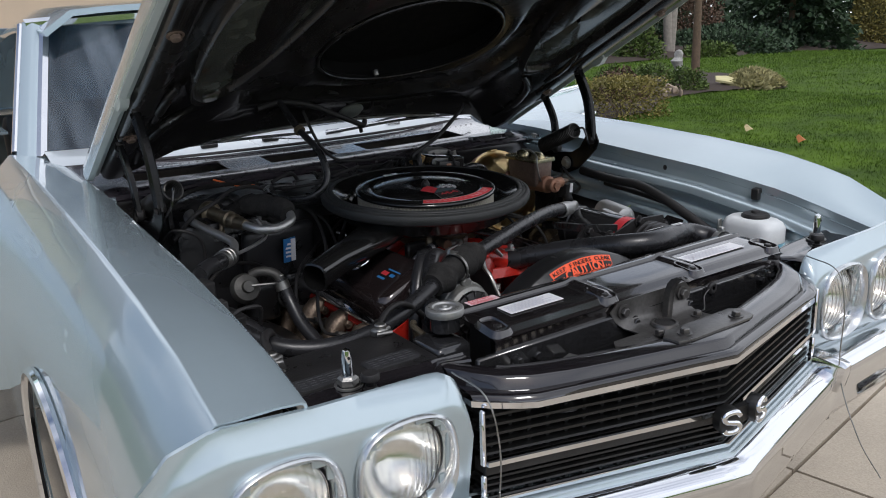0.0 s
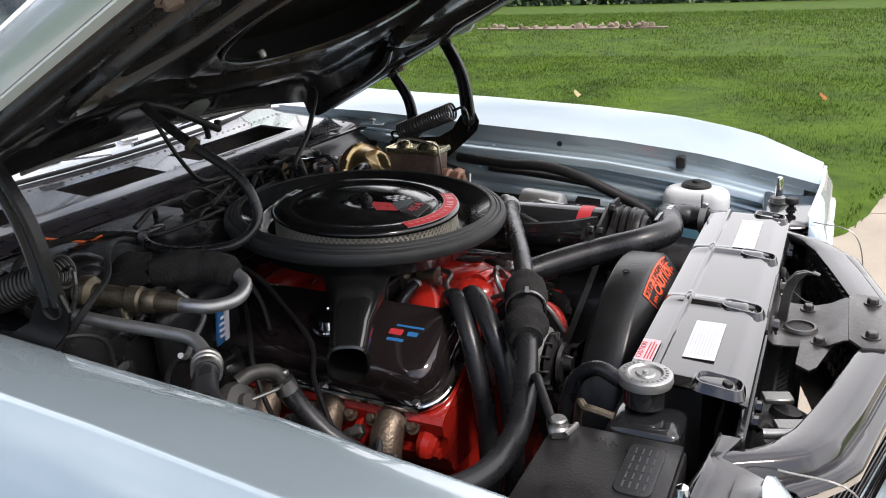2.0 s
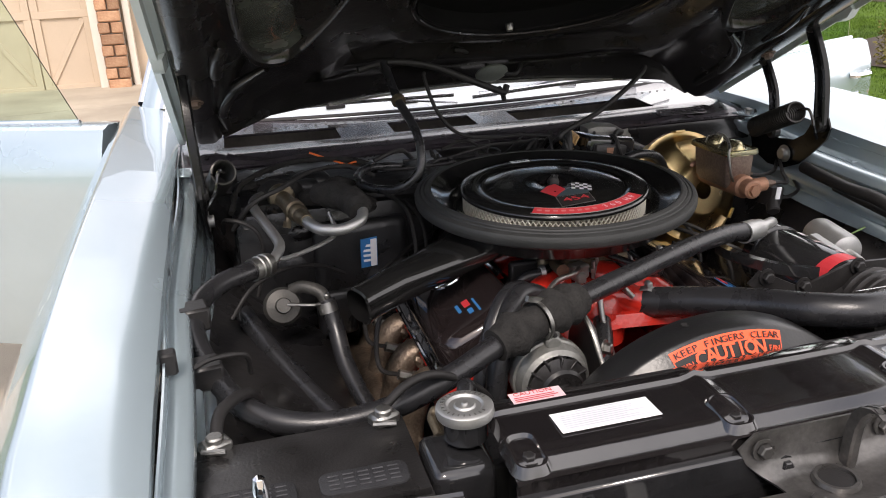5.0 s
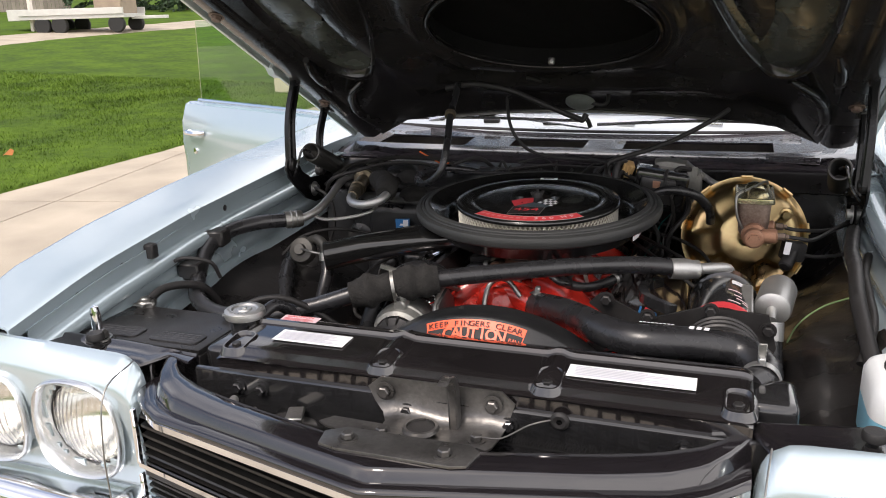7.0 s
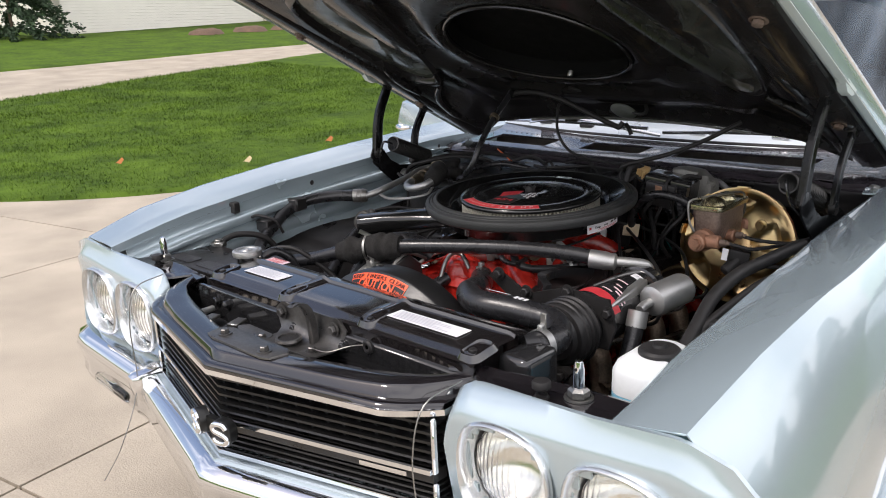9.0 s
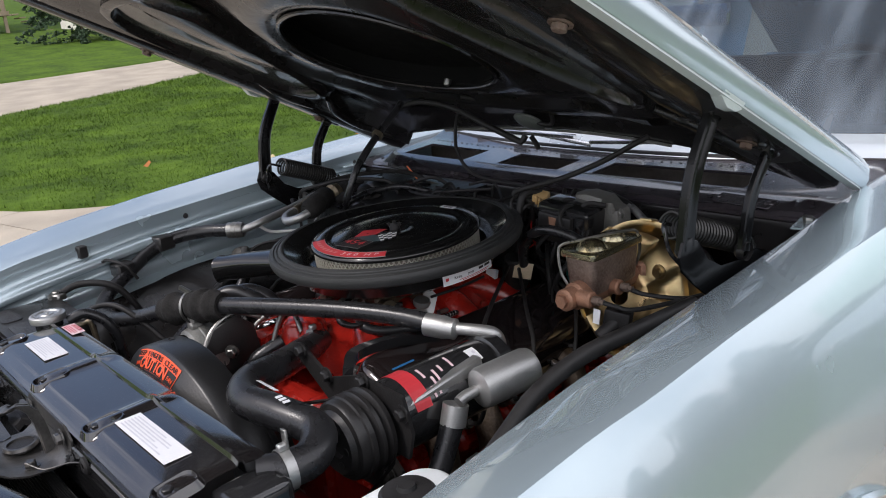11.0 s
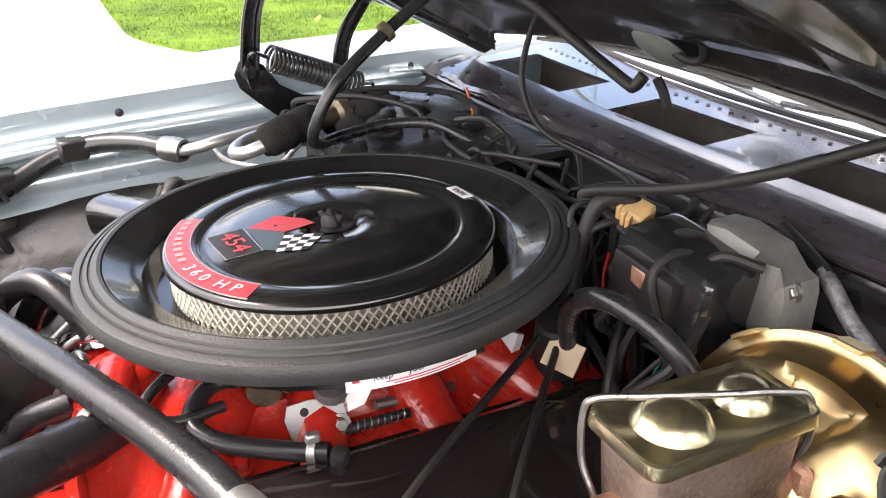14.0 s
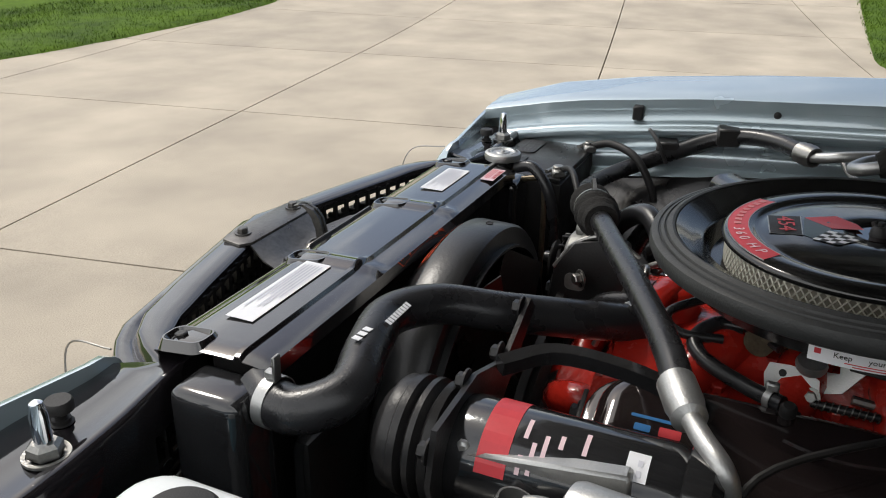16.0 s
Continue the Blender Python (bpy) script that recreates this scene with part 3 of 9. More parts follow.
for s in (-1, 1):
    bm = bmn()
    box(bm, (s * 0.46, -0.835, 0.615), (0.05, 0.09, 0.07), (12, 0, s * 12), 0.018, 2)
    part("bumper_guard", bm, CHROME, bump)
    bm = bmn()
    box(bm, (s * 0.7, -0.826, 0.525), (0.2, 0.02, 0.03), (0, 0, s * 3), 0.008)
    part("marker_lamp", bm, GLASS, bump, "clear marker lamp in the bumper")
# dark gravel pan between bumper and grille
bm = bmn()
box(bm, (0, -0.74, 0.52), (1.4, 0.08, 0.16), bev=0.01)
part("gravel_pan", bm, SATIN, bump)

# painted valance under the bumper
bm = bmn()
secs = []
for x in np.linspace(-0.84, 0.84, 25):
    ax = abs(x)
    y = -0.86 + 0.09 * min(ax, 0.5) / 0.5 + (0.12 * ((ax - 0.8) / 0.15) ** 2 if ax > 0.8 else 0)
    secs.append([V((x, y + 0.10, 0.55)), V((x, y + 0.09, 0.50)), V((x, y + 0.11, 0.44)), V((x, y + 0.14, 0.40))])
loft(bm, secs)
thicken(bm, 0.004)
part("front_valance", bm, PAINT, car, sharp=60)

# wheels
def wheel(s, y):
    w = new("wheel")
    w.parent = car
    w.matrix_parent_inverse = Matrix.Translation(-V(car["at"]))
    c = V((s * 0.80, y, 0.335))
    ty = part("tyre", lathe(bmn(), [(0.2, -0.1), (0.29, -0.105), (0.325, -0.085), (0.335, -0.05), (0.335, 0.05), (0.325, 0.085), (0.29, 0.105), (0.2, 0.1)], c, (s, 0, 0), 40, False), TYRE, w)
    part("rim", lathe(bmn(), [(0.205, 0.095), (0.195, 0.07), (0.17, 0.05), (0.08, 0.06), (0.05, 0.085), (0, 0.09)], c, (s, 0, 0), 32, False), CHROME, w, "silver rally rim")
    for k in range(5):
        a = radians(60 + 14 * k)
        bm = bmn()
        box(bm, c + V((s * 0.1065, math.cos(a) * 0.265, math.sin(a) * 0.265)), (0.002, 0.03, 0.045), (math.degrees(a) - 90, 0, 0))
        part("letter_bar", bm, WHITE, ty, "white raised tyre lettering")
    return w


for s in (-1, 1):
    for y in (ARCH_Y, 2.72):
        wheel(s, y)

# doors, standing open
DGLASS = MAT("green_tinted_glass", (0.72, 0.88, 0.80), 0.0, 0.0, 0.0, 0.0, 5, 0, 200, trans=1.0, ior=1.3)
def door(s):
    h, a = V((s * 0.925, 0.955, 0)), radians(65)
    d = V((s * math.sin(a), math.cos(a), 0))
    nrm = V((s * math.cos(a), -math.sin(a), 0))
    dn = new("open_door")
    dn.parent = car
    dn.matrix_parent_inverse = Matrix.Translation(-V(car["at"]))
    prof = [(0.0, 0.32), (0.022, 0.42), (0.03, 0.6), (0.022, 0.72), (0.03, 0.80), (0.018, 0.9), (-0.02, 0.975), (-0.055, 0.985), (-0.13, 0.98), (-0.14, 0.33)]
    bm = bmn()
    loft(bm, [[h + d * u + nrm * (o * e) + V((0, 0, z)) for o, z in prof] for u, e in ((0.0, 0.85), (0.015, 1), (0.4, 1), (0.8, 1), (1.16, 1), (1.185, 0.7))], True, True)
    part("door_skin", bm, PAINT, dn, sharp=45)
    bm = bmn()
    g0, g1 = h + nrm * -0.075, d
    loft(bm, [[g0 + g1 * 0.1 + V((0, 0, 0.98)), g0 + g1 * 1.14 + V((0, 0, 0.98))], [g0 + g1 * 0.27 + V((0, 0, 1.33)), g0 + g1 * 1.12 + V((0, 0, 1.34))]])
    thicken(bm, 0.004)
    part("door_glass", bm, DGLASS, dn, "faintly green door glass wound up")
    bm = bmn()
    tube(bm, [h + nrm * -0.07 + d * u + V((0, 0, 0.988)) for u in (0.1, 0.5, 1.16)], 0.008, 8, 2)
    part("belt_trim", bm, CHROME, dn)
    bm = bmn()
    tube(bm, [h + d * u + nrm * o + V((0, 0, 0.86)) for u, o in ((0.98, 0.025), (1.0, 0.055), (1.08, 0.058), (1.1, 0.028))], 0.011, 8, 4)
    part("door_handle", bm, CHROME, dn, "chrome door handle")
    bm = bmn()
    lathe(bm, [(0.014, 0), (0.013, 0.006), (0, 0.007)], h + d * 1.06 + nrm * 0.028 + V((0, 0, 0.775)), nrm, 16, False)
    part("door_lock", bm, CHROME, dn)


for s in (-1, 1):
    door(s)

# cabin: windscreen, pillars, roof, body behind
SCREEN = MAT("windscreen_glass", (0.12, 0.20, 0.29), 0.0, 0, 0, 0.02, 5, 0, 200, trans=1.0)
# dust streaks and painted cloud reflections, mixed into the glass as pale diffuse
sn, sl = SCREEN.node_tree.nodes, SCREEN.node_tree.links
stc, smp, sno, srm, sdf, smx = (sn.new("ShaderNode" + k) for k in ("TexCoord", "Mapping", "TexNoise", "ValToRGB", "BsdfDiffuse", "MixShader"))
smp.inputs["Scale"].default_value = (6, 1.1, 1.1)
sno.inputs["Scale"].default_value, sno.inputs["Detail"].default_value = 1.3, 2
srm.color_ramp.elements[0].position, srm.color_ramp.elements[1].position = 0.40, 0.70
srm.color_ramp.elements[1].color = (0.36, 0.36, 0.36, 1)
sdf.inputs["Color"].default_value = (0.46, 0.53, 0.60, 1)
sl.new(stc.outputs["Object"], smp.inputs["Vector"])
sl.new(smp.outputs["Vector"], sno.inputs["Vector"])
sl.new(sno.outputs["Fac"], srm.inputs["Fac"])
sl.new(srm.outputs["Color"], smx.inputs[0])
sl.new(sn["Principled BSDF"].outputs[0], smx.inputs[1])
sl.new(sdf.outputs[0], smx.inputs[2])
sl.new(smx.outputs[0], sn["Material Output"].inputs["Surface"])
TRIMIN = MAT("dark_blue_vinyl", (0.02, 0.025, 0.032), 0.5, 0, 0, 0.3, 30, 0.4, 300)


def ws(u, k):
    """Windscreen point: u across -1..1, k up 0..1."""
    return V((u * (0.735 - 0.125 * k), 0.80 + 0.13 * u * u + 0.40 * k - 0.02 * k * k, 1.035 + 0.365 * k + 0.02 * (1 - u * u) * k))


bm = bmn()
loft(bm, [[ws(u, k) for u in np.linspace(-1, 1, 17)] for k in np.linspace(0, 1, 6)])
thicken(bm, 0.005)
part("windscreen", bm, SCREEN, car, "tinted windscreen with dust and cloud reflections painted as pale streaks", sharp=80)
for s in (-1, 1):
    bm = bmn()
    loft(bm, [[ws(s, k) + V((s * o, dy, 0)) for o, dy in ((-0.006, -0.006), (0.012, -0.012), (0.022, 0.0), (0.012, 0.012))] for k in np.linspace(-0.02, 1.0, 8)], True, True)
    part("screen_trim", bm, CHROME, car, "polished screen surround")
    bm = bmn()
    loft(bm, [[ws(s, k) + V((s * o, dy, 0)) for o, dy in ((0.02, 0.0), (0.045, 0.0), (0.07, 0.03), (0.065, 0.07), (0.02, 0.07))] for k in np.linspace(-0.12, 1.03, 9)], True, True)
    part("windscreen_pillar", bm, PAINT, car)
    bm = bmn()
    tube(bm, [ws(s, k) + V((s * 0.072, 0.05, 0)) for k in (0.0, 0.5, 1.0)], 0.011, 8, 3)
    part("drip_trim", bm, CHROME, car, "polished drip moulding")
bm = bmn()
loft(bm, [[ws(u, 1.0) + V((0, dy, dz)) for u in np.linspace(-1.1, 1.1, 13)] for dy, dz in ((-0.012, -0.006), (-0.012, 0.012), (0.03, 0.024))])
thicken(bm, 0.004)
part("screen_header_trim", bm, CHROME, car)
bm = bmn()
loft(bm, [[V((u * (0.66 - 0.03 * abs(y - 1.7)), y, 1.425 + 0.025 * (1 - u * u) + (0.03 - 0.07 * (y - 1.7) ** 2) - 0.06 * max(0, abs(u) - 0.85) / 0.15)) for u in np.linspace(-1, 1, 15)] for y in np.linspace(1.2, 2.55, 10)])
thicken(bm, 0.02)
part("roof", bm, PAINT, car, sharp=70)
for s in (-1, 1):
    bm = bmn()
    loft(bm, [[V((s * (0.66 + 0.25 * k), 2.3 + 0.3 * k + w, 1.40 - 0.42 * k)) for w in (0, 0.4)] for k in np.linspace(0, 1, 5)])
    thicken(bm, 0.03)
    part("rear_pillar", bm, PAINT, car)
    bm = bmn()
    loft(bm, [[V((s * x, y, z)) for x, z in ((0.70, 0.985), (0.86, 0.985), (0.93, 0.86), (0.95, 0.7), (0.95, 0.5), (0.93, 0.3))] for y in (2.1, 2.5, 3.0, 3.5, 3.9)])
    thicken(bm, 0.01)
    part("rear_quarter", bm, PAINT, car, sharp=60)
    bm = bmn()
    box(bm, (s * 0.88, 1.53, 0.30), (0.1, 1.2, 0.12), bev=0.02)
    part("sill", bm, PAINT, car)
bm = bmn()
loft(bm, [[V((x, y, z)) for x in (-0.66, 0, 0.66)] for y, z in ((2.53, 1.40), (2.95, 1.02))])
thicken(bm, 0.005)
part("rear_window", bm, SCREEN, car, "tinted rear window")
bm = bmn()
loft(bm, [[V((x, y, z)) for x in (-0.72, 0, 0.72)] for y, z in ((2.95, 1.02), (3.0, 0.99), (3.85, 0.95), (3.92, 0.6))])
thicken(bm, 0.01)
part("tail", bm, PAINT, car, sharp=60)
bm = bmn()
box(bm, (0, 1.9, 0.32), (1.7, 2.6, 0.06))
part("floor_pan", bm, TRIMIN, car)
bm = bmn()
loft(bm, [[V((x, y, z)) for x in (-0.72, -0.2, 0.2, 0.72)] for y, z in ((0.86, 1.0), (1.05, 1.02), (1.2, 1.0), (1.24, 0.9), (1.26, 0.7))])
thicken(bm, 0.02)
part("dashboard", bm, TRIMIN, car, "dark blue padded dashboard")
bm = bmn()
tube(bm, [(0.38 + 0.19 * math.cos(a), 1.36 - 0.05 * math.sin(a), 1.0 + 0.185 * math.sin(a)) for a in np.linspace(0, 2 * math.pi, 25)], 0.011, 8, 1)
cyl(bm, (0.38, 1.36, 1.0), (0.38, 1.22, 0.94), 0.03)
box(bm, (0.38, 1.36, 0.99), (0.36, 0.015, 0.035), bev=0.005)
part("steering_wheel", bm, RUBBER, car)
bm = bmn()
for x in (-0.36, 0.36):
    box(bm, (x, 1.75, 0.55), (0.6, 0.55, 0.22), bev=0.05, seg=2)
    box(bm, (x, 2.05, 0.82), (0.58, 0.16, 0.55), (-14, 0, 0), 0.06, 2)
box(bm, (0, 2.75, 0.75), (1.3, 0.2, 0.5), (-12, 0, 0), 0.06, 2)
part("seat", bm, TRIMIN, car, "dark blue vinyl bench seats")
bm = bmn()
box(bm, (0.0, 1.13, 1.30), (0.25, 0.022, 0.06), (0, 0, -8), 0.01, 2)
cyl(bm, (0.0, 1.14, 1.32), (0.0, 1.19, 1.40), 0.006, 10)
part("rear_view_mirror", bm, CHROME, car, "slim chrome interior mirror")

# cowl with its air slots, firewall, inner wells
COWL_Y0, COWL_Y1 = 0.435, 0.66


def cowl_z(y):
    return float(np.interp(y, (0.372, 0.40, 0.435, 0.50, 0.60, 0.66, 0.72, 0.80), (0.916, 0.945, 0.972, 0.985, 0.992, 0.996, 1.012, 1.03)))


bm = bmn()
slots = ((-0.60, -0.33, 0.50, 0.60), (-0.20, 0.01, 0.505, 0.60), (0.115, 0.495, 0.505, 0.6))
xs = sorted({-0.74, -0.68, 0.68, 0.74, *[v for q in slots for v in q[:2]], *np.linspace(-0.7, 0.7, 15)})
ys = sorted({0.418, 0.425, COWL_Y0, 0.47, 0.50, 0.505, 0.595, 0.60, 0.63, COWL_Y1, 0.70, 0.76, 0.82})
grid = {(i, j): bm.verts.new((x, y + 0.10 * (x / 0.74) ** 2 * (y - 0.4) / 0.42, cowl_z(y) - 0.012 * (abs(x) > 0.7))) for i, x in enumerate(xs) for j, y in enumerate(ys)}
for i in range(len(xs) - 1):
    for j in range(len(ys) - 1):
        cx, cy = (xs[i] + xs[i + 1]) / 2, (ys[j] + ys[j + 1]) / 2
        if any(a < cx < b and c < cy < d for a, b, c, d in slots):
            continue
        bm.faces.new((grid[i, j], grid[i + 1, j], grid[i + 1, j + 1], grid[i, j + 1]))
bmesh.ops.delete(bm, geom=[v for v in bm.verts if not v.link_faces], context="VERTS")
thicken(bm, 0.006)
cowl = part("cowl_panel", bm, COWLBLK, car, "glossy black cowl panel with three air slots", sharp=60)
for x in np.linspace(-0.64, 0.66, 20):
    bm = bmn()
    lathe(bm, [(0, 0.0006), (0.0052, 0.0006), (0.0052, 0)], (x, 0.455 + 0.01 * (x * 1.4) ** 2, cowl_z(0.455) + 0.0012), (0, -0.25, 1), 10, False)
    part("cowl_hole", bm, RUBBER, cowl)
for x in np.linspace(-0.62, 0.64, 52):
    bm = bmn()
    y = 0.635 + 0.056 * (x / 0.74) ** 2
    lathe(bm, [(0, 0.0006), (0.0034, 0.0006), (0.0034, 0)], (x, y, cowl_z(0.635) + 0.0012), (0, -0.1, 1), 8, False)
    part("cowl_hole", bm, RUBBER, cowl)
bm = bmn()
tube(bm, [(x, 0.425 + 0.012 * (x * 1.4) ** 2, 0.962 + 0.003 * math.sin(40 * x)) for x in np.linspace(-0.66, 0.66, 40)], 0.009, 6, 2, 0.3)
part("cowl_seam_sealer", bm, COWLBLK, cowl, "lumpy black seam sealer")
bm = bmn()
loft(bm, [[V((x, y, z)) for y, z in ((0.455, 0.962), (0.46, 0.905), (0.70, 0.90), (0.705, 0.985))] for x in (-0.69, 0, 0.69)])
thicken(bm, 0.004)
part("plenum_floor", bm, MAT("dusty_plenum", (0.12, 0.105, 0.09), 0.8, 0, 0, 0.4, 12, 0.3, 80), cowl, "dusty brown air plenum")
# body-coloured panel; glare is put into its colour as a lighter silver
BASEP = MAT("silver_paint_lightened", (0.62, 0.66, 0.68), 0.3, 0.5, 0.6, 0.03, 4, 0.02, 300)
BRIGHT = MAT("bright_lower_screen_trim", (0.72, 0.73, 0.76), 0.2, 0.8, 0, 0.1, 20, 0.1, 200)
bm = bmn()
loft(bm, [[V((x, 0.665 + 0.115 * (x / 0.74) ** 2 + dy, 1.0 + dz)) for dy, dz in ((0, 0), (0.012, 0.014), (0.07, 0.032), (0.125, 0.04))] for x in np.linspace(-0.74, 0.74, 19)])
thicken(bm, 0.003)
part("screen_base_panel", bm, BASEP, car, "silver panel below the windscreen, its colour lightened for glare", sharp=70)
bm = bmn()
tube(bm, [(x, 0.672 + 0.115 * (x / 0.74) ** 2, 1.004) for x in np.linspace(-0.72, 0.72, 21)], 0.006, 8, 2)
part("cowl_seal", bm, RUBBER, car, "black rubber seal behind the cowl")
bm = bmn()
tube(bm, [ws(u, -0.01) + V((0, -0.012, 0.0)) for u in np.linspace(-1, 1, 21)], 0.009, 8, 2)
part("screen_gasket", bm, RUBBER, car, "black gasket below the windscreen")
for x in (-0.50, -0.31, -0.12, 0.10, 0.34, 0.55):
    bm = bmn()
    box(bm, (x, 0.70 + 0.115 * (x / 0.74) ** 2, 1.026), (0.05, 0.02, 0.012), (8, 0, 0), 0.004, 2)
    part("panel_clip", bm, RUBBER if x < 0 else BRIGHT, car, "small clip on the screen panel")
for s, x0, x1, py in ((1, -0.62, -0.02, 0.62), (1, 0.03, 0.60, 0.64)):
    wip = new("wiper")
    wip.parent = car
    wip.matrix_parent_inverse = Matrix.Translation(-V(car["at"]))
    bm = bmn()
    tube(bm, [(x0, 0.615 + 0.09 * (x0 / 0.74) ** 2, 1.035), ((x0 + x1) / 2, 0.60, 1.052), (x1, 0.615, 1.045)], 0.0055, 8, 5)
    part("wiper_blade", bm, BRIGHT, wip, "bright metal wiper blade")
    bm = bmn()
    tube(bm, [(x0 + 0.14, 0.63, 1.04), ((x0 + x1) / 2, 0.615, 1.062), (x1 + 0.02, 0.655, 1.02)], 0.007, 8, 5, flat=0.5)
    part("wiper_arm", bm, BRIGHT, wip)
    bm = bmn()
    box(bm, ((x0 + x1) / 2 + 0.03, 0.605, 1.058), (0.05, 0.02, 0.012), bev=0.003)
    part("wiper_clip", bm, RUBBER, wip)

FIREW = MAT("firewall_black", (0.013, 0.012, 0.0122), 0.28, 0.0, 0.2, 0.45, 9, 0.35, 60, rvar=0.4)
# the pressed firewall shoulder below the cowl's lip
bm = bmn()
loft(bm, [[V((x, y + 0.10 * (x / 0.74) ** 2 * (y - 0.4) / 0.42, z)) for y, z in ((0.419, 0.9535), (0.416, 0.946), (0.40, 0.938), (0.388, 0.928), (0.376, 0.914))] for x in np.linspace(-0.735, 0.735, 25)])
thicken(bm, 0.005)
part("firewall_shoulder", bm, FIREW, car, "black pressed shoulder of the firewall", sharp=60)
bm = bmn()
box(bm, (0, 0.445, 0.66), (1.32, 0.02, 0.6))
part("firewall", bm, FIREW, car, "black painted firewall")
for s in (-1, 1):
    bm = bmn()
    secs = []
    for y in np.linspace(-0.70, 0.45, 24):
        hump = 0.10 * math.exp(-(((y - ARCH_Y) / 0.36) ** 2) * 1.0)
        secs.append([V((s * x, y, z)) for x, z in ((0.662, zi(y, s) - 0.14), (0.645, zi(y, s) - 0.158), (0.60 - hump * 0.4, 0.74 + 0.3 * hump), (0.54 - hump, 0.68 + 0.3 * hump), (0.47 - hump * 0.9, 0.55), (0.44 - hump * 0.5, 0.3))])
    loft(bm, secs)
    thicken(bm, 0.004)
    part("inner_wheel_well", bm, FIREW, car, "black inner wing panel", sharp=60)
bm = bmn()
box(bm, (0, -0.07, 0.26), (1.5, 1.1, 0.03))
part("underpan", bm, SATIN, car)
for s in (-1, 1):
    bm = bmn()
    box(bm, (s * 0.36, 0.0, 0.36), (0.09, 1.1, 0.12), bev=0.01)
    part("frame_rail", bm, SATIN, car)

# ---- hood, standing open ----
HOOD_A = radians(27.0)
HM = Matrix.Translation((0, 0.555, 0.995)) @ Matrix(((1, 0, 0, 0), (0, -math.cos(HOOD_A), math.sin(HOOD_A), 0), (0, math.sin(HOOD_A), math.cos(HOOD_A), 0), (0, 0, 0, 1)))
HOOD_L = 1.36
hood = thing("hood", "silver-green hood propped open on its hinges, black underneath", "hood", (0, 0.555, 0.995))


def hp(x, v, w):
    """A place on the hood: across, forward from its rear edge, up from its lower rim."""
    return HM @ V((x, v, w))


def hw(v, s=1):
    return (0.713 if s > 0 else 0.698) - 0.02 * (v / HOOD_L) ** 2


def crown(x, v):
    return 0.05 + 0.062 * (1 - (x / 0.74) ** 2) - 0.05 * max(0, (v - 1.15) / 0.21) ** 2 + 0.018 * math.exp(-((x / 0.3) ** 4))


def wc(x):
    """How far the inner panel rises towards the middle."""
    return 0.058 * max(0.0, 1 - (x / 0.62) ** 2)


bm = bmn()
secs = []
for v in np.linspace(0, HOOD_L, 18):
    w, p = hw(v), hw(v, -1)
    row = [hp(-p, v, 0.0), hp(-p - 0.004, v, 0.02), hp(-p, v, 0.042)]
    row += [hp(x, v, crown(x, v)) for x in np.linspace(-p + 0.012, w - 0.012, 21)]
    row += [hp(w, v, 0.042), hp(w + 0.004, v, 0.02), hp(w, v, 0.0)]
    secs.append(row)
loft(bm, secs)
thicken(bm, 0.003)
part("hood_skin", bm, PAINT, hood, sharp=50)
HRIM = MAT("hood_rim_paint", (0.52, 0.58, 0.57), 0.42, 0.15, 0.3, 0.04, 5, 0.04, 90)
for s in (-1, 1):
    # rim flange with its step, and the folded lug
    bm = bmn()
    loft(bm, [[hp(s * (hw(v, s) - o), v, w) for o, w in ((0.0, -0.001), (0.010, -0.004), (0.013, 0.006), (0.026, 0.008), (0.029, 0.016), (0.036, 0.018))] for v in np.linspace(0.02, HOOD_L - 0.02, 20)])
    thicken(bm, 0.003)
    part("hood_rim", bm, HRIM, hood, "silver-green folded hood edge", sharp=40)
    bm = bmn()
    loft(bm, [[hp(s * x, v, w) for x, w in ((hw(v, s) + 0.001, 0.004), (hw(v, s) - 0.002, d), (hw(v, s) - 0.020, d), (hw(v, s) - 0.028, 0.008), (hw(v, s) - 0.02, 0.012))] for v, d in ((0.485, -0.006), (0.50, -0.014), (0.525, -0.016), (0.545, -0.006))], True, True)
    part("hood_stop", bm, HRIM, hood, "pressed alignment lug on the hood edge")
    # stiffening channel and seam along the side
    bm = bmn()
    loft(bm, [[hp(s * x, v, w) for x, w in ((0.680 if s > 0 else 0.666, 0.014), (0.676 if s > 0 else 0.662, -0.004), (0.65, -0.012), (0.62, -0.012), (0.602, 0.0), (0.597, 0.018))] for v in np.linspace(0.03, 1.3, 16)], True, True)
    part("side_channel", bm, HOODBLK, hood, sharp=50)
    for v in (0.325, 0.83):
        bm = bmn()
        bolt(bm, hp(s * 0.64, v, -0.011), HM.to_3x3() @ V((0, 0, -1)), 0.011, 0.010)
        part("hood_bolt", bm, IRON, hood, "dull hexagon bolt")

DUCTM = MAT("duct_black", (0.006, 0.006, 0.006), 0.7, 0, 0, 0.3, 30, 0.1, 200, spec=0.15)
# inner panel with the oval air opening
OV, ORX, ORY = 0.615, 0.24, 0.20
bm = bmn()
NS = 64


def edge_pt(a, k):
    """k 0 on the oval's rim, 1 on the panel's outer border."""
    c, s = math.cos(a), math.sin(a)
    ix, iv = ORX * c, OV + ORY * s
    bx, lo, hi = 0.61, 0.02 - OV, 1.30 - OV
    t = min(bx / max(abs(c), 1e-6), (hi if s > 0 else -lo) / max(abs(s), 1e-6))
    ox, ov = t * c, OV + t * s
    if s < 0 and abs(ox) < 0.60:
        # the rear edge stands back from the wire screen
        lift = 0.085 * min(1.0, (0.60 - abs(ox)) / 0.08)
        ov += lift * min(1.0, max(0.0, (-s - 0.4) / 0.3))
    return ix + (ox - ix) * k, iv + (ov - iv) * k


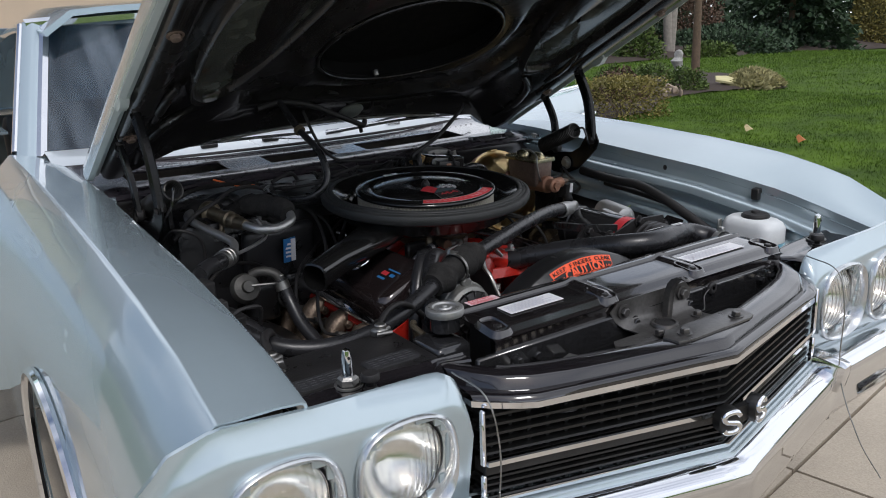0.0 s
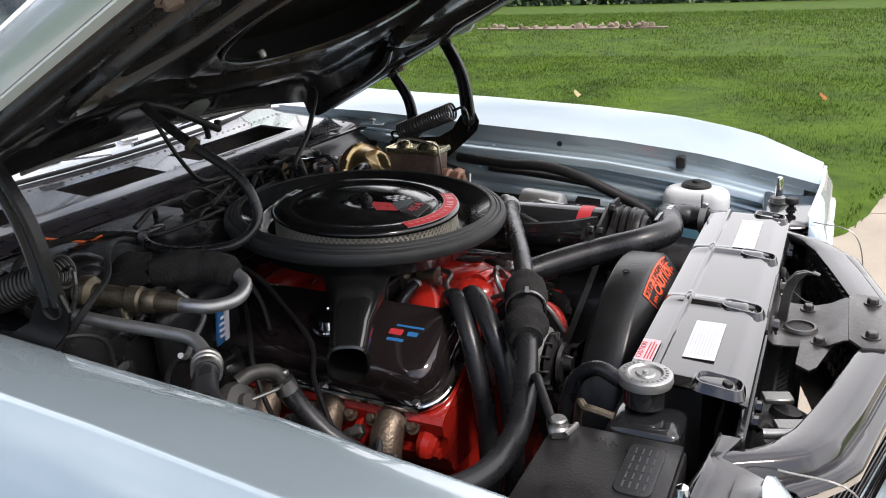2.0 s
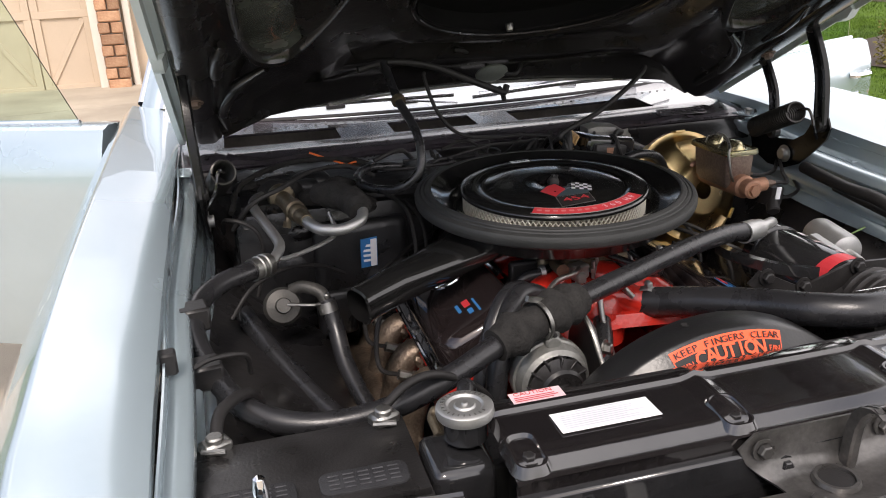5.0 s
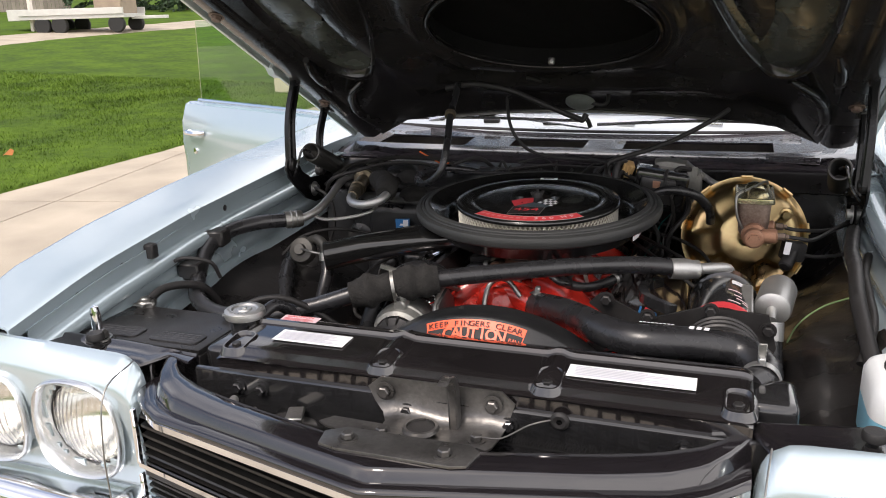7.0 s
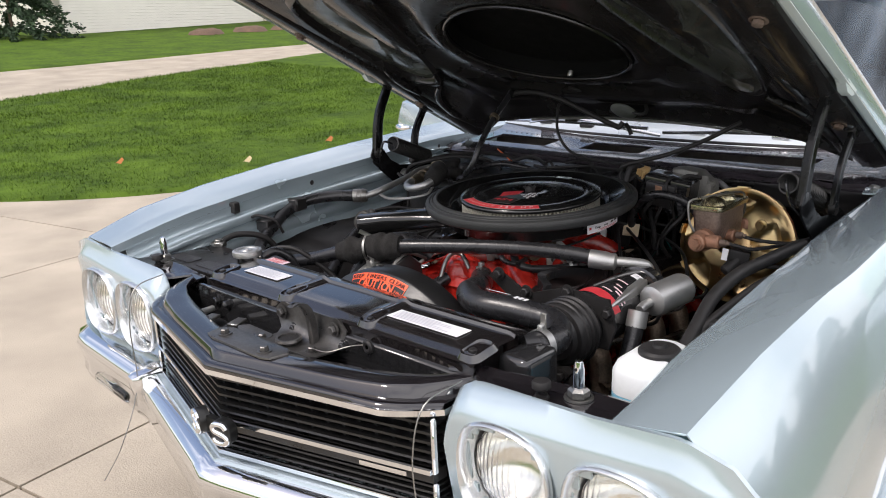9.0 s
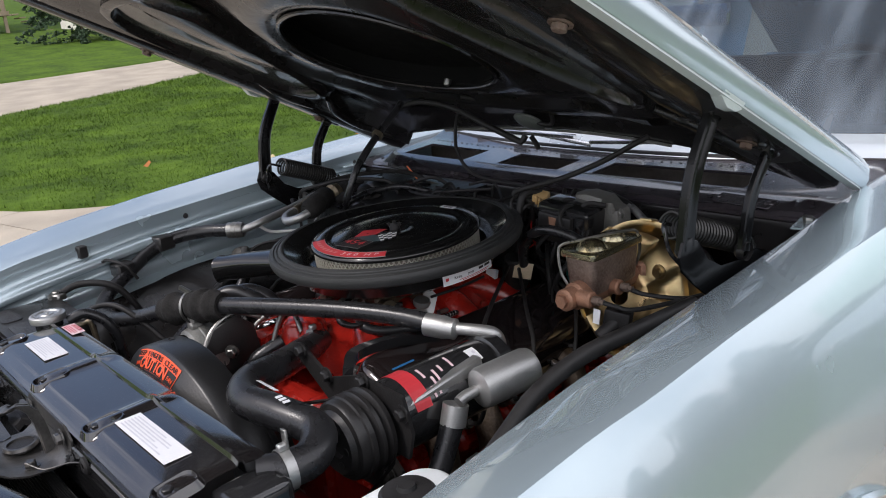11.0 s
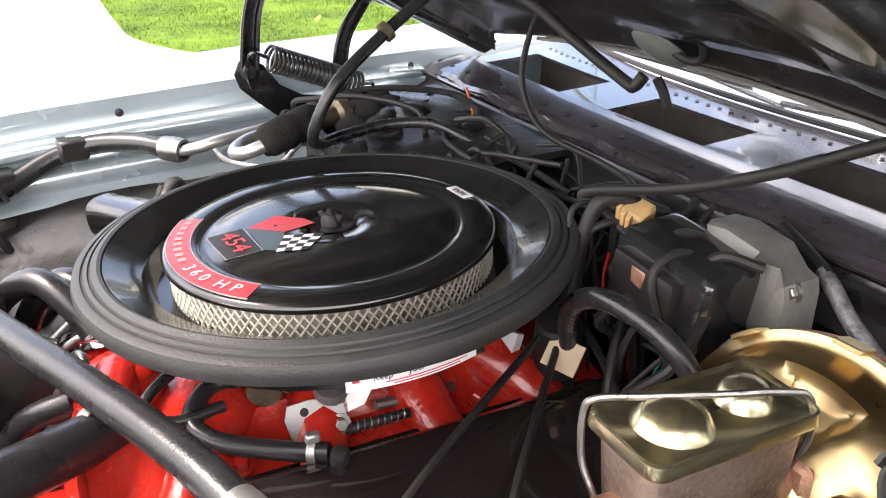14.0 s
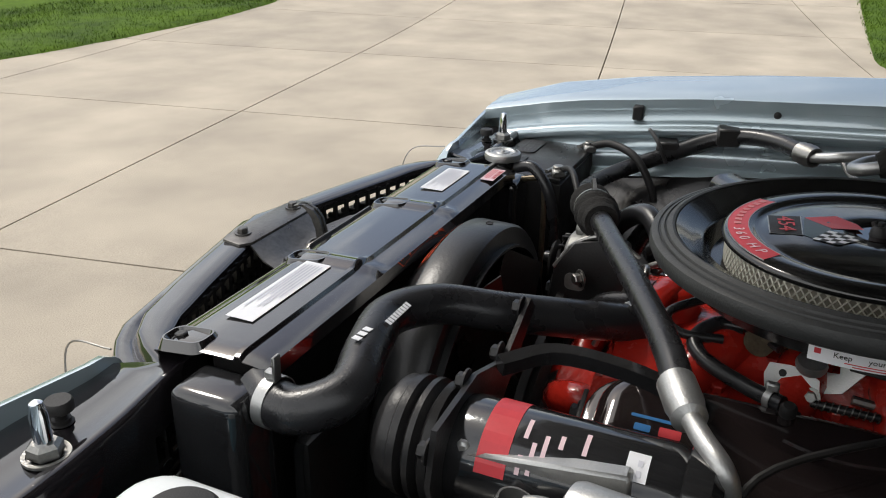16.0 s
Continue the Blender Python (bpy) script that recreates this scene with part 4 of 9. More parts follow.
rings = []
for k, w in ((0.0, -0.002), (0.05, -0.012), (0.11, -0.014), (0.16, 0.0), (0.22, 0.008), (0.34, 0.012), (0.40, 0.0), (0.52, -0.004), (0.6, 0.012), (0.8, 0.014), (0.9, 0.0), (1.0, -0.004)):
    row = []
    for j in range(NS):
        a = 2 * math.pi * j / NS
        x, v = edge_pt(a, k)
        wob = 0.010 * math.sin(3 * a + 5 * k) * (k > 0.2) if k < 0.95 else 0
        row.append(hp(x, v, w + wob + wc(x)))
    rings.append(row + row[:1])
loft(bm, rings)
bmesh.ops.remove_doubles(bm, verts=bm.verts, dist=1e-5)
part("inner_panel", bm, HOODBLK, hood, "glossy black pressed inner panel with an oval opening", sharp=60)
# recesses either side of the opening, where the skin shows through, and pressed beads
# the grey-green mottling paints reflected trees into the black skin's colour
SKIN_IN = MAT("black_skin_painted_reflections", (0.014, 0.015, 0.015), 0.2, 0.0, 0.4, 0.6, 6, 0.6, 26, other=(0.13, 0.14, 0.12), rvar=0.5)
WIN = ((0.32, 0.87), (0.35, 0.74), (0.39, 0.60), (0.435, 0.49), (0.465, 0.445), (0.50, 0.45), (0.53, 0.50), (0.55, 0.62), (0.555, 0.80), (0.54, 0.92), (0.50, 0.985), (0.41, 1.0), (0.345, 0.97))
for s in (-1, 1):
    loop = spline([(s * x, v, 0) for x, v in WIN + WIN[:1]], 3)[:-1]
    bm = bmn()
    rows = [[hp(q.x + (s * 0.445 - q.x) * k, q.y + (0.73 - q.y) * k, w + wc(q.x)) for q in loop] for k, w in ((-0.07, 0.012), (-0.05, -0.014), (0.0, -0.019), (0.035, -0.016), (0.05, 0.0), (0.06, 0.002))]
    loft(bm, [r + r[:1] for r in rows])
    bmesh.ops.remove_doubles(bm, verts=bm.verts, dist=1e-5)
    wr = part("recess_rim", bm, HOODBLK, hood, "rolled edge of a pressed recess", sharp=50)
    bm = bmn()
    cs = [[hp(q.x + (s * 0.445 - q.x) * k, q.y + (0.73 - q.y) * k, 0.001 + 0.008 * k + wc(q.x)) for q in loop] for k in (0.05, 0.3, 0.6, 0.85, 0.97)]
    loft(bm, [r + r[:1] for r in cs])
    bmesh.ops.remove_doubles(bm, verts=bm.verts, dist=1e-5)
    part("recess_skin", bm, SKIN_IN, wr, "glossy black skin in the recess with tree reflections painted as mottling")
    for pts in (((0.50, 0.40), (0.56, 0.33), (0.59, 0.22), (0.585, 0.10)), ((0.575, 0.56), (0.59, 0.48), (0.595, 0.38))):
        bm = bmn()
        tube(bm, [hp(s * x, v, -0.002 + wc(x)) for x, v in pts], [0.008, 0.014, 0.014, 0.008], 10, 6)
        part("pressed_bead", bm, HOODBLK, hood)
bm = bmn()
tube(bm, [hp(ORX * 1.02 * math.cos(a), OV + ORY * 1.02 * math.sin(a), -0.010 + wc(ORX * 1.02 * math.cos(a))) for a in np.linspace(0, 2 * math.pi, 49)], 0.0045, 8, 1)
part("opening_flange", bm, HOODBLK, hood, "shiny rolled rim of the oval opening")
bm = bmn()
lathe(bm, [(0.0, 0.014), (0.006, 0.014), (0.008, 0.010), (0.008, 0.0), (0, 0.0)], hp(-0.013, 0.43, 0.060), HM.to_3x3() @ V((0, 0, -1)), 16, False)
part("duct_bolt", bm, STEEL, hood, "bright round bolt head")
bm = bmn()
rows = []
for k, w in ((0.99, -0.012), (1.01, -0.004), (1.05, 0.03), (1.06, 0.045), (0.8, 0.05), (0.5, 0.052), (0.2, 0.053), (0.001, 0.053)):
    row = [hp(ORX * k * math.cos(a), OV + ORY * k * math.sin(a), w + (0.9 if w > 0 else 1.0) * wc(ORX * k * math.cos(a))) for a in np.linspace(0, 2 * math.pi, 41)]
    rows.append(row)
loft(bm, rows)
bmesh.ops.remove_doubles(bm, verts=bm.verts, dist=1e-5)
part("duct_roof", bm, DUCTM, hood, "deep black air duct above the opening", sharp=60)
ACTM = MAT("dull_zinc", (0.33, 0.36, 0.33), 0.35, 0.6, 0, 0.15, 30, 0.1, 200)
# perforated intake flap near the rear edge
MESHM = MAT("grey_wire_mesh", (0.34, 0.33, 0.31), 0.45, 0.6, 0, 0.15, 50, 0.2, 300)
def screen_pt(x, k):
    """On the wire screen between the inner panel's edge and the skin; k 0 to 1 upwards."""
    return hp(x, 0.105 - 0.085 * k, wc(x) - 0.008 + 0.055 * k)


bm = bmn()
for k in range(90):
    x = -0.35 + 0.0078 * k
    tube(bm, [screen_pt(x, 0), screen_pt(x + 0.004, 1)], 0.0010, 3, 1)
for k in np.linspace(0, 1, 13):
    tube(bm, [screen_pt(x, k) for x in np.linspace(-0.35, 0.35, 12)], 0.0010, 3, 1)
for k in (0, 1):
    tube(bm, [screen_pt(x, k) for x in np.linspace(-0.355, 0.355, 12)], 0.0035, 6, 1)
tube(bm, [screen_pt(0.02, 0), screen_pt(0.03, 1)], 0.004, 6, 1)
part("intake_mesh", bm, MESHM, hood, "grey wire mesh intake screen", smooth=False)
bm = bmn()
lathe(bm, [(0, 0.010), (0.016, 0.010), (0.030, 0.007), (0.038, 0.002), (0.038, -0.002), (0.030, -0.006), (0, -0.008)], hp(0.017, 0.185, 0.046), HM.to_3x3() @ V((0, 0.15, -1)), 28, False)
act = part("vacuum_actuator", bm, ACTM, hood, "round zinc vacuum actuator")
bm = bmn()
tube(bm, [hp(0.03, 0.18, 0.012), hp(0.04, 0.17, 0.0), hp(0.045, 0.16, -0.012)], 0.006, 8, 4)
part("actuator_nipple", bm, RUBBER, act)

# hinges and their springs
SPRG = MAT("spring_steel", (0.055, 0.053, 0.05), 0.35, 0.7, 0, 0.2, 40, 0.1, 200)
ARMM = MAT("hinge_black", (0.007, 0.007, 0.0075), 0.22, 0.0, 0.0, 0.4, 20, 0.1, 120, spec=0.28)
def hinge(s):
    h = new("hinge")
    h.parent = hood
    h.matrix_parent_inverse = Matrix.Translation(-V(hood["at"]))
    h["label"] = "black steel hood hinge with two arms and a coil spring"
    base = [(0.02, 0.012), (0.07, -0.03), (0.12, -0.05), (0.18, -0.052), (0.24, -0.03), (0.25, 0.0), (0.21, 0.02), (0.16, 0.012), (0.10, 0.018), (0.06, 0.04), (0.035, 0.078), (0.015, 0.09), (-0.008, 0.087), (-0.018, 0.065), (-0.010, 0.04)]
    m = Matrix.Translation((s * 0.648, 0.06, 0.93)) @ Matrix(((0, 0, 1, 0), (1, 0, 0, 0), (0, 1, 0, 0), (0, 0, 0, 1)))
    part("base_plate", prism(bmn(), base, 0.005, m, 0.0015), ARMM, h)
    for a, b, mid in (((s * 0.645, 0.068, 1.0), (s * 0.652, 0.137, 1.203), 0.02), ((s * 0.652, 0.232, 0.955), (s * 0.660, 0.298, 1.116), 0.012)):
        a, b = V(a), V(b)
        bm = bmn()
        c = (a + b) / 2 + V((0, -0.016, 0.008))
        thick = 1.0 if mid > 0.015 else 0.7
        path = spline([a, c, b], 6)
        secs = []
        for i, q in enumerate(path):
            t = (path[min(i + 1, len(path) - 1)] - path[max(i - 1, 0)]).normalized()
            n = V((s, 0, 0)).cross(t).normalized()
            wd = (0.0165 if mid > 0.015 else 0.0145) * (1.06 - 0.2 * i / (len(path) - 1))
            secs.append([q + n * o + V((s * z * thick, 0, 0)) for o, z in ((-wd, -0.006), (-wd * 0.8, -0.009), (-wd * 0.55, -0.008), (-wd * 0.4, -0.002), (0, -0.0005), (wd * 0.4, -0.002), (wd * 0.55, -0.008), (wd * 0.8, -0.009), (wd, -0.006), (wd, 0.005), (wd * 0.85, 0.008), (wd * 0.6, 0.0085), (wd * 0.35, 0.005), (wd * 0.1, 0.0045), (-wd * 0.2, 0.007), (-wd * 0.6, 0.0085), (-wd * 0.9, 0.006))])
        loft(bm, secs, True, True)
        part("hinge_arm", bm, ARMM, h, sharp=35)
        bm = bmn()
        box(bm, b + V((-s * 0.006, 0.004, 0.006)), (0.022, 0.075, 0.026), (-math.degrees(HOOD_A), 0, 0), 0.010, 3)
        part("hinge_leaf", bm, HOODBLK, h)
        for q in (a, b):
            bm = bmn()
            lathe(bm, [(0.016, -0.008), (0.016, 0.006), (0.011, 0.012), (0, 0.013)], q, (-s, 0, 0), 16, False)
            part("pivot", bm, SATIN, h)
    bm = bmn()
    a, b = V((s * 0.602, 0.095, 1.028)), V((s * 0.622, 0.262, 0.963))
    ax = b - a
    f = frame_to(ax)
    tube(bm, [a + f.to_3x3() @ V((0.021 * math.cos(k * 0.275), 0.021 * math.sin(k * 0.275), ax.length * k / 500)) for k in range(501)], 0.0029, 6, 1)
    part("coil_spring", bm, SPRG, h, "grey steel coil spring")
    bm = bmn()
    tube(bm, [a, a + V((s * 0.008, -0.028, 0.008)), a + V((s * 0.02, -0.035, -0.03)), V((s * 0.64, 0.07, 0.97))], 0.0034, 6, 5)
    part("spring_hook", bm, GLOSS, h)
    bm = bmn()
    tube(bm, [b, b + V((s * 0.008, 0.03, -0.004)), b + V((s * 0.02, 0.03, -0.03))], 0.0034, 6, 5)
    part("spring_hook", bm, GLOSS, h)
    bm = bmn()
    lathe(bm, [(0, 0), (0.02, 0), (0.02, 0.003), (0.012, 0.003), (0.012, 0.012), (0, 0.013)], (s * 0.645, 0.176, 0.915), (-s, 0, 0), 16, False)
    part("hinge_bolt", bm, ALU, h)
    return h


for s in (-1, 1):
    hinge(s)

# ---- header panel, latch, pins ----
HEADM = MAT("header_black", (0.012, 0.0105, 0.012), 0.10, 0.0, 0.6, 0.3, 8, 0.05, 90, rvar=0.4, spec=0.7)
LATCHM = MAT("worn_latch_steel", (0.13, 0.125, 0.12), 0.36, 0.75, 0.0, 0.4, 22, 0.2, 160, rvar=0.3)
header = thing("header_panel", "glossy black header panel above the grille", "body panel", (0, -0.8, 0.8))
KNOT = (0.0, 0.13, 0.26, 0.35, 0.395, 0.42, 0.44)
STEP_X, STEP_Y = (0.0, 0.13, 0.26, 0.348, 0.392, 0.418, 0.44), (-0.914, -0.884, -0.853, -0.824, -0.794, -0.758, -0.712)
RIM_X, RIM_Y = (0.0, 0.125, 0.25, 0.335, 0.382, 0.408, 0.43), (-0.868, -0.839, -0.806, -0.780, -0.756, -0.732, -0.70)
bm = bmn()
secs = []
for u in list(np.linspace(-0.44, -0.34, 10)) + list(np.linspace(-0.32, 0.32, 25)) + list(np.linspace(0.34, 0.44, 10)):
    k, s = abs(u), (-1 if u < 0 else 1)
    f = V((u, lip_y(u), 0))
    st = V((s * float(np.interp(k, KNOT, STEP_X)), float(np.interp(k, KNOT, STEP_Y)), 0))
    rm = V((s * float(np.interp(k, KNOT, RIM_X)), float(np.interp(k, KNOT, RIM_Y)), 0))
    up = 0.005 * max(0.0, (k - 0.3) / 0.14)
    row = []
    for a, b, q, z in ((f, st, 0.0, 0.8085), (f, st, -0.06, 0.812), (f, st, 0.0, 0.8175), (f, st, 0.12, 0.8195), (f, st, 0.52, 0.8205), (f, st, 0.60, 0.8185), (f, st, 0.66, 0.8185), (f, st, 0.86, 0.8315 + up), (f, st, 0.95, 0.8345 + up), (st, rm, 0.05, 0.8355 + up), (st, rm, 0.5, 0.837 + up), (st, rm, 0.9, 0.8365 + up), (st, rm, 0.98, 0.834 + up), (st, rm, 1.0, 0.826 + up)):
        c = a.lerp(b, q)
        row.append(V((c.x, c.y, z)))
    secs.append(row)
loft(bm, secs)
thicken(bm, 0.003)
part("header_beam", bm, HEADM, header, sharp=45)
for s in (-1, 1):
    bm = bmn()
    rear = ((0.392, -0.694), (0.43, -0.690), (0.50, -0.676), (0.54, -0.668), (0.61, -0.659), (0.70, -0.655)) if s > 0 else ((0.392, -0.70), (0.43, -0.698), (0.46, -0.692), (0.52, -0.68), (0.70, -0.68))
    rows = []
    for x in (0.392, 0.41, 0.425, 0.44, 0.455, 0.47, 0.50, 0.54, 0.58, 0.62, 0.66, 0.70):
        fy = float(np.interp(x, (0.392, 0.41, 0.425, 0.44, 0.455, 0.47, 0.70), (-0.728, -0.722, -0.716, -0.712, -0.745, -0.772, -0.772)))
        ry = float(np.interp(x, [q[0] for q in rear], [q[1] for q in rear]))
        zz = float(np.interp(x, (0.392, 0.46, 0.70), (0.843, 0.843, 0.844)))
        rows.append([V((s * x, fy + (ry - fy) * k, zz + dz)) for k, dz in ((0, -0.004), (0.06, 0.0), (0.5, 0.0008), (0.80, 0.0), (0.88, 0.004), (0.96, 0.003), (1.0, -0.004), (1.0, -0.05))])
    loft(bm, rows)
    thicken(bm, 0.003)
    part("side_shelf", bm, HEADM, header, sharp=60)
    bm = bmn()
    lathe(bm, [(0, 0.026), (0.0125, 0.026), (0.0145, 0.023), (0.0145, 0.015), (0.012, 0.013), (0.006, 0.012), (0.006, 0.006), (0.0095, 0.005), (0.0095, 0.001), (0.012, 0.0)], (s * 0.574, -0.722, 0.845), (0, 0, 1), 18, False)
    part("rubber_bumper", bm, RUBBER, header, "small round rubber hood bumper")
    px = 0.619 if s > 0 else -0.596
    pin = thing("hood_pin", "bright steel hood pin with a hexagon nut", "pin", (px, -0.692, 0.844), "hood pins")
    bm = bmn()
    c = V((px, -0.692, 0.845))
    lathe(bm, [(0.0085, 0.0), (0.0085, 0.045), (0.006, 0.058), (0.0, 0.062)], c, (0, 0, 1), 14, False)
    pp = part("pin", bm, CHROME, pin)
    bm = bmn()
    lathe(bm, [(0, 0.0), (0.022, 0.0), (0.022, 0.003), (0.018, 0.003)], c, (0, 0, 1), 20, False)
    lathe(bm, [(0.0165, 0.003), (0.0165, 0.013), (0.012, 0.017), (0.0085, 0.017)], c, (0, 0, 1), 6, False)
    part("nut", bm, STEEL, pin)
    bm = bmn()
    lathe(bm, [(0, 0.0003), (0.0026, 0.0003), (0.0026, 0)], c + V((0, -0.0086, 0.047)), (0, -1, 0), 8, False)
    part("pin_hole", bm, RUBBER, pin)
# wire lanyard hanging from the grille corner
for s in (-1, 1):
    bm = bmn()
    tube(bm, [(s * 0.46, -0.77, 0.855), (s * 0.452, -0.845, 0.84), (s * 0.447, -0.87, 0.76), (s * 0.45, -0.872, 0.62), (s * 0.44, -0.93, 0.5), (s * 0.46, -0.975, 0.42)], 0.0013, 6, 6)
    tagged(part("lanyard", bm, STEEL), "thin steel wire lanyard hanging over the nose", "wire", "hood pin lanyards")
latch = thing("hood_latch", "grey-black hood latch bracket bolted to the header", "latch", (0.02, -0.8, 0.8))
out = [(-0.08, -0.885), (-0.055, -0.892), (0.10, -0.892), (0.118, -0.885), (0.125, -0.85), (0.11, -0.838), (-0.06, -0.838), (-0.085, -0.855)]
part("front_plate", prism(bmn(), out, 0.004, Matrix.Translation((0, 0, 0.8365)), 0.001), LATCHM, latch)
bm = bmn()
dish = ((-0.842, 0.838, -0.06, 0.11), (-0.832, 0.834, -0.055, 0.115), (-0.812, 0.818, -0.045, 0.12), (-0.79, 0.810, -0.042, 0.122), (-0.755, 0.808, -0.045, 0.125), (-0.738, 0.812, -0.055, 0.128), (-0.731, 0.825, -0.07, 0.132), (-0.729, 0.845, -0.08, 0.138), (-0.729, 0.862, -0.06, 0.12))
loft(bm, [[V((x0 + (x1 - x0) * k, y, z + 0.004 * math.sin(9 * k) * (z < 0.83))) for k in np.linspace(0, 1, 9)] for y, z, x0, x1 in dish])
thicken(bm, 0.003)
part("catch_dish", bm, LATCHM, latch, "pressed grey-black catch dish", sharp=50)
bm = bmn()
lathe(bm, [(0.026, 0.0), (0.024, 0.005), (0.020, 0.005), (0.019, -0.006)], (0.016, -0.772, 0.8135), (0, 0, 1), 24, False)
part("catch_ring", bm, LATCHM, latch)
bm = bmn()
lathe(bm, [(0, 0), (0.0192, 0)], (0.016, -0.772, 0.8155), (0, 0, 1), 20, False)
part("catch_hole", bm, RUBBER, latch)
bm = bmn()
loft(bm, [[V((0.056 + dx, y + dy, z)) for dx, dy in ((-0.007, -w), (-0.004, -w - 0.002), (0.004, -w - 0.002), (0.007, -w), (0.007, w), (0.003, w), (0.003, w - 0.003), (-0.003, w - 0.003), (-0.003, w), (-0.007, w))] for y, z, w in ((-0.742, 0.806, 0.007), (-0.744, 0.835, 0.0065), (-0.747, 0.860, 0.0065), (-0.753, 0.878, 0.007), (-0.763, 0.890, 0.007), (-0.776, 0.895, 0.006), (-0.786, 0.892, 0.004))], True, True)
part("safety_hook", bm, LATCHM, latch, "tall flat safety hook", sharp=30)
for q in ((-0.046, -0.868), (0.086, -0.872)):
    part("latch_bolt", bolt(bmn(), (*q, 0.8405), (0, 0, 1), 0.0085, 0.009), LATCHM, latch)
for q in ((-0.052, -0.733, 0.843), (0.108, -0.733, 0.843)):
    part("latch_bolt", bolt(bmn(), q, (0, -1, 0), 0.009, 0.009), LATCHM, latch)
for q in ((-0.03, -0.80, 0.813), (0.098, -0.78, 0.812)):
    part("latch_bolt", bolt(bmn(), q, (0, 0, 1), 0.008, 0.009), LATCHM, latch)
bm = bmn()
prism(bm, [(-0.13, -0.79), (-0.115, -0.80), (-0.03, -0.82), (-0.015, -0.80), (-0.03, -0.775), (-0.115, -0.772)], 0.003, Matrix.Translation((0, 0, 0.811)))
part("stay", bm, LATCHM, latch)
bm = bmn()
tube(bm, [(0.105, -0.785, 0.822), (0.13, -0.77, 0.816), (0.16, -0.745, 0.826), (0.185, -0.735, 0.832), (0.20, -0.728, 0.832)], 0.0013, 6, 5)
part("release_wire", bm, LATCHM, latch, "thin release wire")
bm = bmn()
lathe(bm, [(0.013, 0), (0.013, 0.004), (0.009, 0.007), (0.004, 0.006)], (0.20, -0.730, 0.832), (0, -1, 0), 16, False)
part("grommet", bm, RUBBER, latch)
# horns in the opening
for x in (-0.2, -0.27):
    hn = thing("horn", "round grey horn behind the grille", "horn", (x, -0.8, 0.76), "horns")
    part("trumpet", lathe(bmn(), [(0, 0.02), (0.02, 0.02), (0.022, 0.01), (0.045, 0.008), (0.052, 0.0), (0.045, -0.012), (0, -0.03)], (x, -0.765 + 0.3 * (x + 0.2), 0.765), (0.1, -0.2, 1), 24, False), SATIN, hn)
    bm = bmn()
    box(bm, (x + 0.01, -0.755 + 0.3 * (x + 0.2), 0.795), (0.025, 0.04, 0.008), (0, 0, 20), 0.002)
    part("terminal", bm, STEEL, hn)

# ---- radiator ----
rad = thing("radiator", "black radiator with a ribbed top plate, side tanks and cap", "radiator", (0.05, -0.62, 0.4))
RX0, RX1, RY0, RY1, RZ = -0.338, 0.44, -0.715, -0.575, 0.872
PLATE = MAT("radiator_plate_black", (0.012, 0.0105, 0.011), 0.10, 0.0, 0.8, 0.25, 9, 0.06, 120, rvar=0.3, spec=0.8)
bm = bmn()
secs = []
RIBX = (-0.317, -0.068, 0.176, 0.422)
for x in np.linspace(RX0, RX1, 79):
    g = max(math.exp(-(((x - r) / 0.011) ** 2)) for r in RIBX[1:3])
    e = min(1.0, min(x - RX0, RX1 - x) / 0.012)
    dz = -0.004 * (1 - e)
    row = []
    for y, z in ((RY0 - 0.008, RZ - 0.045), (RY0 - 0.006, RZ - 0.018), (RY0 - 0.012, RZ - 0.013), (RY0, RZ - 0.010), (RY0 + 0.008, RZ - 0.003), (RY0 + 0.02, RZ), (-0.66, RZ + 0.001), (-0.625, RZ + 0.002), (-0.617, RZ + 0.002), (-0.614, RZ + 0.0075), (-0.608, RZ + 0.0075), (-0.605, RZ + 0.002), (-0.585, RZ), (RY1, RZ - 0.003), (RY1 + 0.002, RZ - 0.02)):
        lift = 0.006 * g * (1 if RY0 + 0.01 < y < RY1 - 0.005 else 0) * (0.6 if y > -0.61 else 1)
        row.append(V((x, y, z + dz + lift)))
    secs.append(row)
loft(bm, secs)
thicken(bm, 0.002)
plate = part("top_plate", bm, PLATE, rad, sharp=50)
for x in RIBX:
    bm = bmn()
    tip = Matrix.Translation((x, -0.690, RZ - 0.003)) @ pose(0, 0, 0, 7, 0, 0)
    loops = [[tip @ V((p, q, z)) for p, q in rrect(0.040 - 2 * e, 0.062 - 2 * e, 0.014 - 0.7 * e, 5)] for e, z in ((-0.004, -0.006), (0.0, 0.002), (0.002, 0.0055), (0.004, 0.0055), (0.006, 0.002), (0.008, -0.001), (0.017, -0.001))]
    loft(bm, [q + q[:1] for q in loops])
    bm.faces.new([bm.verts.new(p) for p in loops[-1]])
    bmesh.ops.remove_doubles(bm, verts=bm.verts, dist=1e-5)
    part("bolt_boss", bm, PLATE, plate)
    part("plate_bolt", bolt(bmn(), (x, -0.700, RZ - 0.0055), (0, -0.1, 1), 0.0075, 0.007), SATIN, plate)
bm = bmn()
box(bm, (0.05, -0.64, 0.60), (0.72, 0.06, 0.5))
part("core", bm, RUBBER, rad)
bm = bmn()
box(bm, (0.05, -0.724, 0.80), (0.86, 0.012, 0.075), bev=0.003)
for x in (-0.30, -0.26, -0.02, 0.13, 0.36, 0.40):
    bolt(bm, (x, -0.731, 0.815), (0, -1, 0), 0.008, 0.008)
part("support_rail", bm, GLOSS, rad)
for x, w, top in ((-0.375, 0.075, 0.84), (0.466, 0.066, 0.857)):
    bm = bmn()
    box(bm, (x, -0.615, (top + 0.36) / 2), (w, 0.09, top - 0.36), bev=0.016, seg=3)
    part("side_tank", bm, GLOSS, rad)
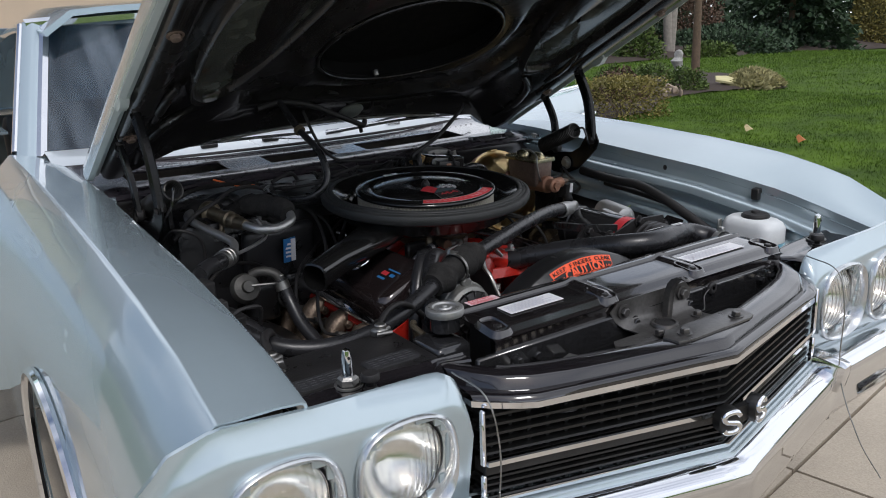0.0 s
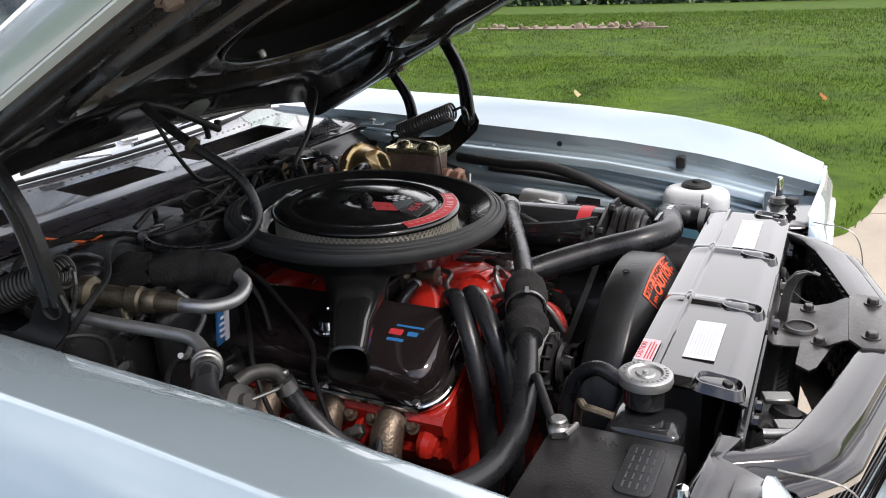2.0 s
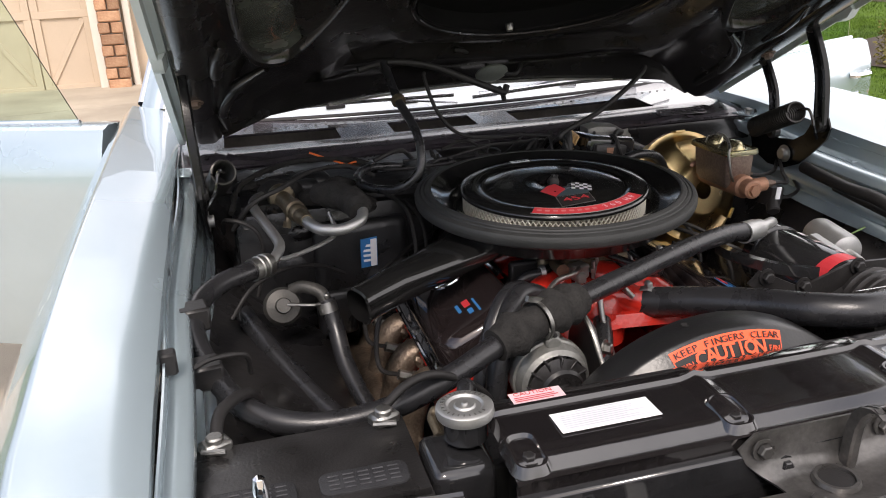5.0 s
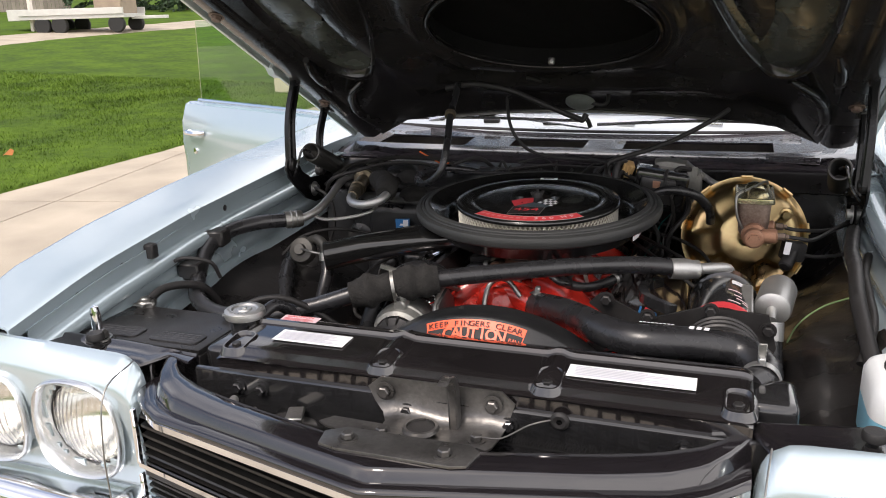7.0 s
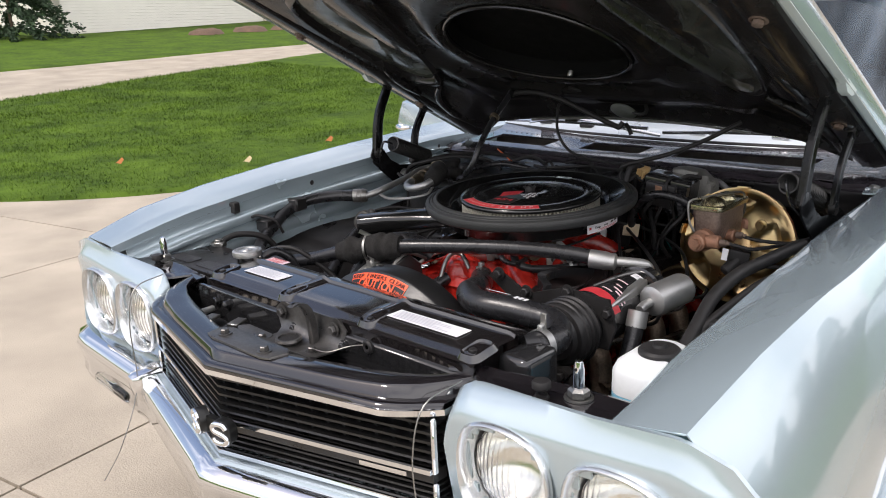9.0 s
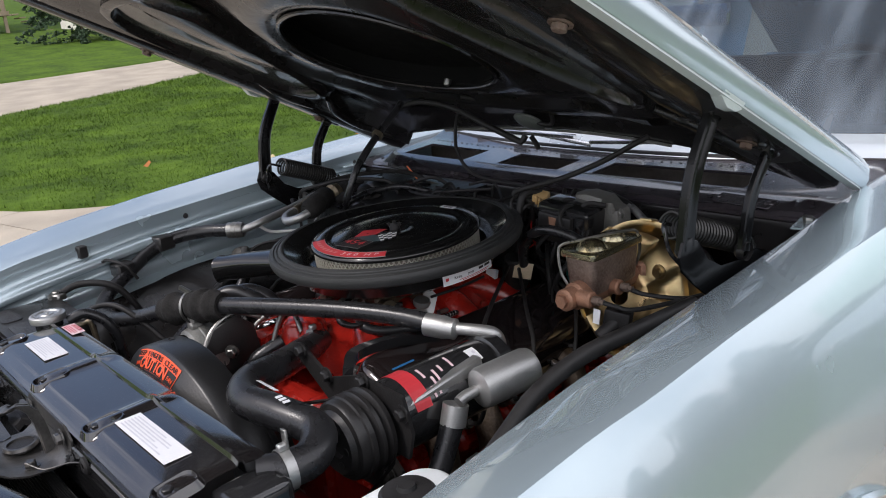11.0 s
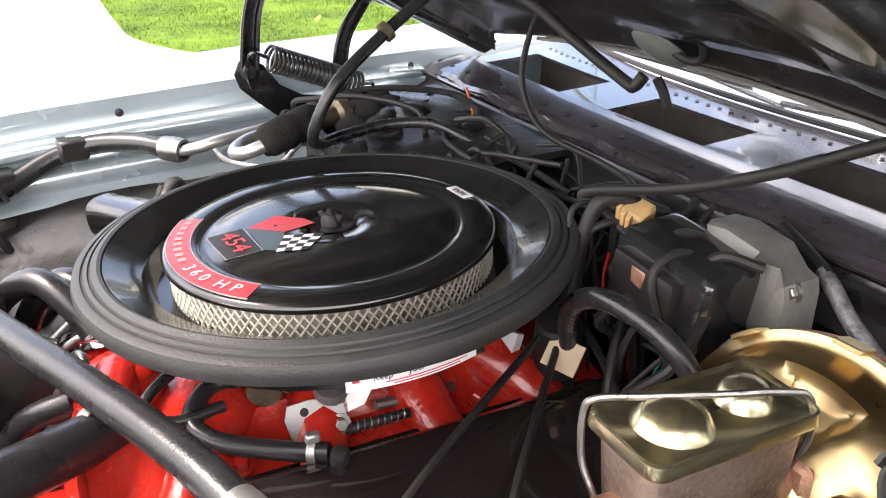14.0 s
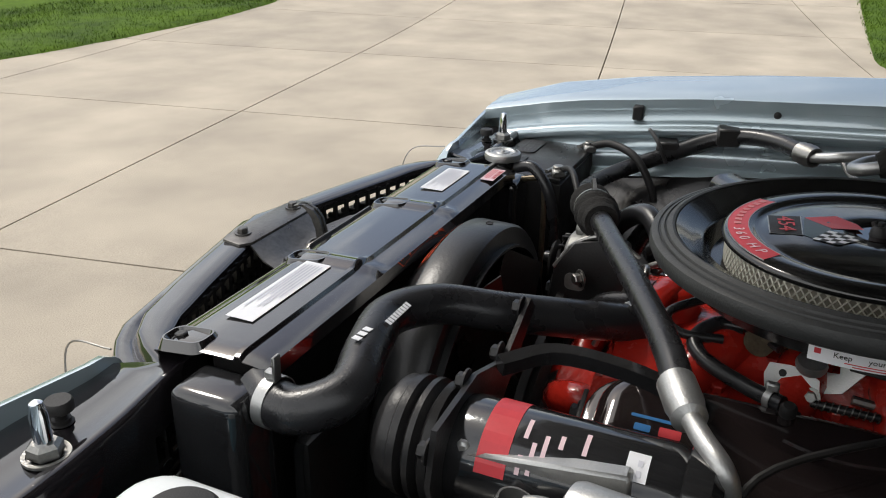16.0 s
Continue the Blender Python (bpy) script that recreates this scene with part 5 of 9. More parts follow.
bm = bmn()
lathe(bm, [(0.026, -0.035), (0.026, -0.008), (0.03, -0.004)], (-0.36, -0.607, 0.885), (0, 0, 1), 24, False)
part("filler_neck", bm, GLOSS, rad)
bm = bmn()
prof = [(0.033, -0.008), (0.0345, -0.003), (0.0335, 0.004), (0.031, 0.006), (0.022, 0.0065), (0.019, 0.004), (0.013, 0.004), (0.011, 0.006), (0.004, 0.006), (0.0035, 0.0085), (0, 0.009)]
lathe(bm, prof, (-0.36, -0.607, 0.886), (0, 0, 1), 40, True)
cap = part("radiator_cap", bm, ALU, rad, "bright stamped metal pressure cap")
for k in range(22):
    a = 2 * math.pi * k / 26 + 0.3
    bm = bmn()
    box(bm, (-0.36 + 0.0265 * math.cos(a), -0.607 + 0.0265 * math.sin(a), 0.8928), (0.0016, 0.004, 0.0006), (0, 0, math.degrees(a) + 90))
    part("stamped_mark", bm, STEEL, cap)
CONDM = MAT("condenser_fins", (0.015, 0.015, 0.015), 0.5, 0.2, 0, 0.3, 30, 0.2, 200)
bm = bmn()
for k in range(26):
    box(bm, (0.03, -0.755, 0.46 + 0.0125 * k), (0.68, 0.018, 0.004))
part("condenser_tube", bm, CONDM, rad, smooth=False)
bm = bmn()
for k in range(170):
    box(bm, (-0.30 + 0.004 * k, -0.757, 0.62), (0.0008, 0.014, 0.32))
part("condenser_fin", bm, CONDM, rad, "fine dusty condenser fins", smooth=False)
bm = bmn()
tube(bm, [(-0.30, -0.745, 0.80), (-0.285, -0.80, 0.80), (-0.26, -0.82, 0.77), (-0.26, -0.80, 0.70)], 0.007, 10, 6)
part("condenser_pipe", bm, ALU, rad, "bare aluminium pipe")
# core support panels either side
for s in (-1, 1):
    bm = bmn()
    box(bm, (s * 0.60, -0.705, 0.60), (0.24, 0.012, 0.48), bev=0.003)
    part("support_panel", bm, GLOSS, rad)


def label(name, lab, pts, material, th=0.0006):
    """A flat sticker with its four corners."""
    bm = bmn()
    vs = [bm.verts.new(V(p)) for p in pts]
    bm.faces.new(vs)
    thicken(bm, th)
    return tagged(part(name, bm, material, None, "", False), lab, "sticker")


def lines(parent, c, u, v, rows, material, n=0.0009):
    """Rows of small print: plain bars (across, length, height) in fractions of u and v from a corner c."""
    c, u, v = V(c), V(u), V(v)
    up = u.cross(v).normalized()
    if up.z < 0:
        up = -up
    for a, b, k, h in rows:
        bm = bmn()
        p = c + v * k
        vs = [bm.verts.new(q + up * n) for q in (p + u * a, p + u * b, p + u * b + v * h, p + u * a + v * h)]
        bm.faces.new(vs)
        part("print_bar", bm, material, parent, "", False)


SZ = RZ + 0.0035
L1 = label("sticker", "white printed sticker on the radiator plate", [(-0.268, -0.677, SZ), (-0.146, -0.677, SZ), (-0.146, -0.636, SZ), (-0.268, -0.636, SZ)], WHITE)
prt = random.Random(9)
lines(L1, (-0.268, -0.636, SZ), (0.122, 0, 0), (0, -0.041, 0), [(0.25, 0.75, 0.08, 0.05)] + [(0.06, prt.uniform(0.7, 0.94), 0.22 + 0.1 * k, 0.045) for k in range(7)], INK)
L2 = label("sticker", "long white printed sticker on the radiator plate", [(0.197, -0.681, SZ), (0.369, -0.681, SZ), (0.369, -0.643, SZ), (0.197, -0.643, SZ)], WHITE)
lines(L2, (0.197, -0.643, SZ), (0.172, 0, 0), (0, -0.038, 0), [(0.06, prt.uniform(0.6, 0.94), 0.16 + 0.13 * k, 0.06) for k in range(6)], INK)
L3 = label("sticker", "pale pink caution sticker on the radiator plate", [(-0.298, -0.608 + 0.006, SZ), (-0.232, -0.602, SZ), (-0.232, -0.578, SZ), (-0.298, -0.578, SZ)], PINK)
words("sticker_word", "CAUTION", 0.011, pose(-0.268, -0.583, SZ + 0.001), REDINK, L3, "red lettering", 0.0002)
lines(L3, (-0.298, -0.588, SZ), (0.066, 0, 0), (0, -0.014, 0), [(0.06, prt.uniform(0.75, 0.95), 0.12 + 0.28 * k, 0.14) for k in range(3)], REDINK)

# fan shroud with its warning band
shroud = thing("fan_shroud", "black moulded fan shroud with a warning sticker", "fan shroud", (0.03, -0.5, 0.4))
SHC, SHR = V((0.035, 0, 0.613)), 0.278
SHM = MAT("shroud_black_plastic", (0.013, 0.013, 0.0135), 0.34, 0, 0, 0.3, 14, 0.15, 200)
bm = bmn()
secs = []
for a in np.linspace(radians(-20), radians(200), 36):
    c, s = math.cos(a), math.sin(a)
    secs.append([SHC + V((r * c, y, r * s)) for r, y in ((SHR - 0.048, -0.574), (SHR - 0.037, -0.563), (SHR - 0.003, -0.5365), (SHR, -0.532), (SHR - 0.001, -0.482), (SHR - 0.005, -0.476), (SHR - 0.03, -0.475), (SHR - 0.03, -0.465))])
loft(bm, secs)
thicken(bm, 0.004)
part("shroud_ring", bm, SHM, shroud, sharp=50)
bm = bmn()
box(bm, (0.05, -0.555, 0.56), (0.74, 0.03, 0.42), bev=0.02, seg=2)
part("shroud_body", bm, SHM, shroud)
bm = bmn()
lathe(bm, [(0, 0), (0.006, 0), (0.006, 0.001)], SHC + V((SHR * math.cos(radians(100)), -0.50, SHR * math.sin(radians(100)) + 0.0)), (0, 0, 1), 10, False)
part("shroud_hole", bm, RUBBER, shroud)
A0, A1 = math.acos((-0.062 - SHC.x) / SHR), math.acos((0.110 - SHC.x) / SHR)


def slope(a, q, up):
    """On the shroud's sloping face: angle a, q down the slope, raised by up."""
    n = V((math.cos(a), 0, math.sin(a)))
    return SHC + n * (SHR - 0.003 - 0.031 * q + 0.62 * up) + V((0, -0.5365 - 0.0243 * q - 0.78 * up, 0))


bm = bmn()
loft(bm, [[slope(a, q, 0.0010) for q in (0.08, 0.98)] for a in np.linspace(A0, A1, 14)])
band = part("warning_sticker", bm, ORANGE, shroud, "orange fan warning sticker", False)
bm = bmn()
loft(bm, [[slope(a, q, 0.0014) for q in (0.43, 0.97)] for a in np.linspace(A0 - 0.006, A1 + 0.006, 14)])
part("warning_field", bm, RUBBER, band, "black field under the large word", False)


def on_slope(txt, size, q, f, material, st=1.0, bold=0.0):
    a = A0 + (A1 - A0) * f
    t = V((math.sin(a), 0, -math.cos(a)))
    u = (slope(a, 0, 0) - slope(a, 1, 0)).normalized()
    n = t.cross(u)
    c = slope(a, q, 0.0024)
    m = Matrix(((t.x, u.x, n.x, c.x), (t.y, u.y, n.y, c.y), (t.z, u.z, n.z, c.z), (0, 0, 0, 1)))
    words("warning_word", txt, size, m, material, band, "", 0.0004, stretch=st, bold=bold)


for k, t in enumerate("KEEP FINGERS CLEAR"):
    if t != " ":
        on_slope(t, 0.0125, 0.28, 0.055 + 0.0524 * k, RUBBER, 1.2)
for k, t in enumerate("CAUTION"):
    on_slope(t, 0.0265, 0.70, 0.225 + 0.092 * k, ORANGE, 0.95, 0.0007)
for k, t in enumerate("FAN"):
    for f in (0.055, 0.875):
        on_slope(t, 0.0105, 0.74, f + 0.036 * k, ORANGE)
fan = thing("cooling_fan", "dark steel cooling fan behind the shroud", "fan", (0.035, -0.45, 0.6))
for k in range(7):
    a = 2 * math.pi * k / 7 + 0.35
    bm = bmn()
    u = V((math.cos(a), 0, math.sin(a)))
    t = V((-math.sin(a), 0, math.cos(a)))
    loft(bm, [[SHC + V((0, -0.47, 0)) + u * r + t * (w * k2) + V((0, 0.02 * k2, 0)) for k2 in (-1, 0, 1)] for r, w in ((0.06, 0.03), (0.15, 0.045), (0.235, 0.04))])
    thicken(bm, 0.002)
    part("blade", bm, SATIN, fan)
part("hub", lathe(bmn(), [(0, -0.02), (0.06, -0.015), (0.065, 0.01), (0.04, 0.04), (0, 0.05)], SHC + V((0, -0.47, 0)), (0, 1, 0), 24, False), SATIN, fan)
# overflow hose and pipe by the cap
bm = bmn()
tube(bm, [(-0.35, -0.575, 0.868), (-0.34, -0.54, 0.875), (-0.325, -0.505, 0.84), (-0.33, -0.49, 0.76), (-0.345, -0.49, 0.62)], 0.0105, 10, 6)
tagged(part("overflow_hose", bm, HOSE), "black overflow hose from the radiator neck", "hose")
bm = bmn()
tube(bm, [(-0.385, -0.575, 0.835), (-0.385, -0.54, 0.84), (-0.372, -0.525, 0.82), (-0.37, -0.523, 0.6)], 0.0055, 8, 6)
tagged(part("cooler_pipe", bm, BRASS), "dull brass transmission cooler pipe", "pipe")

# ---- engine ----
engine = thing("engine", "orange-red big V8 engine with dark chrome valve covers", "engine", (0, 0, 0.3))
bm = bmn()
box(bm, (0, 0.03, 0.50), (0.40, 0.64, 0.36), bev=0.03, seg=2)
part("block", bm, RED, engine)
for s in (-1, 1):
    bm = bmn()
    loft(bm, [[V((s * x, y, z)) for x, z in ((0.10, 0.79), (0.135, 0.797), (0.298, 0.722), (0.306, 0.712), (0.300, 0.690), (0.288, 0.682), (0.286, 0.64), (0.27, 0.61), (0.16, 0.6))] for y in (-0.292, -0.286, 0.31, 0.316)], True, True)
    for y in (-0.262, -0.148, -0.032, 0.088, 0.20, 0.29):
        tube(bm, [(s * 0.255, y, 0.690), (s * 0.302, y, 0.672), (s * 0.312, y, 0.655)], [0.022, 0.019, 0.012], 10, 4)
    tube(bm, [(s * 0.292, -0.28, 0.652), (s * 0.292, 0.30, 0.652)], 0.010, 8, 2)
    for y in (-0.25, -0.12, 0.02, 0.16, 0.29):
        bolt(bm, (s * 0.300, y + 0.03, 0.698), (s * 0.8, 0, 0.6), 0.010, 0.012)
    if s > 0:
        bmesh.ops.translate(bm, verts=bm.verts, vec=(0.012, 0, -0.024))
    part("cylinder_head", bm, RED, engine, sharp=25)
    # valve cover: a long rounded lid with a flange
    cov = V((s * 0.216, 0.004, 0.772)) if s < 0 else V((0.241, 0.004, 0.740))
    tilt = Matrix.Translation(cov) @ Matrix.Rotation(s * radians(24), 4, "Y")
    bm = bmn()
    secs = []
    for e, h in ((-0.002, 0.0), (0.0, 0.012), (0.005, 0.034), (0.009, 0.042), (0.016, 0.049), (0.026, 0.0525), (0.04, 0.0535)):
        secs.append([tilt @ V((x, y, h)) for x, y in rrect(0.172 - 2 * e, 0.555 - 2 * e, 0.045 - 0.5 * e, 6)])
    loft(bm, [[*r, r[0]] for r in secs])
    bm.faces.new([bm.verts.new(p) for p in secs[-1]])
    bmesh.ops.remove_doubles(bm, verts=bm.verts, dist=1e-5)
    vc = part("valve_cover", bm, DCHROME, engine, "smooth shiny brown-black valve cover", sharp=50)
    bm = bmn()
    prism(bm, rrect(0.202, 0.585, 0.055, 8), 0.010, tilt @ Matrix.Translation((0, 0, -0.007)), 0.003)
    part("cover_flange", bm, CHROME if s < 0 else DCHROME, vc, "bright worn flange" if s < 0 else "")
    if s < 0:
        rim = [tilt @ V((x, y, 0.004)) for x, y in rrect(0.200, 0.583, 0.055, 8)]
        part("flange_bead", tube(bmn(), rim + rim[:1], 0.0042, 8, 1), CHROME, vc, "bright rolled flange edge")
    for x, y in ((0.09, -0.25), (0.092, -0.08), (0.092, 0.1), (0.09, 0.25), (-0.09, -0.25), (-0.09, 0.25)):
        part("cover_bolt", bolt(bmn(), tilt @ V((s * x, y, 0)), tilt.to_3x3() @ V((0, 0, 1)), 0.007, 0.008), STEEL, vc)
    # small printed badge: plain bars in its colours
    for x0, y0, w, h, mt in ((0.018, -0.205, 0.05, 0.004, BLUEINK), (0.004, -0.215, 0.018, 0.009, BLUEINK), (0.004, -0.185, 0.024, 0.012, REDINK), (-0.012, -0.19, 0.03, 0.006, BLUEINK)):
        bm = bmn()
        prism(bm, rrect(h, w, 0.0015, 2, (-s * x0, y0)), 0.0006, tilt @ Matrix.Translation((0, 0, 0.0537)))
        part("badge_bar", bm, mt, vc, "faded printed badge")
bm = bmn()
tube(bm, [(-0.232 + 0.030 * math.cos(a), -0.055 + 0.030 * math.sin(a), 0.823 + 0.013 * math.cos(a)) for a in np.linspace(0, 6.283, 17)], 0.0042, 8, 1)
cyl(bm, (-0.237, -0.055, 0.80), (-0.228, -0.055, 0.822), 0.0235, 20, 0.004)
part("oil_filler_cap", bm, CHROME, engine, "chrome twist oil cap")

# intake manifold in the valley
bm = bmn()
secs = []
for y in (-0.29, -0.28, -0.2, -0.1, 0.0, 0.1, 0.2, 0.27, 0.275):
    e = 0.0 if -0.285 < y < 0.272 else -0.02
    top = 0.815 if abs(y) < 0.12 else 0.80
    secs.append([V((x, y, z + e)) for x, z in ((-0.165, 0.745), (-0.145, 0.775), (-0.105, 0.785), (-0.085, top), (0, top + 0.006), (0.085, top), (0.105, 0.785), (0.145, 0.775), (0.165, 0.745))])
loft(bm, secs)
thicken(bm, 0.02)
for s in (-1, 1):
    for y in (-0.2, -0.07, 0.06, 0.19):
        tube(bm, [(s * 0.04, y * 0.6, 0.812), (s * 0.09, y * 0.8, 0.806), (s * 0.15, y, 0.765)], [0.03, 0.032, 0.03], 10, 4)
        bolt(bm, (s * 0.128, y + 0.055, 0.78), (s * 0.3, 0, 1), 0.009, 0.012)
part("intake_manifold", bm, RED, engine, sharp=40)
bm = bmn()
lathe(bm, [(0.05, -0.05), (0.05, 0.0), (0.046, 0.01), (0.04, 0.03), (0.028, 0.04), (0, 0.042)], (-0.02, -0.235, 0.80), (0, 0, 1), 20, False)
tube(bm, [(-0.02, -0.235, 0.825), (0.02, -0.245, 0.822), (0.05, -0.255, 0.812)], 0.026, 14, 4)
part("thermostat_housing", bm, RED, engine)
# front cover, pump and pulleys
bm = bmn()
box(bm, (0, -0.29, 0.60), (0.22, 0.05, 0.24), bev=0.03, seg=2)
lathe(bm, [(0.075, 0), (0.075, 0.06), (0.05, 0.09), (0, 0.095)], (0.02, -0.30, 0.64), (0, -1, 0), 24, False)
for s in (-1, 1):
    tube(bm, [(s * 0.02, -0.35, 0.66), (s * 0.09, -0.35, 0.69), (s * 0.13, -0.32, 0.72), (s * 0.14, -0.28, 0.72)], 0.024, 12, 4)
part("water_pump", bm, RED, engine)
PUL = ((0.03, -0.40, 0.62, 0.088), (-0.15, -0.42, 0.735, 0.04), (0.02, -0.40, 0.44, 0.09))
for x, y, z, r in PUL:
    bm = bmn()
    lathe(bm, [(0.0, -0.012), (r * 0.4, -0.012), (r * 0.5, 0.004), (r * 0.85, 0.004), (r, -0.012), (r * 0.88, 0.0), (r, 0.012), (r * 0.88, 0.024), (r, 0.036), (r * 0.6, 0.036)], (x, y, z), (0, 1, 0), 32, False)
    bolt(bm, (x, y - 0.012, z), (0, -1, 0), 0.012, 0.012)
    part("pulley", bm, SATIN, engine)
BELTM = RUBBER


def belt(pts, y):
    """A flat loop round circles given as (x, z, r)."""
    hull = []
    for x, z, r in pts:
        for k in range(24):
            a = 2 * math.pi * k / 24
            hull.append((x + r * math.cos(a), z + r * math.sin(a)))
    hull = sorted(set(hull))

    def half(ps):
        out = []
        for p in ps:
            while len(out) > 1 and (out[-1][0] - out[-2][0]) * (p[1] - out[-2][1]) - (out[-1][1] - out[-2][1]) * (p[0] - out[-2][0]) <= 0:
                out.pop()
            out.append(p)
        return out[:-1]

    h = half(hull) + half(hull[::-1])
    bm = bmn()
    c = V((sum(p[0] for p in h) / len(h), 0, sum(p[1] for p in h) / len(h)))
    secs = []
    for x, z in [*h, h[0]]:
        d = (V((x, 0, z)) - c).normalized() * 0.007
        secs.append([V((x, y - 0.006, z)), V((x, y + 0.006, z)), V((x, y + 0.004, z)) - d, V((x, y - 0.004, z)) - d])
    loft(bm, secs, True)
    return bm


part("drive_belt", belt([(0.03, 0.62, 0.09), (0.02, 0.44, 0.092), (0.386, 0.79, 0.063)], -0.385), BELTM, engine)
part("drive_belt", belt([(0.03, 0.62, 0.09), (0.02, 0.44, 0.092), (-0.15, 0.735, 0.042)], -0.405), BELTM, engine)
# heat-stained exhaust manifold and plugs
for s in (-1, 1):
    bm = bmn()
    tube(bm, [(s * 0.362, -0.24, 0.60), (s * 0.372, -0.05, 0.585), (s * 0.37, 0.2, 0.57), (s * 0.36, 0.3, 0.42)], [0.03, 0.04, 0.042, 0.036], 12, 5)
    for y in (-0.205, -0.092, 0.03, 0.145):
        tube(bm, [(s * 0.296, y, 0.702), (s * 0.318, y, 0.697), (s * 0.338, y - 0.002, 0.672), (s * 0.35, y - 0.006, 0.635), (s * 0.36, y - 0.01, 0.595)], [0.027, 0.0265, 0.027, 0.026, 0.03], 14, 5)
        tube(bm, [(s * 0.300, y - 0.026, 0.700), (s * 0.304, y + 0.026, 0.700)], 0.016, 10, 2)
        for d in (-0.036, 0.036):
            bolt(bm, (s * 0.305, y + d, 0.700), (s * 0.8, 0, 0.5), 0.008, 0.012)
    part("exhaust_manifold", bm, EXH, engine, "heat-stained cast exhaust manifold")
    for y in (-0.15, -0.035, 0.085, 0.2):
        bm = bmn()
        cyl(bm, (s * 0.30, y, 0.672), (s * 0.352, y, 0.694), 0.0095, 6)
        cyl(bm, (s * 0.318, y, 0.6795), (s * 0.328, y, 0.684), 0.0125, 6)
        part("spark_plug", bm, STEEL, engine)
        bm = bmn()
        tube(bm, [(s * 0.345, y, 0.691), (s * 0.385, y, 0.716), (s * 0.37, y + 0.04, 0.79), (s * 0.30, y + 0.1, 0.83), (s * 0.1, 0.25, 0.86)], 0.0042, 8, 6)
        part("plug_lead", bm, RUBBER, engine)
# distributor and coil at the rear
bm = bmn()
lathe(bm, [(0.03, 0), (0.03, 0.06), (0.052, 0.065), (0.052, 0.10), (0.04, 0.12), (0.02, 0.125), (0, 0.126)], (0.02, 0.31, 0.77), (0, 0, 1), 24, False)
part("distributor", bm, RUBBER, engine)
# carburettor under the cleaner
bm = bmn()
box(bm, (0, -0.02, 0.845), (0.15, 0.2, 0.05), bev=0.008)
box(bm, (0, -0.06, 0.868), (0.12, 0.1, 0.04), bev=0.008)
cyl(bm, (0.07, -0.10, 0.84), (0.10, -0.11, 0.84), 0.018, 16)
cyl(bm, (-0.05, -0.13, 0.85), (-0.05, -0.165, 0.85), 0.012, 12)
part("carburettor", bm, BRASS, engine, "dull gold carburettor body")
bm = bmn()
lathe(bm, [(0.0, 0.0), (0.016, 0.0), (0.018, 0.006), (0.016, 0.012), (0.0, 0.014)], (0.125, -0.05, 0.835), (0.3, 0, 1), 16, False)
prism(bm, [(0.0, 0.0), (0.03, 0.012), (0.045, 0.04), (0.03, 0.06), (0.018, 0.045), (0.022, 0.03), (0.0, 0.025), (-0.015, 0.012)], 0.003, pose(0.105, -0.045, 0.79, 62, 0, 70) @ Matrix.Diagonal((1.15, 1.15, 1.3, 1)))
part("throttle_bracket", bm, ALU, engine, "bare metal throttle bracket")
bm = bmn()
tube(bm, [(0.115, 0.0, 0.80), (0.112, 0.05, 0.795), (0.105, 0.095, 0.79)], 0.0055, 8, 3)
part("return_spring", bm, STEEL, engine)
bm = bmn()
tube(bm, [(-0.02, -0.165, 0.85), (-0.04, -0.19, 0.852), (-0.08, -0.2, 0.845), (-0.12, -0.25, 0.83), (-0.13, -0.3, 0.79), (-0.12, -0.34, 0.66)], 0.005, 10, 6)
part("fuel_pipe", bm, STEEL, engine, "bent bright steel fuel pipe")
bm = bmn()
tube(bm, [(0.03, -0.27, 0.83), (0.0, -0.265, 0.86), (-0.03, -0.275, 0.85), (-0.035, -0.30, 0.80), (-0.02, -0.33, 0.72)], 0.005, 10, 6)
part("vacuum_pipe", bm, STEEL, engine)

ALTM = MAT("dull_cast_alloy", (0.25, 0.25, 0.235), 0.48, 0.6, 0, 0.2, 30, 0.4, 220)
# pipes, choke box and linkage under the air cleaner
LK = V((-0.03, -0.075, 0.003))
bm = bmn()
tube(bm, [LK + V(q) for q in ((-0.10, -0.045, 0.79), (-0.095, -0.055, 0.815), (-0.075, -0.06, 0.832), (-0.045, -0.06, 0.836), (-0.02, -0.04, 0.836))], 0.011, 10, 6)
part("vent_hose", bm, HOSE, engine, "black vent hose under the air cleaner")
bm = bmn()
tube(bm, [LK + V(q) for q in ((0.09, -0.05, 0.80), (0.095, -0.05, 0.83), (0.11, -0.04, 0.84), (0.14, -0.01, 0.84))], 0.006, 8, 6)
part("vent_hose", bm, HOSE, engine, "black vent hose under the air cleaner")
bm = bmn()
cyl(bm, LK + V((-0.052, -0.06, 0.836)), LK + V((-0.043, -0.06, 0.836)), 0.0135, 16, 0.001)
cyl(bm, LK + V((-0.02, -0.04, 0.836)), LK + V((-0.01, -0.034, 0.836)), 0.012, 12, 0.001)
part("hose_clamp", bm, ALU, engine, "bright hose clamp")
bm = bmn()
box(bm, LK + V((0.022, -0.06, 0.83)), (0.036, 0.026, 0.028), (0, 0, 12), 0.004)
box(bm, LK + V((0.022, -0.073, 0.82)), (0.02, 0.012, 0.02), (0, 0, 12), 0.003)
part("choke_box", bm, ALTM, engine, "grey cast choke housing")
for q in ((0.052, -0.06), (0.064, -0.05), (0.08, -0.035)):
    bm = bmn()
    cyl(bm, LK + V((*q, 0.79)), LK + V((*q, 0.845)), 0.0035, 8, 0.001)
    cyl(bm, LK + V((*q, 0.822)), LK + V((*q, 0.83)), 0.007, 6, 0.001)
    part("linkage_rod", bm, ALU, engine)
bm = bmn()
box(bm, LK + V((0.0, -0.02, 0.828)), (0.19, 0.02, 0.04), bev=0.004)
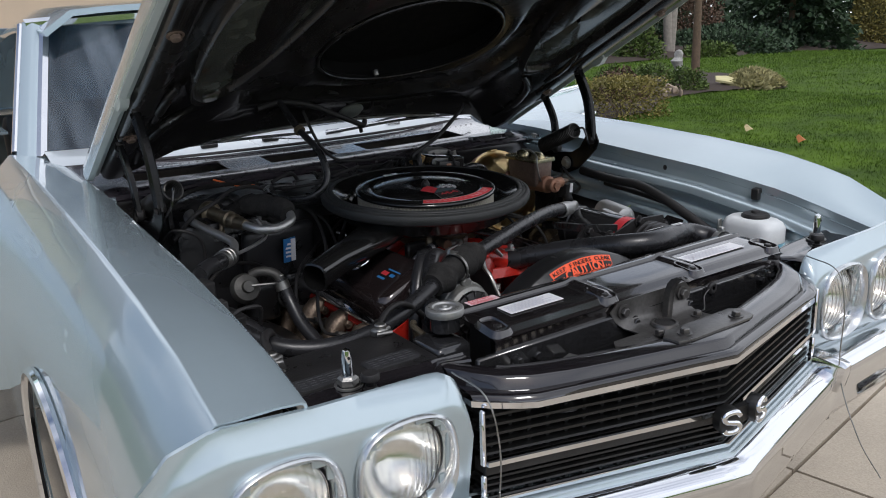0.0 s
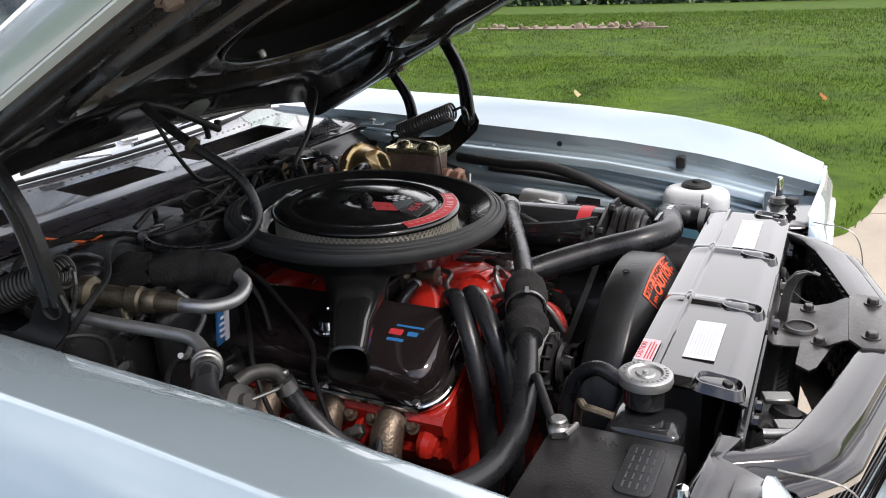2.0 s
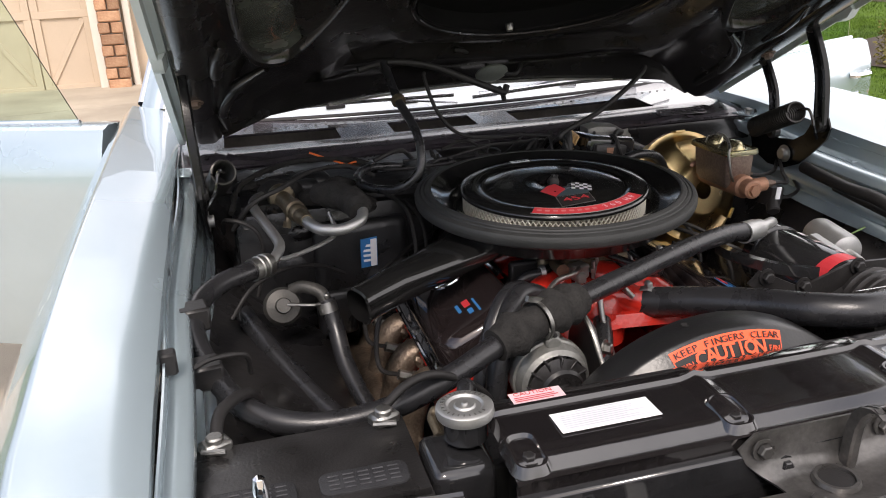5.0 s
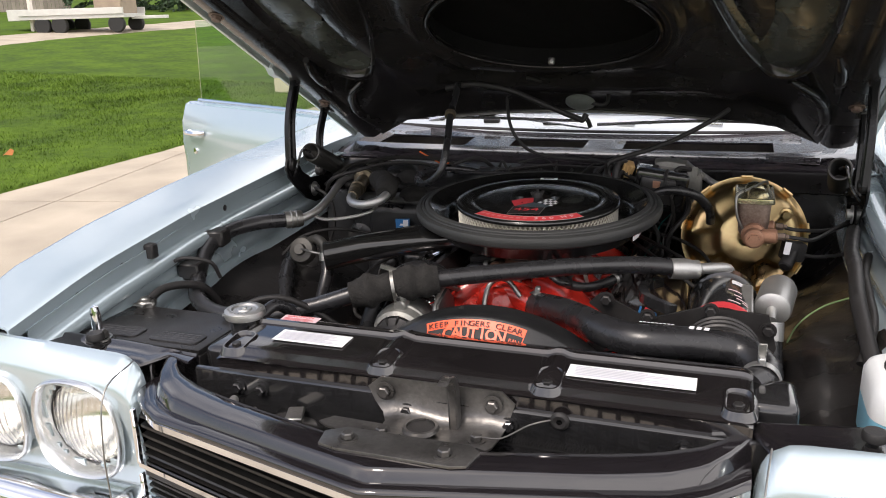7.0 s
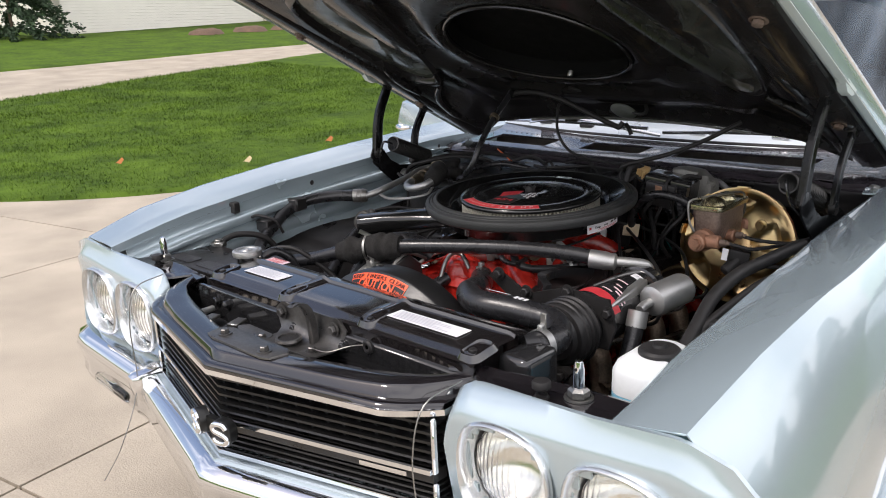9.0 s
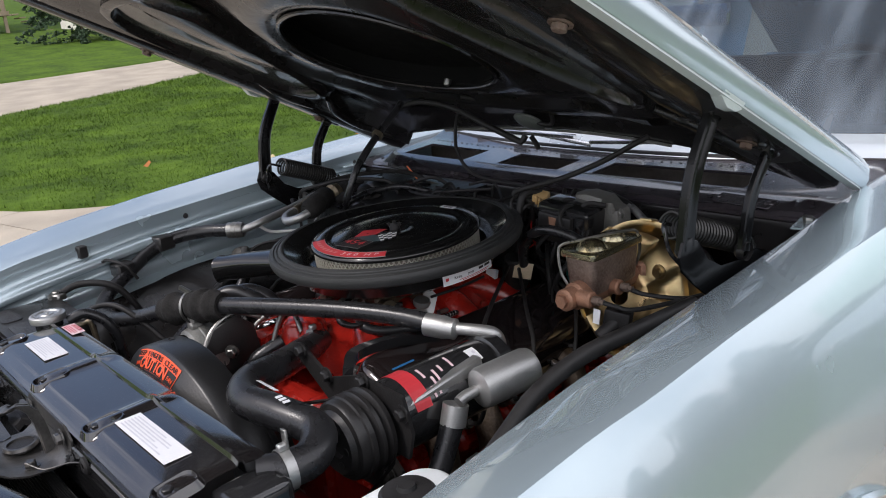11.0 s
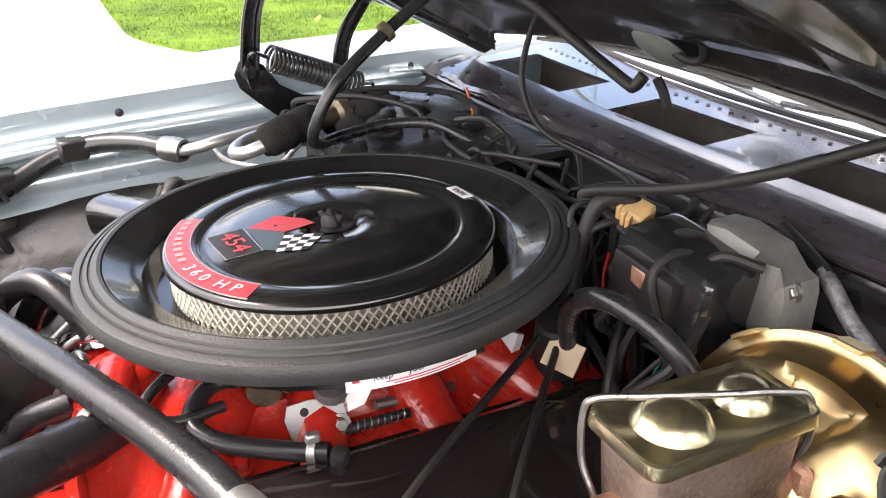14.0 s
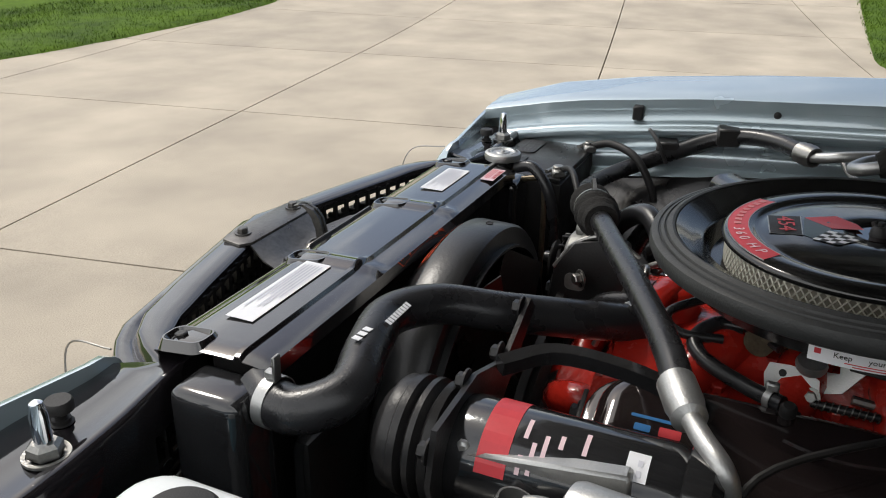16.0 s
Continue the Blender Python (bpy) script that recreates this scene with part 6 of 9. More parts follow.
part("throttle_body", bm, SATIN, engine)
# throttle bracket on the driver's side: a hooked zinc plate standing over the manifold
PL = Matrix.Translation((0.127, -0.066, 0.806)) @ Matrix(((0.06, -0.36, 0.93, 0), (0.995, 0.02, -0.06, 0), (-0.05, 0.93, 0.36, 0), (0, 0, 0, 1)))
hook = [(-0.028, 0.022), (-0.006, 0.025), (0.012, 0.024), (0.028, 0.016), (0.031, -0.002), (0.022, -0.008), (0.016, 0.0), (0.004, 0.008), (-0.010, 0.002), (-0.008, -0.008), (0.004, -0.013), (0.018, -0.013), (0.022, -0.022), (0.013, -0.027), (-0.010, -0.024), (-0.028, -0.010), (-0.032, 0.008)]
bm = bmn()
prism(bm, hook, 0.003, PL)
thr = part("throttle_bracket", bm, ALU, engine, "bare zinc throttle bracket", sharp=30)
for x, y in ((-0.012, 0.014), (0.014, -0.020)):
    bm = bmn()
    lathe(bm, [(0, 0.0006), (0.0045, 0.0006), (0.0045, 0)], PL @ V((x, y, 0.003)), PL.to_3x3() @ V((0, 0, 1)), 12, False)
    part("bracket_hole", bm, RUBBER, thr)
part("bracket_screw", bolt(bmn(), PL @ V((0.022, -0.004, 0.003)), PL.to_3x3() @ V((0, 0, 1)), 0.007, 0.008), STEEL, thr)
bm = bmn()
tube(bm, [(0.138, -0.046 + 0.00075 * k, 0.797) for k in range(0, 101, 10)], 0.0048, 10, 2)
part("cable_sleeve", bm, HOSE, thr, "dark sleeve over the return spring")
bm = bmn()
tube(bm, [(0.138 + 0.0056 * math.cos(a), -0.044 + 0.00115 * a, 0.797 + 0.0056 * math.sin(a)) for a in np.linspace(0, 62.8, 150)], 0.0009, 5, 1)
part("return_spring", bm, STEEL, thr, "coiled return spring")
bm = bmn()
tube(bm, [(0.105, -0.008, 0.834), (0.12, 0.05, 0.838), (0.13, 0.12, 0.845)], 0.003, 8, 6)
part("throttle_rod", bm, RUBBER, thr)

# ---- air cleaner ----
cleaner = thing("air_cleaner", "large round black air cleaner with a foam seal and red decals", "air cleaner", (0, 0, 0.957))
LIDM = MAT("air_cleaner_gloss_black", (0.009, 0.009, 0.009), 0.17, 0, 0.35, 0.3, 8, 0.03, 60, rvar=0.4)
SEALM = MAT("foam_rubber_seal", (0.026, 0.027, 0.027), 0.55, 0, 0, 0.25, 20, 0.35, 380, rvar=0.2)
bm = bmn()
lathe(bm, [(0.10, 0.868), (0.19, 0.874), (0.212, 0.886), (0.219, 0.905), (0.228, 0.925), (0.235, 0.946), (0.2335, 0.9525), (0.229, 0.950), (0.214, 0.941), (0.200, 0.934), (0.196, 0.930), (0.193, 0.916), (0.188, 0.910), (0.10, 0.905)], (0, 0, 0), (0, 0, 1), 96, False)
part("base_pan", bm, LIDM, cleaner, sharp=40)
bm = bmn()
lathe(bm, [(0.232, 0.925), (0.246, 0.9205), (0.256, 0.921), (0.2625, 0.9255), (0.2655, 0.933), (0.2655, 0.940), (0.2635, 0.9452), (0.2585, 0.9475), (0.2555, 0.9480), (0.2545, 0.9465), (0.2530, 0.9465), (0.2520, 0.9492), (0.2480, 0.9505), (0.2470, 0.949), (0.2458, 0.949), (0.2445, 0.9520), (0.2385, 0.9545), (0.2350, 0.9535), (0.2345, 0.945), (0.232, 0.925)], (0, 0, 0), (0, 0, 1), 112, False)
part("seal", bm, SEALM, cleaner, "thick dull black foam-rubber seal", sharp=30)
bm = bmn()
n = 110
secs = []
for k in range(2 * n + 1):
    a = math.pi * k / n
    row = []
    for q in range(9):
        r = 0.1655 + 0.0055 * math.cos(math.pi * (k + q)) + 0.0012 * math.sin(k * 2.399 + q)
        row.append(V((math.cos(a) * r, math.sin(a) * r, 0.905 + 0.039 * q / 8)))
    secs.append(row)
loft(bm, secs)
part("filter_paper", bm, PAPER, cleaner, "cream pleated paper element", False)
bm = bmn()
for k in range(112):
    for d in (-1, 1):
        tube(bm, [(0.1725 * math.cos(a), 0.1725 * math.sin(a), z) for a, z in ((2 * math.pi * k / 112 + d * 0.168 * q, 0.905 + 0.039 * q) for q in (0.0, 0.25, 0.5, 0.75, 1.0))], 0.0011, 4, 1)
part("filter_mesh", bm, MAT("pale_expanded_mesh", (0.58, 0.56, 0.48), 0.4, 0.4, 0, 0.1, 40, 0.1, 200), cleaner, "pale expanded-metal mesh round the filter")
bm = bmn()
lathe(bm, [(0.175, 0.941), (0.1785, 0.944), (0.1785, 0.9485), (0.174, 0.9525), (0.16, 0.954), (0.146, 0.9545), (0.1405, 0.952), (0.136, 0.9495), (0.131, 0.9515), (0.10, 0.9555), (0.06, 0.957), (0.036, 0.957), (0.031, 0.954), (0.025, 0.9525), (0, 0.9525)], (0, 0, 0), (0, 0, 1), 96, False)
lid = part("lid", bm, LIDM, cleaner, "glossy black stepped lid", sharp=60)
bm = bmn()
cyl(bm, (0, 0, 0.951), (0, 0, 0.971), 0.0036, 12)
lathe(bm, [(0.011, 0.954), (0.011, 0.960), (0.007, 0.966), (0.004, 0.966)], (0, 0, 0), (0, 0, 1), 16, False)
for s in (-1, 1):
    prism(bm, [(0.003, 0), (0.012, 0.002), (0.016, 0.009), (0.011, 0.011), (0.004, 0.006)], 0.003, Matrix.Translation((0, 0, 0.957)) @ Matrix.Rotation(radians(35 + 90 * (s - 1)), 4, "Z") @ pose(0, 0.0015, 0, 90, 0, 0))
part("wing_nut", bm, RUBBER, cleaner, "black wing nut")
bm = bmn()
lathe(bm, [(0.012, 0.9535), (0.026, 0.9535), (0.026, 0.9548), (0.012, 0.9548)], (0, 0, 0), (0, 0, 1), 32, False)
part("washer", bm, DCHROME, cleaner)


def lid_z(x, y):
    r = math.hypot(x, y)
    return float(np.interp(r, (0.036, 0.06, 0.10, 0.131, 0.136, 0.1405, 0.146, 0.16, 0.174), (0.957, 0.957, 0.9555, 0.9515, 0.9495, 0.952, 0.9545, 0.954, 0.9525)))


def decal(name, pts, material, up=0.0006, lab=""):
    bm = bmn()
    vs = [bm.verts.new((x, y, lid_z(x, y) + up)) for x, y in pts]
    bm.faces.new(vs)
    return part(name, bm, material, lid, lab, False)


# crossed flags and number, in the lid's own plane
GREYD = MAT("decal_grey", (0.05, 0.075, 0.085), 0.35, 0, 0, 0.1, 40, 0, 200)
decal("decal_flag", [(-0.046, -0.048), (-0.03, -0.084), (0.003, -0.052), (-0.004, -0.017), (-0.022, -0.024)], REDINK, lab="red flag of the decal")
decal("decal_shield", [(-0.03, -0.084), (0.034, -0.083), (0.044, -0.070), (0.012, -0.055), (0.003, -0.053)], GREYD)
decal("decal_box_edge", [(-0.036, -0.128), (0.032, -0.121), (0.036, -0.083), (-0.032, -0.088)], ALU, 0.0012)
decal("decal_box", [(-0.0345, -0.1265), (0.0308, -0.1197), (0.0346, -0.0845), (-0.0305, -0.0893)], RUBBER, 0.0015)
words("decal_number", "454", 0.028, Matrix.Translation((0.001, -0.1045, lid_z(0.0, -0.1045) + 0.0022)) @ Matrix.Rotation(radians(7), 4, "Z"), REDINK, lid, "red decal number", 0.0002, stretch=1.25)
CK = (V((0.029, -0.017)), V((0.058, -0.044)), V((0.046, -0.073)), V((0.013, -0.055)))


def check_pt(a, b):
    return tuple((CK[0] * (1 - a) + CK[1] * a) * (1 - b) + (CK[3] * (1 - a) + CK[2] * a) * b)


for i in range(5):
    for j in range(4):
        decal("decal_check", [check_pt((i + p) / 5, (j + q) / 4) for p, q in ((0, 0), (1, 0), (1, 1), (0, 1))], WHITE if (i + j) % 2 else RUBBER, 0.0012)
bm = bmn()
loft(bm, [[V((r * math.sin(a), -r * math.cos(a), lid_z(0, r) + 0.0007)) for r in (0.1475, 0.172)] for a in np.linspace(radians(-35), radians(45), 28)])
BANDP = MAT("faded_red_print", (0.62, 0.2, 0.2), 0.4, 0, 0, 0.08, 40, 0, 200)
arc = part("power_band", bm, REDINK, lid, "red curved power sticker", False)
for r in (0.1472, 0.1724):
    bm = bmn()
    tube(bm, [(r * math.sin(a), -r * math.cos(a), lid_z(0, min(r, 0.173)) + 0.0006) for a in np.linspace(radians(-35.4), radians(45.4), 24)], 0.0007, 4, 1)
    part("band_edge", bm, ALU, arc)
for f, t in ((12, "3"), (17.5, "6"), (23, "0"), (32, "H"), (38.5, "P")):
    a = radians(f)
    words("band_letter", t, 0.019, Matrix.Translation((0.160 * math.sin(a), -0.160 * math.cos(a), lid_z(0, 0.16) + 0.001)) @ Matrix.Rotation(a, 4, "Z"), PINK, arc, "pale letter", 0.0002)
for f in range(-31, 6, 5):
    a = radians(f)
    bm = bmn()
    box(bm, (0.160 * math.sin(a), -0.160 * math.cos(a), lid_z(0, 0.16) + 0.001), (0.008, 0.008, 0.0004), (0, 0, f))
    part("band_letter", bm, BANDP, arc, "pale letter")
bm = bmn()
box(bm, (-0.009, 0.160, 0.9548), (0.04, 0.013, 0.0006), (0, 0, 4))
rl = part("rear_sticker", bm, WHITE, lid, "small white sticker")
words("rear_word", "REAR", 0.010, pose(-0.009, 0.160, 0.9554, 0, 0, 184), RUBBER, rl, "", 0.0002, stretch=1.05)
# white sticker on the pan's side
bm = bmn()
loft(bm, [[V((0.2235 * math.cos(a), 0.2235 * math.sin(a), z)) for z in (0.888, 0.910)] for a in np.linspace(radians(-17), radians(16), 16)])
ps = part("pan_sticker", bm, WHITE, cleaner, "white printed sticker on the pan", False)
for a0, a1, z, h, mt in ((-15.5, -13.8, 0.897, 0.006, REDINK), (5, 8.5, 0.8975, 0.0045, RUBBER), (9.5, 14, 0.8975, 0.0045, RUBBER), (-8, 13, 0.8925, 0.0012, REDINK), (-6, 11, 0.8898, 0.0012, REDINK)):
    bm = bmn()
    loft(bm, [[V((0.2239 * math.cos(radians(a)), 0.2239 * math.sin(radians(a)), z + q)) for q in (0, h)] for a in np.linspace(a0, a1, 6)])
    part("print_bar", bm, mt, ps, "", False)
for f, t in ((-8.5, "Keep"), (-0.5, "your")):
    words("sticker_word", t, 0.0085, Matrix.Rotation(radians(f), 4, "Z") @ Matrix.Translation((0.2242, 0, 0.8995)) @ Matrix(((0, 0, 1, 0), (1, 0, 0, 0), (0, 1, 0, 0), (0, 0, 0, 1))), RUBBER, ps, "dark lettering", 0.0002)
# snorkel towards the passenger wing
bm = bmn()
secs = []
for p, w, h in (((-0.12, -0.04, 0.888), 0.068, 0.022), ((-0.20, -0.095, 0.885), 0.055, 0.023), ((-0.28, -0.14, 0.878), 0.041, 0.026), ((-0.35, -0.175, 0.870), 0.031, 0.028), ((-0.405, -0.205, 0.862), 0.0285, 0.0285), ((-0.418, -0.212, 0.860), 0.0305, 0.0305), ((-0.420, -0.213, 0.8598), 0.027, 0.027), ((-0.35, -0.175, 0.870), 0.023, 0.023)):
    d = V((-0.87, -0.46, -0.08)).normalized()
    u = V((0.46, -0.87, 0)).normalized()
    wv = u.cross(d) * -1
    secs.append([V(p) + u * (w * math.copysign(abs(math.cos(a)) ** 0.7, math.cos(a))) + wv * (h * math.copysign(abs(math.sin(a)) ** 0.7, math.sin(a))) for a in np.linspace(0, 6.2832, 29)[:-1]])
loft(bm, secs, True)
part("snorkel", bm, LIDM, cleaner, "black tapering intake snorkel", sharp=40)
part("carb_collar", lathe(bmn(), [(0.075, 0.84), (0.075, 0.87), (0.11, 0.872)], (0, 0, 0), (0, 0, 1), 32, False), GLOSS, cleaner)

# the cleaner leans a little forward
cleaner.location.z += 0.008
cleaner.rotation_euler.x = radians(2.6)

# ---- hoses ----
def hose(name, lab, pts, r, material=HOSE, cat="hose", seg=14, n=7):
    return tagged(part(name, tube(bmn(), pts, r, seg, n), material), lab, cat)


def band_clamp(at, axis, r, w=0.012, material=STEEL, parent=None, name="hose_clamp"):
    bm = bmn()
    lathe(bm, [(r + 0.0005, -w / 2), (r + 0.0018, -w / 2), (r + 0.0018, w / 2), (r + 0.0005, w / 2)], at, axis, 28, False)
    box(bm, V(at) + V((0, 0, r + 0.006)), (0.010, 0.014, 0.010), bev=0.002)
    return part(name, bm, material, parent, "bright steel band clamp")


UH = hose("upper_radiator_hose", "thick black moulded upper radiator hose", [(0.435, -0.588, 0.842), (0.452, -0.56, 0.842), (0.457, -0.52, 0.845), (0.42, -0.487, 0.856), (0.35, -0.503, 0.866), (0.275, -0.515, 0.868), (0.215, -0.478, 0.864), (0.175, -0.41, 0.85), (0.115, -0.325, 0.83), (0.06, -0.262, 0.812), (0.045, -0.245, 0.808)], 0.0255, seg=20, n=9)
band_clamp((0.452, -0.558, 0.842), (0.1, 1, 0), 0.027, 0.014, ALU, UH)
bm = bmn()
box(bm, (0.452, -0.552, 0.883), (0.012, 0.004, 0.03), bev=0.001)
part("clamp_screw", bm, STEEL, UH)
band_clamp((0.062, -0.264, 0.813), (0.6, 0.7, 0.2), 0.027, 0.014, ALU, UH)
for k in range(3):
    bm = bmn()
    box(bm, (0.375 - 0.011 * k, -0.5008 - 0.003 * (0.375 - 0.011 * k - 0.35) / 0.07, 0.8915), (0.007, 0.010, 0.0008), (0, 0, -8))
    part("hose_mark", bm, WHITE, UH, "white printed hose mark")
bm = bmn()
for k in range(9):
    box(bm, (0.325 - 0.006 * k, -0.49, 0.889), (0.004, 0.008, 0.0008), (-25, 0, -3))
part("hose_number_bar", bm, WHITE, UH, "white printed bars")

AC = hose("suction_hose", "long black air-conditioning hose wrapped in foam where it crosses", [(0.335, -0.163, 0.876), (0.24, -0.20, 0.888), (0.12, -0.255, 0.892), (-0.02, -0.32, 0.888), (-0.13, -0.366, 0.880), (-0.235, -0.405, 0.863), (-0.33, -0.438, 0.835), (-0.43, -0.462, 0.815), (-0.53, -0.455, 0.81), (-0.605, -0.41, 0.822), (-0.648, -0.335, 0.85), (-0.668, -0.27, 0.878), (-0.662, -0.205, 0.897), (-0.625, -0.14, 0.903), (-0.57, -0.092, 0.902)], 0.0165, seg=16, n=8)
bm = bmn()
tube(bm, [(-0.105, -0.355, 0.882), (-0.14, -0.37, 0.879), (-0.17, -0.381, 0.876), (-0.18, -0.385, 0.873)], [0.026, 0.031, 0.031, 0.026], 18, 8, 0.25)
part("foam_sleeve", bm, FOAM, AC, "torn black foam sleeve")
bm = bmn()
tube(bm, [(-0.186, -0.386, 0.872), (-0.21, -0.396, 0.868), (-0.245, -0.408, 0.86), (-0.258, -0.413, 0.857)], [0.027, 0.031, 0.031, 0.026], 18, 8, 0.25)
part("foam_sleeve", bm, FOAM, AC, "torn black foam sleeve")
bm = bmn()
lathe(bm, [(0.0305, -0.003), (0.0325, -0.003), (0.0325, 0.003), (0.0305, 0.003)], (-0.183, -0.3855, 0.8725), (0.9, 0.36, 0.13), 24, False)
box(bm, (-0.19, -0.39, 0.908), (0.03, 0.006, 0.008), (0, 20, 20))
part("cable_tie", bm, STEEL, AC, "steel tie round the foam")
bm = bmn()
lathe(bm, [(0.0175, -0.03), (0.020, -0.03), (0.020, 0.004), (0.018, 0.012), (0.018, 0.024), (0.009, 0.030)], (0.325, -0.167, 0.876), (0.9, 0.38, -0.08), 24, False)
part("crimp_ferrule", bm, ALU, AC, "bright aluminium crimp")
bm = bmn()
tube(bm, [(0.345, -0.158, 0.875), (0.375, -0.142, 0.874), (0.40, -0.122, 0.868), (0.405, -0.112, 0.85), (0.40, -0.11, 0.825)], 0.0105, 12, 7)
part("hose_pipe", bm, ALU, AC, "bent aluminium pipe")
bm = bmn()
lathe(bm, [(0.017, -0.02), (0.020, -0.02), (0.019, -0.008), (0.021, -0.006), (0.019, 0.004), (0.021, 0.006), (0.018, 0.02), (0.013, 0.02)], (-0.56, -0.084, 0.902), (0.75, 0.62, 0.0), 20, False)
part("crimp_ferrule", bm, STEEL, AC, "ribbed brass-coloured crimp")
for at in ((-0.668, -0.235, 0.893), (-0.655, -0.35, 0.855)):
    bm = bmn()
    box(bm, at, (0.045, 0.045, 0.036), (0, 0, 10), 0.004)
    part("hose_bracket", bm, SATIN, AC, "black clip on the wing rail")
# liquid pipe, expansion valve and loops by the firewall
pipes = thing("ac_pipework", "bare aluminium pipes with a tarnished valve body", "pipework", (-0.5, 0.05, 0.85))
bm = bmn()
tube(bm, [(-0.558, -0.088, 0.901), (-0.546, -0.075, 0.902), (-0.530, -0.05, 0.909), (-0.523, -0.024, 0.916), (-0.529, 0.02, 0.921), (-0.541, 0.081, 0.927), (-0.553, 0.135, 0.935), (-0.557, 0.171, 0.940), (-0.548, 0.20, 0.943), (-0.53, 0.216, 0.944), (-0.507, 0.218, 0.945)], 0.0095, 12, 7)
part("suction_pipe", bm, ALU, pipes)
p0 = V((-0.503, 0.195, 0.945))
ax = (V((-0.462, 0.02, 0.932)) - p0).normalized()
bm = bmn()
lathe(bm, [(0.0, -0.012), (0.013, -0.012), (0.015, -0.004), (0.026, 0.0), (0.028, 0.008), (0.026, 0.018), (0.017, 0.024), (0.0165, 0.055), (0.0155, 0.075), (0.020, 0.08), (0.020, 0.098), (0.0165, 0.102), (0.018, 0.108), (0.018, 0.118), (0.0145, 0.124), (0.016, 0.134), (0.0125, 0.16), (0.0, 0.16)], p0, ax, 24, False)
part("valve_body", bm, BRASS, pipes, "tarnished round valve body")
bm = bmn()
cyl(bm, p0 + ax * 0.065, p0 + ax * 0.065 + V((-0.01, -0.012, -0.032)), 0.006, 8)
lathe(bm, [(0.0085, 0), (0.0085, 0.012)], p0 + ax * 0.065 + V((-0.009, -0.011, -0.028)), (-0.3, -0.35, -1), 6, True)
part("service_port", bm, BRASS, pipes)
bm = bmn()
tube(bm, [p0 + ax * 0.155, p0 + ax * 0.178, V((-0.445, -0.002, 0.928)), V((-0.41, -0.016, 0.928)), V((-0.376, -0.006, 0.937)), V((-0.366, 0.022, 0.948)), V((-0.372, 0.05, 0.955))], 0.0105, 12, 7)
part("evaporator_pipe", bm, ALU, pipes, "curved aluminium pipe")
bm = bmn()
tube(bm, [(-0.372, 0.016, 0.947), (-0.376, 0.045, 0.957), (-0.40, 0.085, 0.962), (-0.44, 0.12, 0.962)], [0.02, 0.027, 0.026, 0.02], 14, 6, 0.35)
part("tar_wrap", bm, FOAM, pipes, "lumpy black insulation tape")
bm = bmn()
tube(bm, [(-0.42, 0.09, 0.93), (-0.415, 0.06, 0.905), (-0.425, 0.04, 0.895), (-0.47, 0.02, 0.885), (-0.52, -0.01, 0.885), (-0.545, -0.025, 0.90)], 0.0042, 8, 6)
part("capillary_pipe", bm, ALU, pipes, "thin bright capillary pipe")
# evaporator case on the firewall
EVAPM = MAT("evaporator_black", (0.014, 0.014, 0.015), 0.34, 0, 0, 0.5, 16, 0.6, 60, rvar=0.4)
evap = thing("evaporator_case", "black ribbed evaporator case on the firewall", "heater box", (-0.4, 0.3, 0.65))
bm = bmn()
box(bm, (-0.40, 0.29, 0.80), (0.40, 0.30, 0.26), bev=0.03, seg=2)
part("case", bm, EVAPM, evap)
bm = bmn()
lathe(bm, [(0.11, -0.05), (0.11, 0.03), (0.10, 0.045), (0.05, 0.05), (0.03, 0.065), (0, 0.066)], (-0.50, 0.20, 0.80), (0, -1, 0.1), 28, False)
part("blower_housing", bm, EVAPM, evap)
bm = bmn()
loft(bm, [[V((-0.58 + 0.075 * k, y, z)) for y, z in ((0.14, 0.90), (0.17, 0.936), (0.30, 0.955 + 0.004 * (k % 2)), (0.40, 0.958))] for k in range(7)])
thicken(bm, 0.01)
part("case_cover", bm, EVAPM, evap)
bm = bmn()
tube(bm, [(-0.60, 0.16, 0.93), (-0.57, 0.25, 0.965), (-0.46, 0.36, 0.972), (-0.34, 0.36, 0.965), (-0.27, 0.30, 0.95)], 0.006, 8, 6, 0.4)
part("sealer_bead", bm, FOAM, evap, "ragged black sealer")
bm = bmn()
box(bm, (-0.352, 0.075, 0.845), (0.034, 0.003, 0.06), (6, 0, 12))
tg = tagged(part("blue_tag", bm, BLUEINK), "blue and white service tag hanging by the case", "tag")
bm = bmn()
box(bm, (-0.343, 0.0725, 0.845), (0.012, 0.003, 0.056), (6, 0, 12))
part("tag_strip", bm, WHITE, tg)
lines(tg, (-0.366, 0.0705, 0.868), (0.02, 0, 0), (0, 0, -0.05), [(0.1, 0.9, 0.1 + 0.2 * k, 0.1) for k in range(4)], WHITE, 0.0)
for x, z, w, h, d in ((-0.36, 0.80, 0.19, 0.20, 0.035), (-0.315, 0.735, 0.1, 0.1, 0.05), (-0.42, 0.72, 0.08, 0.1, 0.05)):
    bm = bmn()
    box(bm, (x, 0.135 - d / 2, z), (w, d, h), (0, 0, 3), 0.02, 3)
    part("case_panel", bm, EVAPM, evap)
er = random.Random(8)
for k in range(16):
    bm = bmn()
    c = V((er.uniform(-0.58, -0.28), er.uniform(0.14, 0.36), 0.945))
    if c.y < 0.2:
        c.z = er.uniform(0.86, 0.94)
    bmesh.ops.create_icosphere(bm, subdivisions=2, radius=er.uniform(0.018, 0.036), matrix=Matrix.Translation(c) @ Matrix.Diagonal((1.4, 1.0, 0.7, 1)))
    for v in bm.verts:
        v.co += V((1, 1, 1)) * 0.006 * noise.noise(v.co * 70)
    part("sealer_lump", bm, FOAM if k % 3 else EVAPM, evap, "lumpy black sealer")
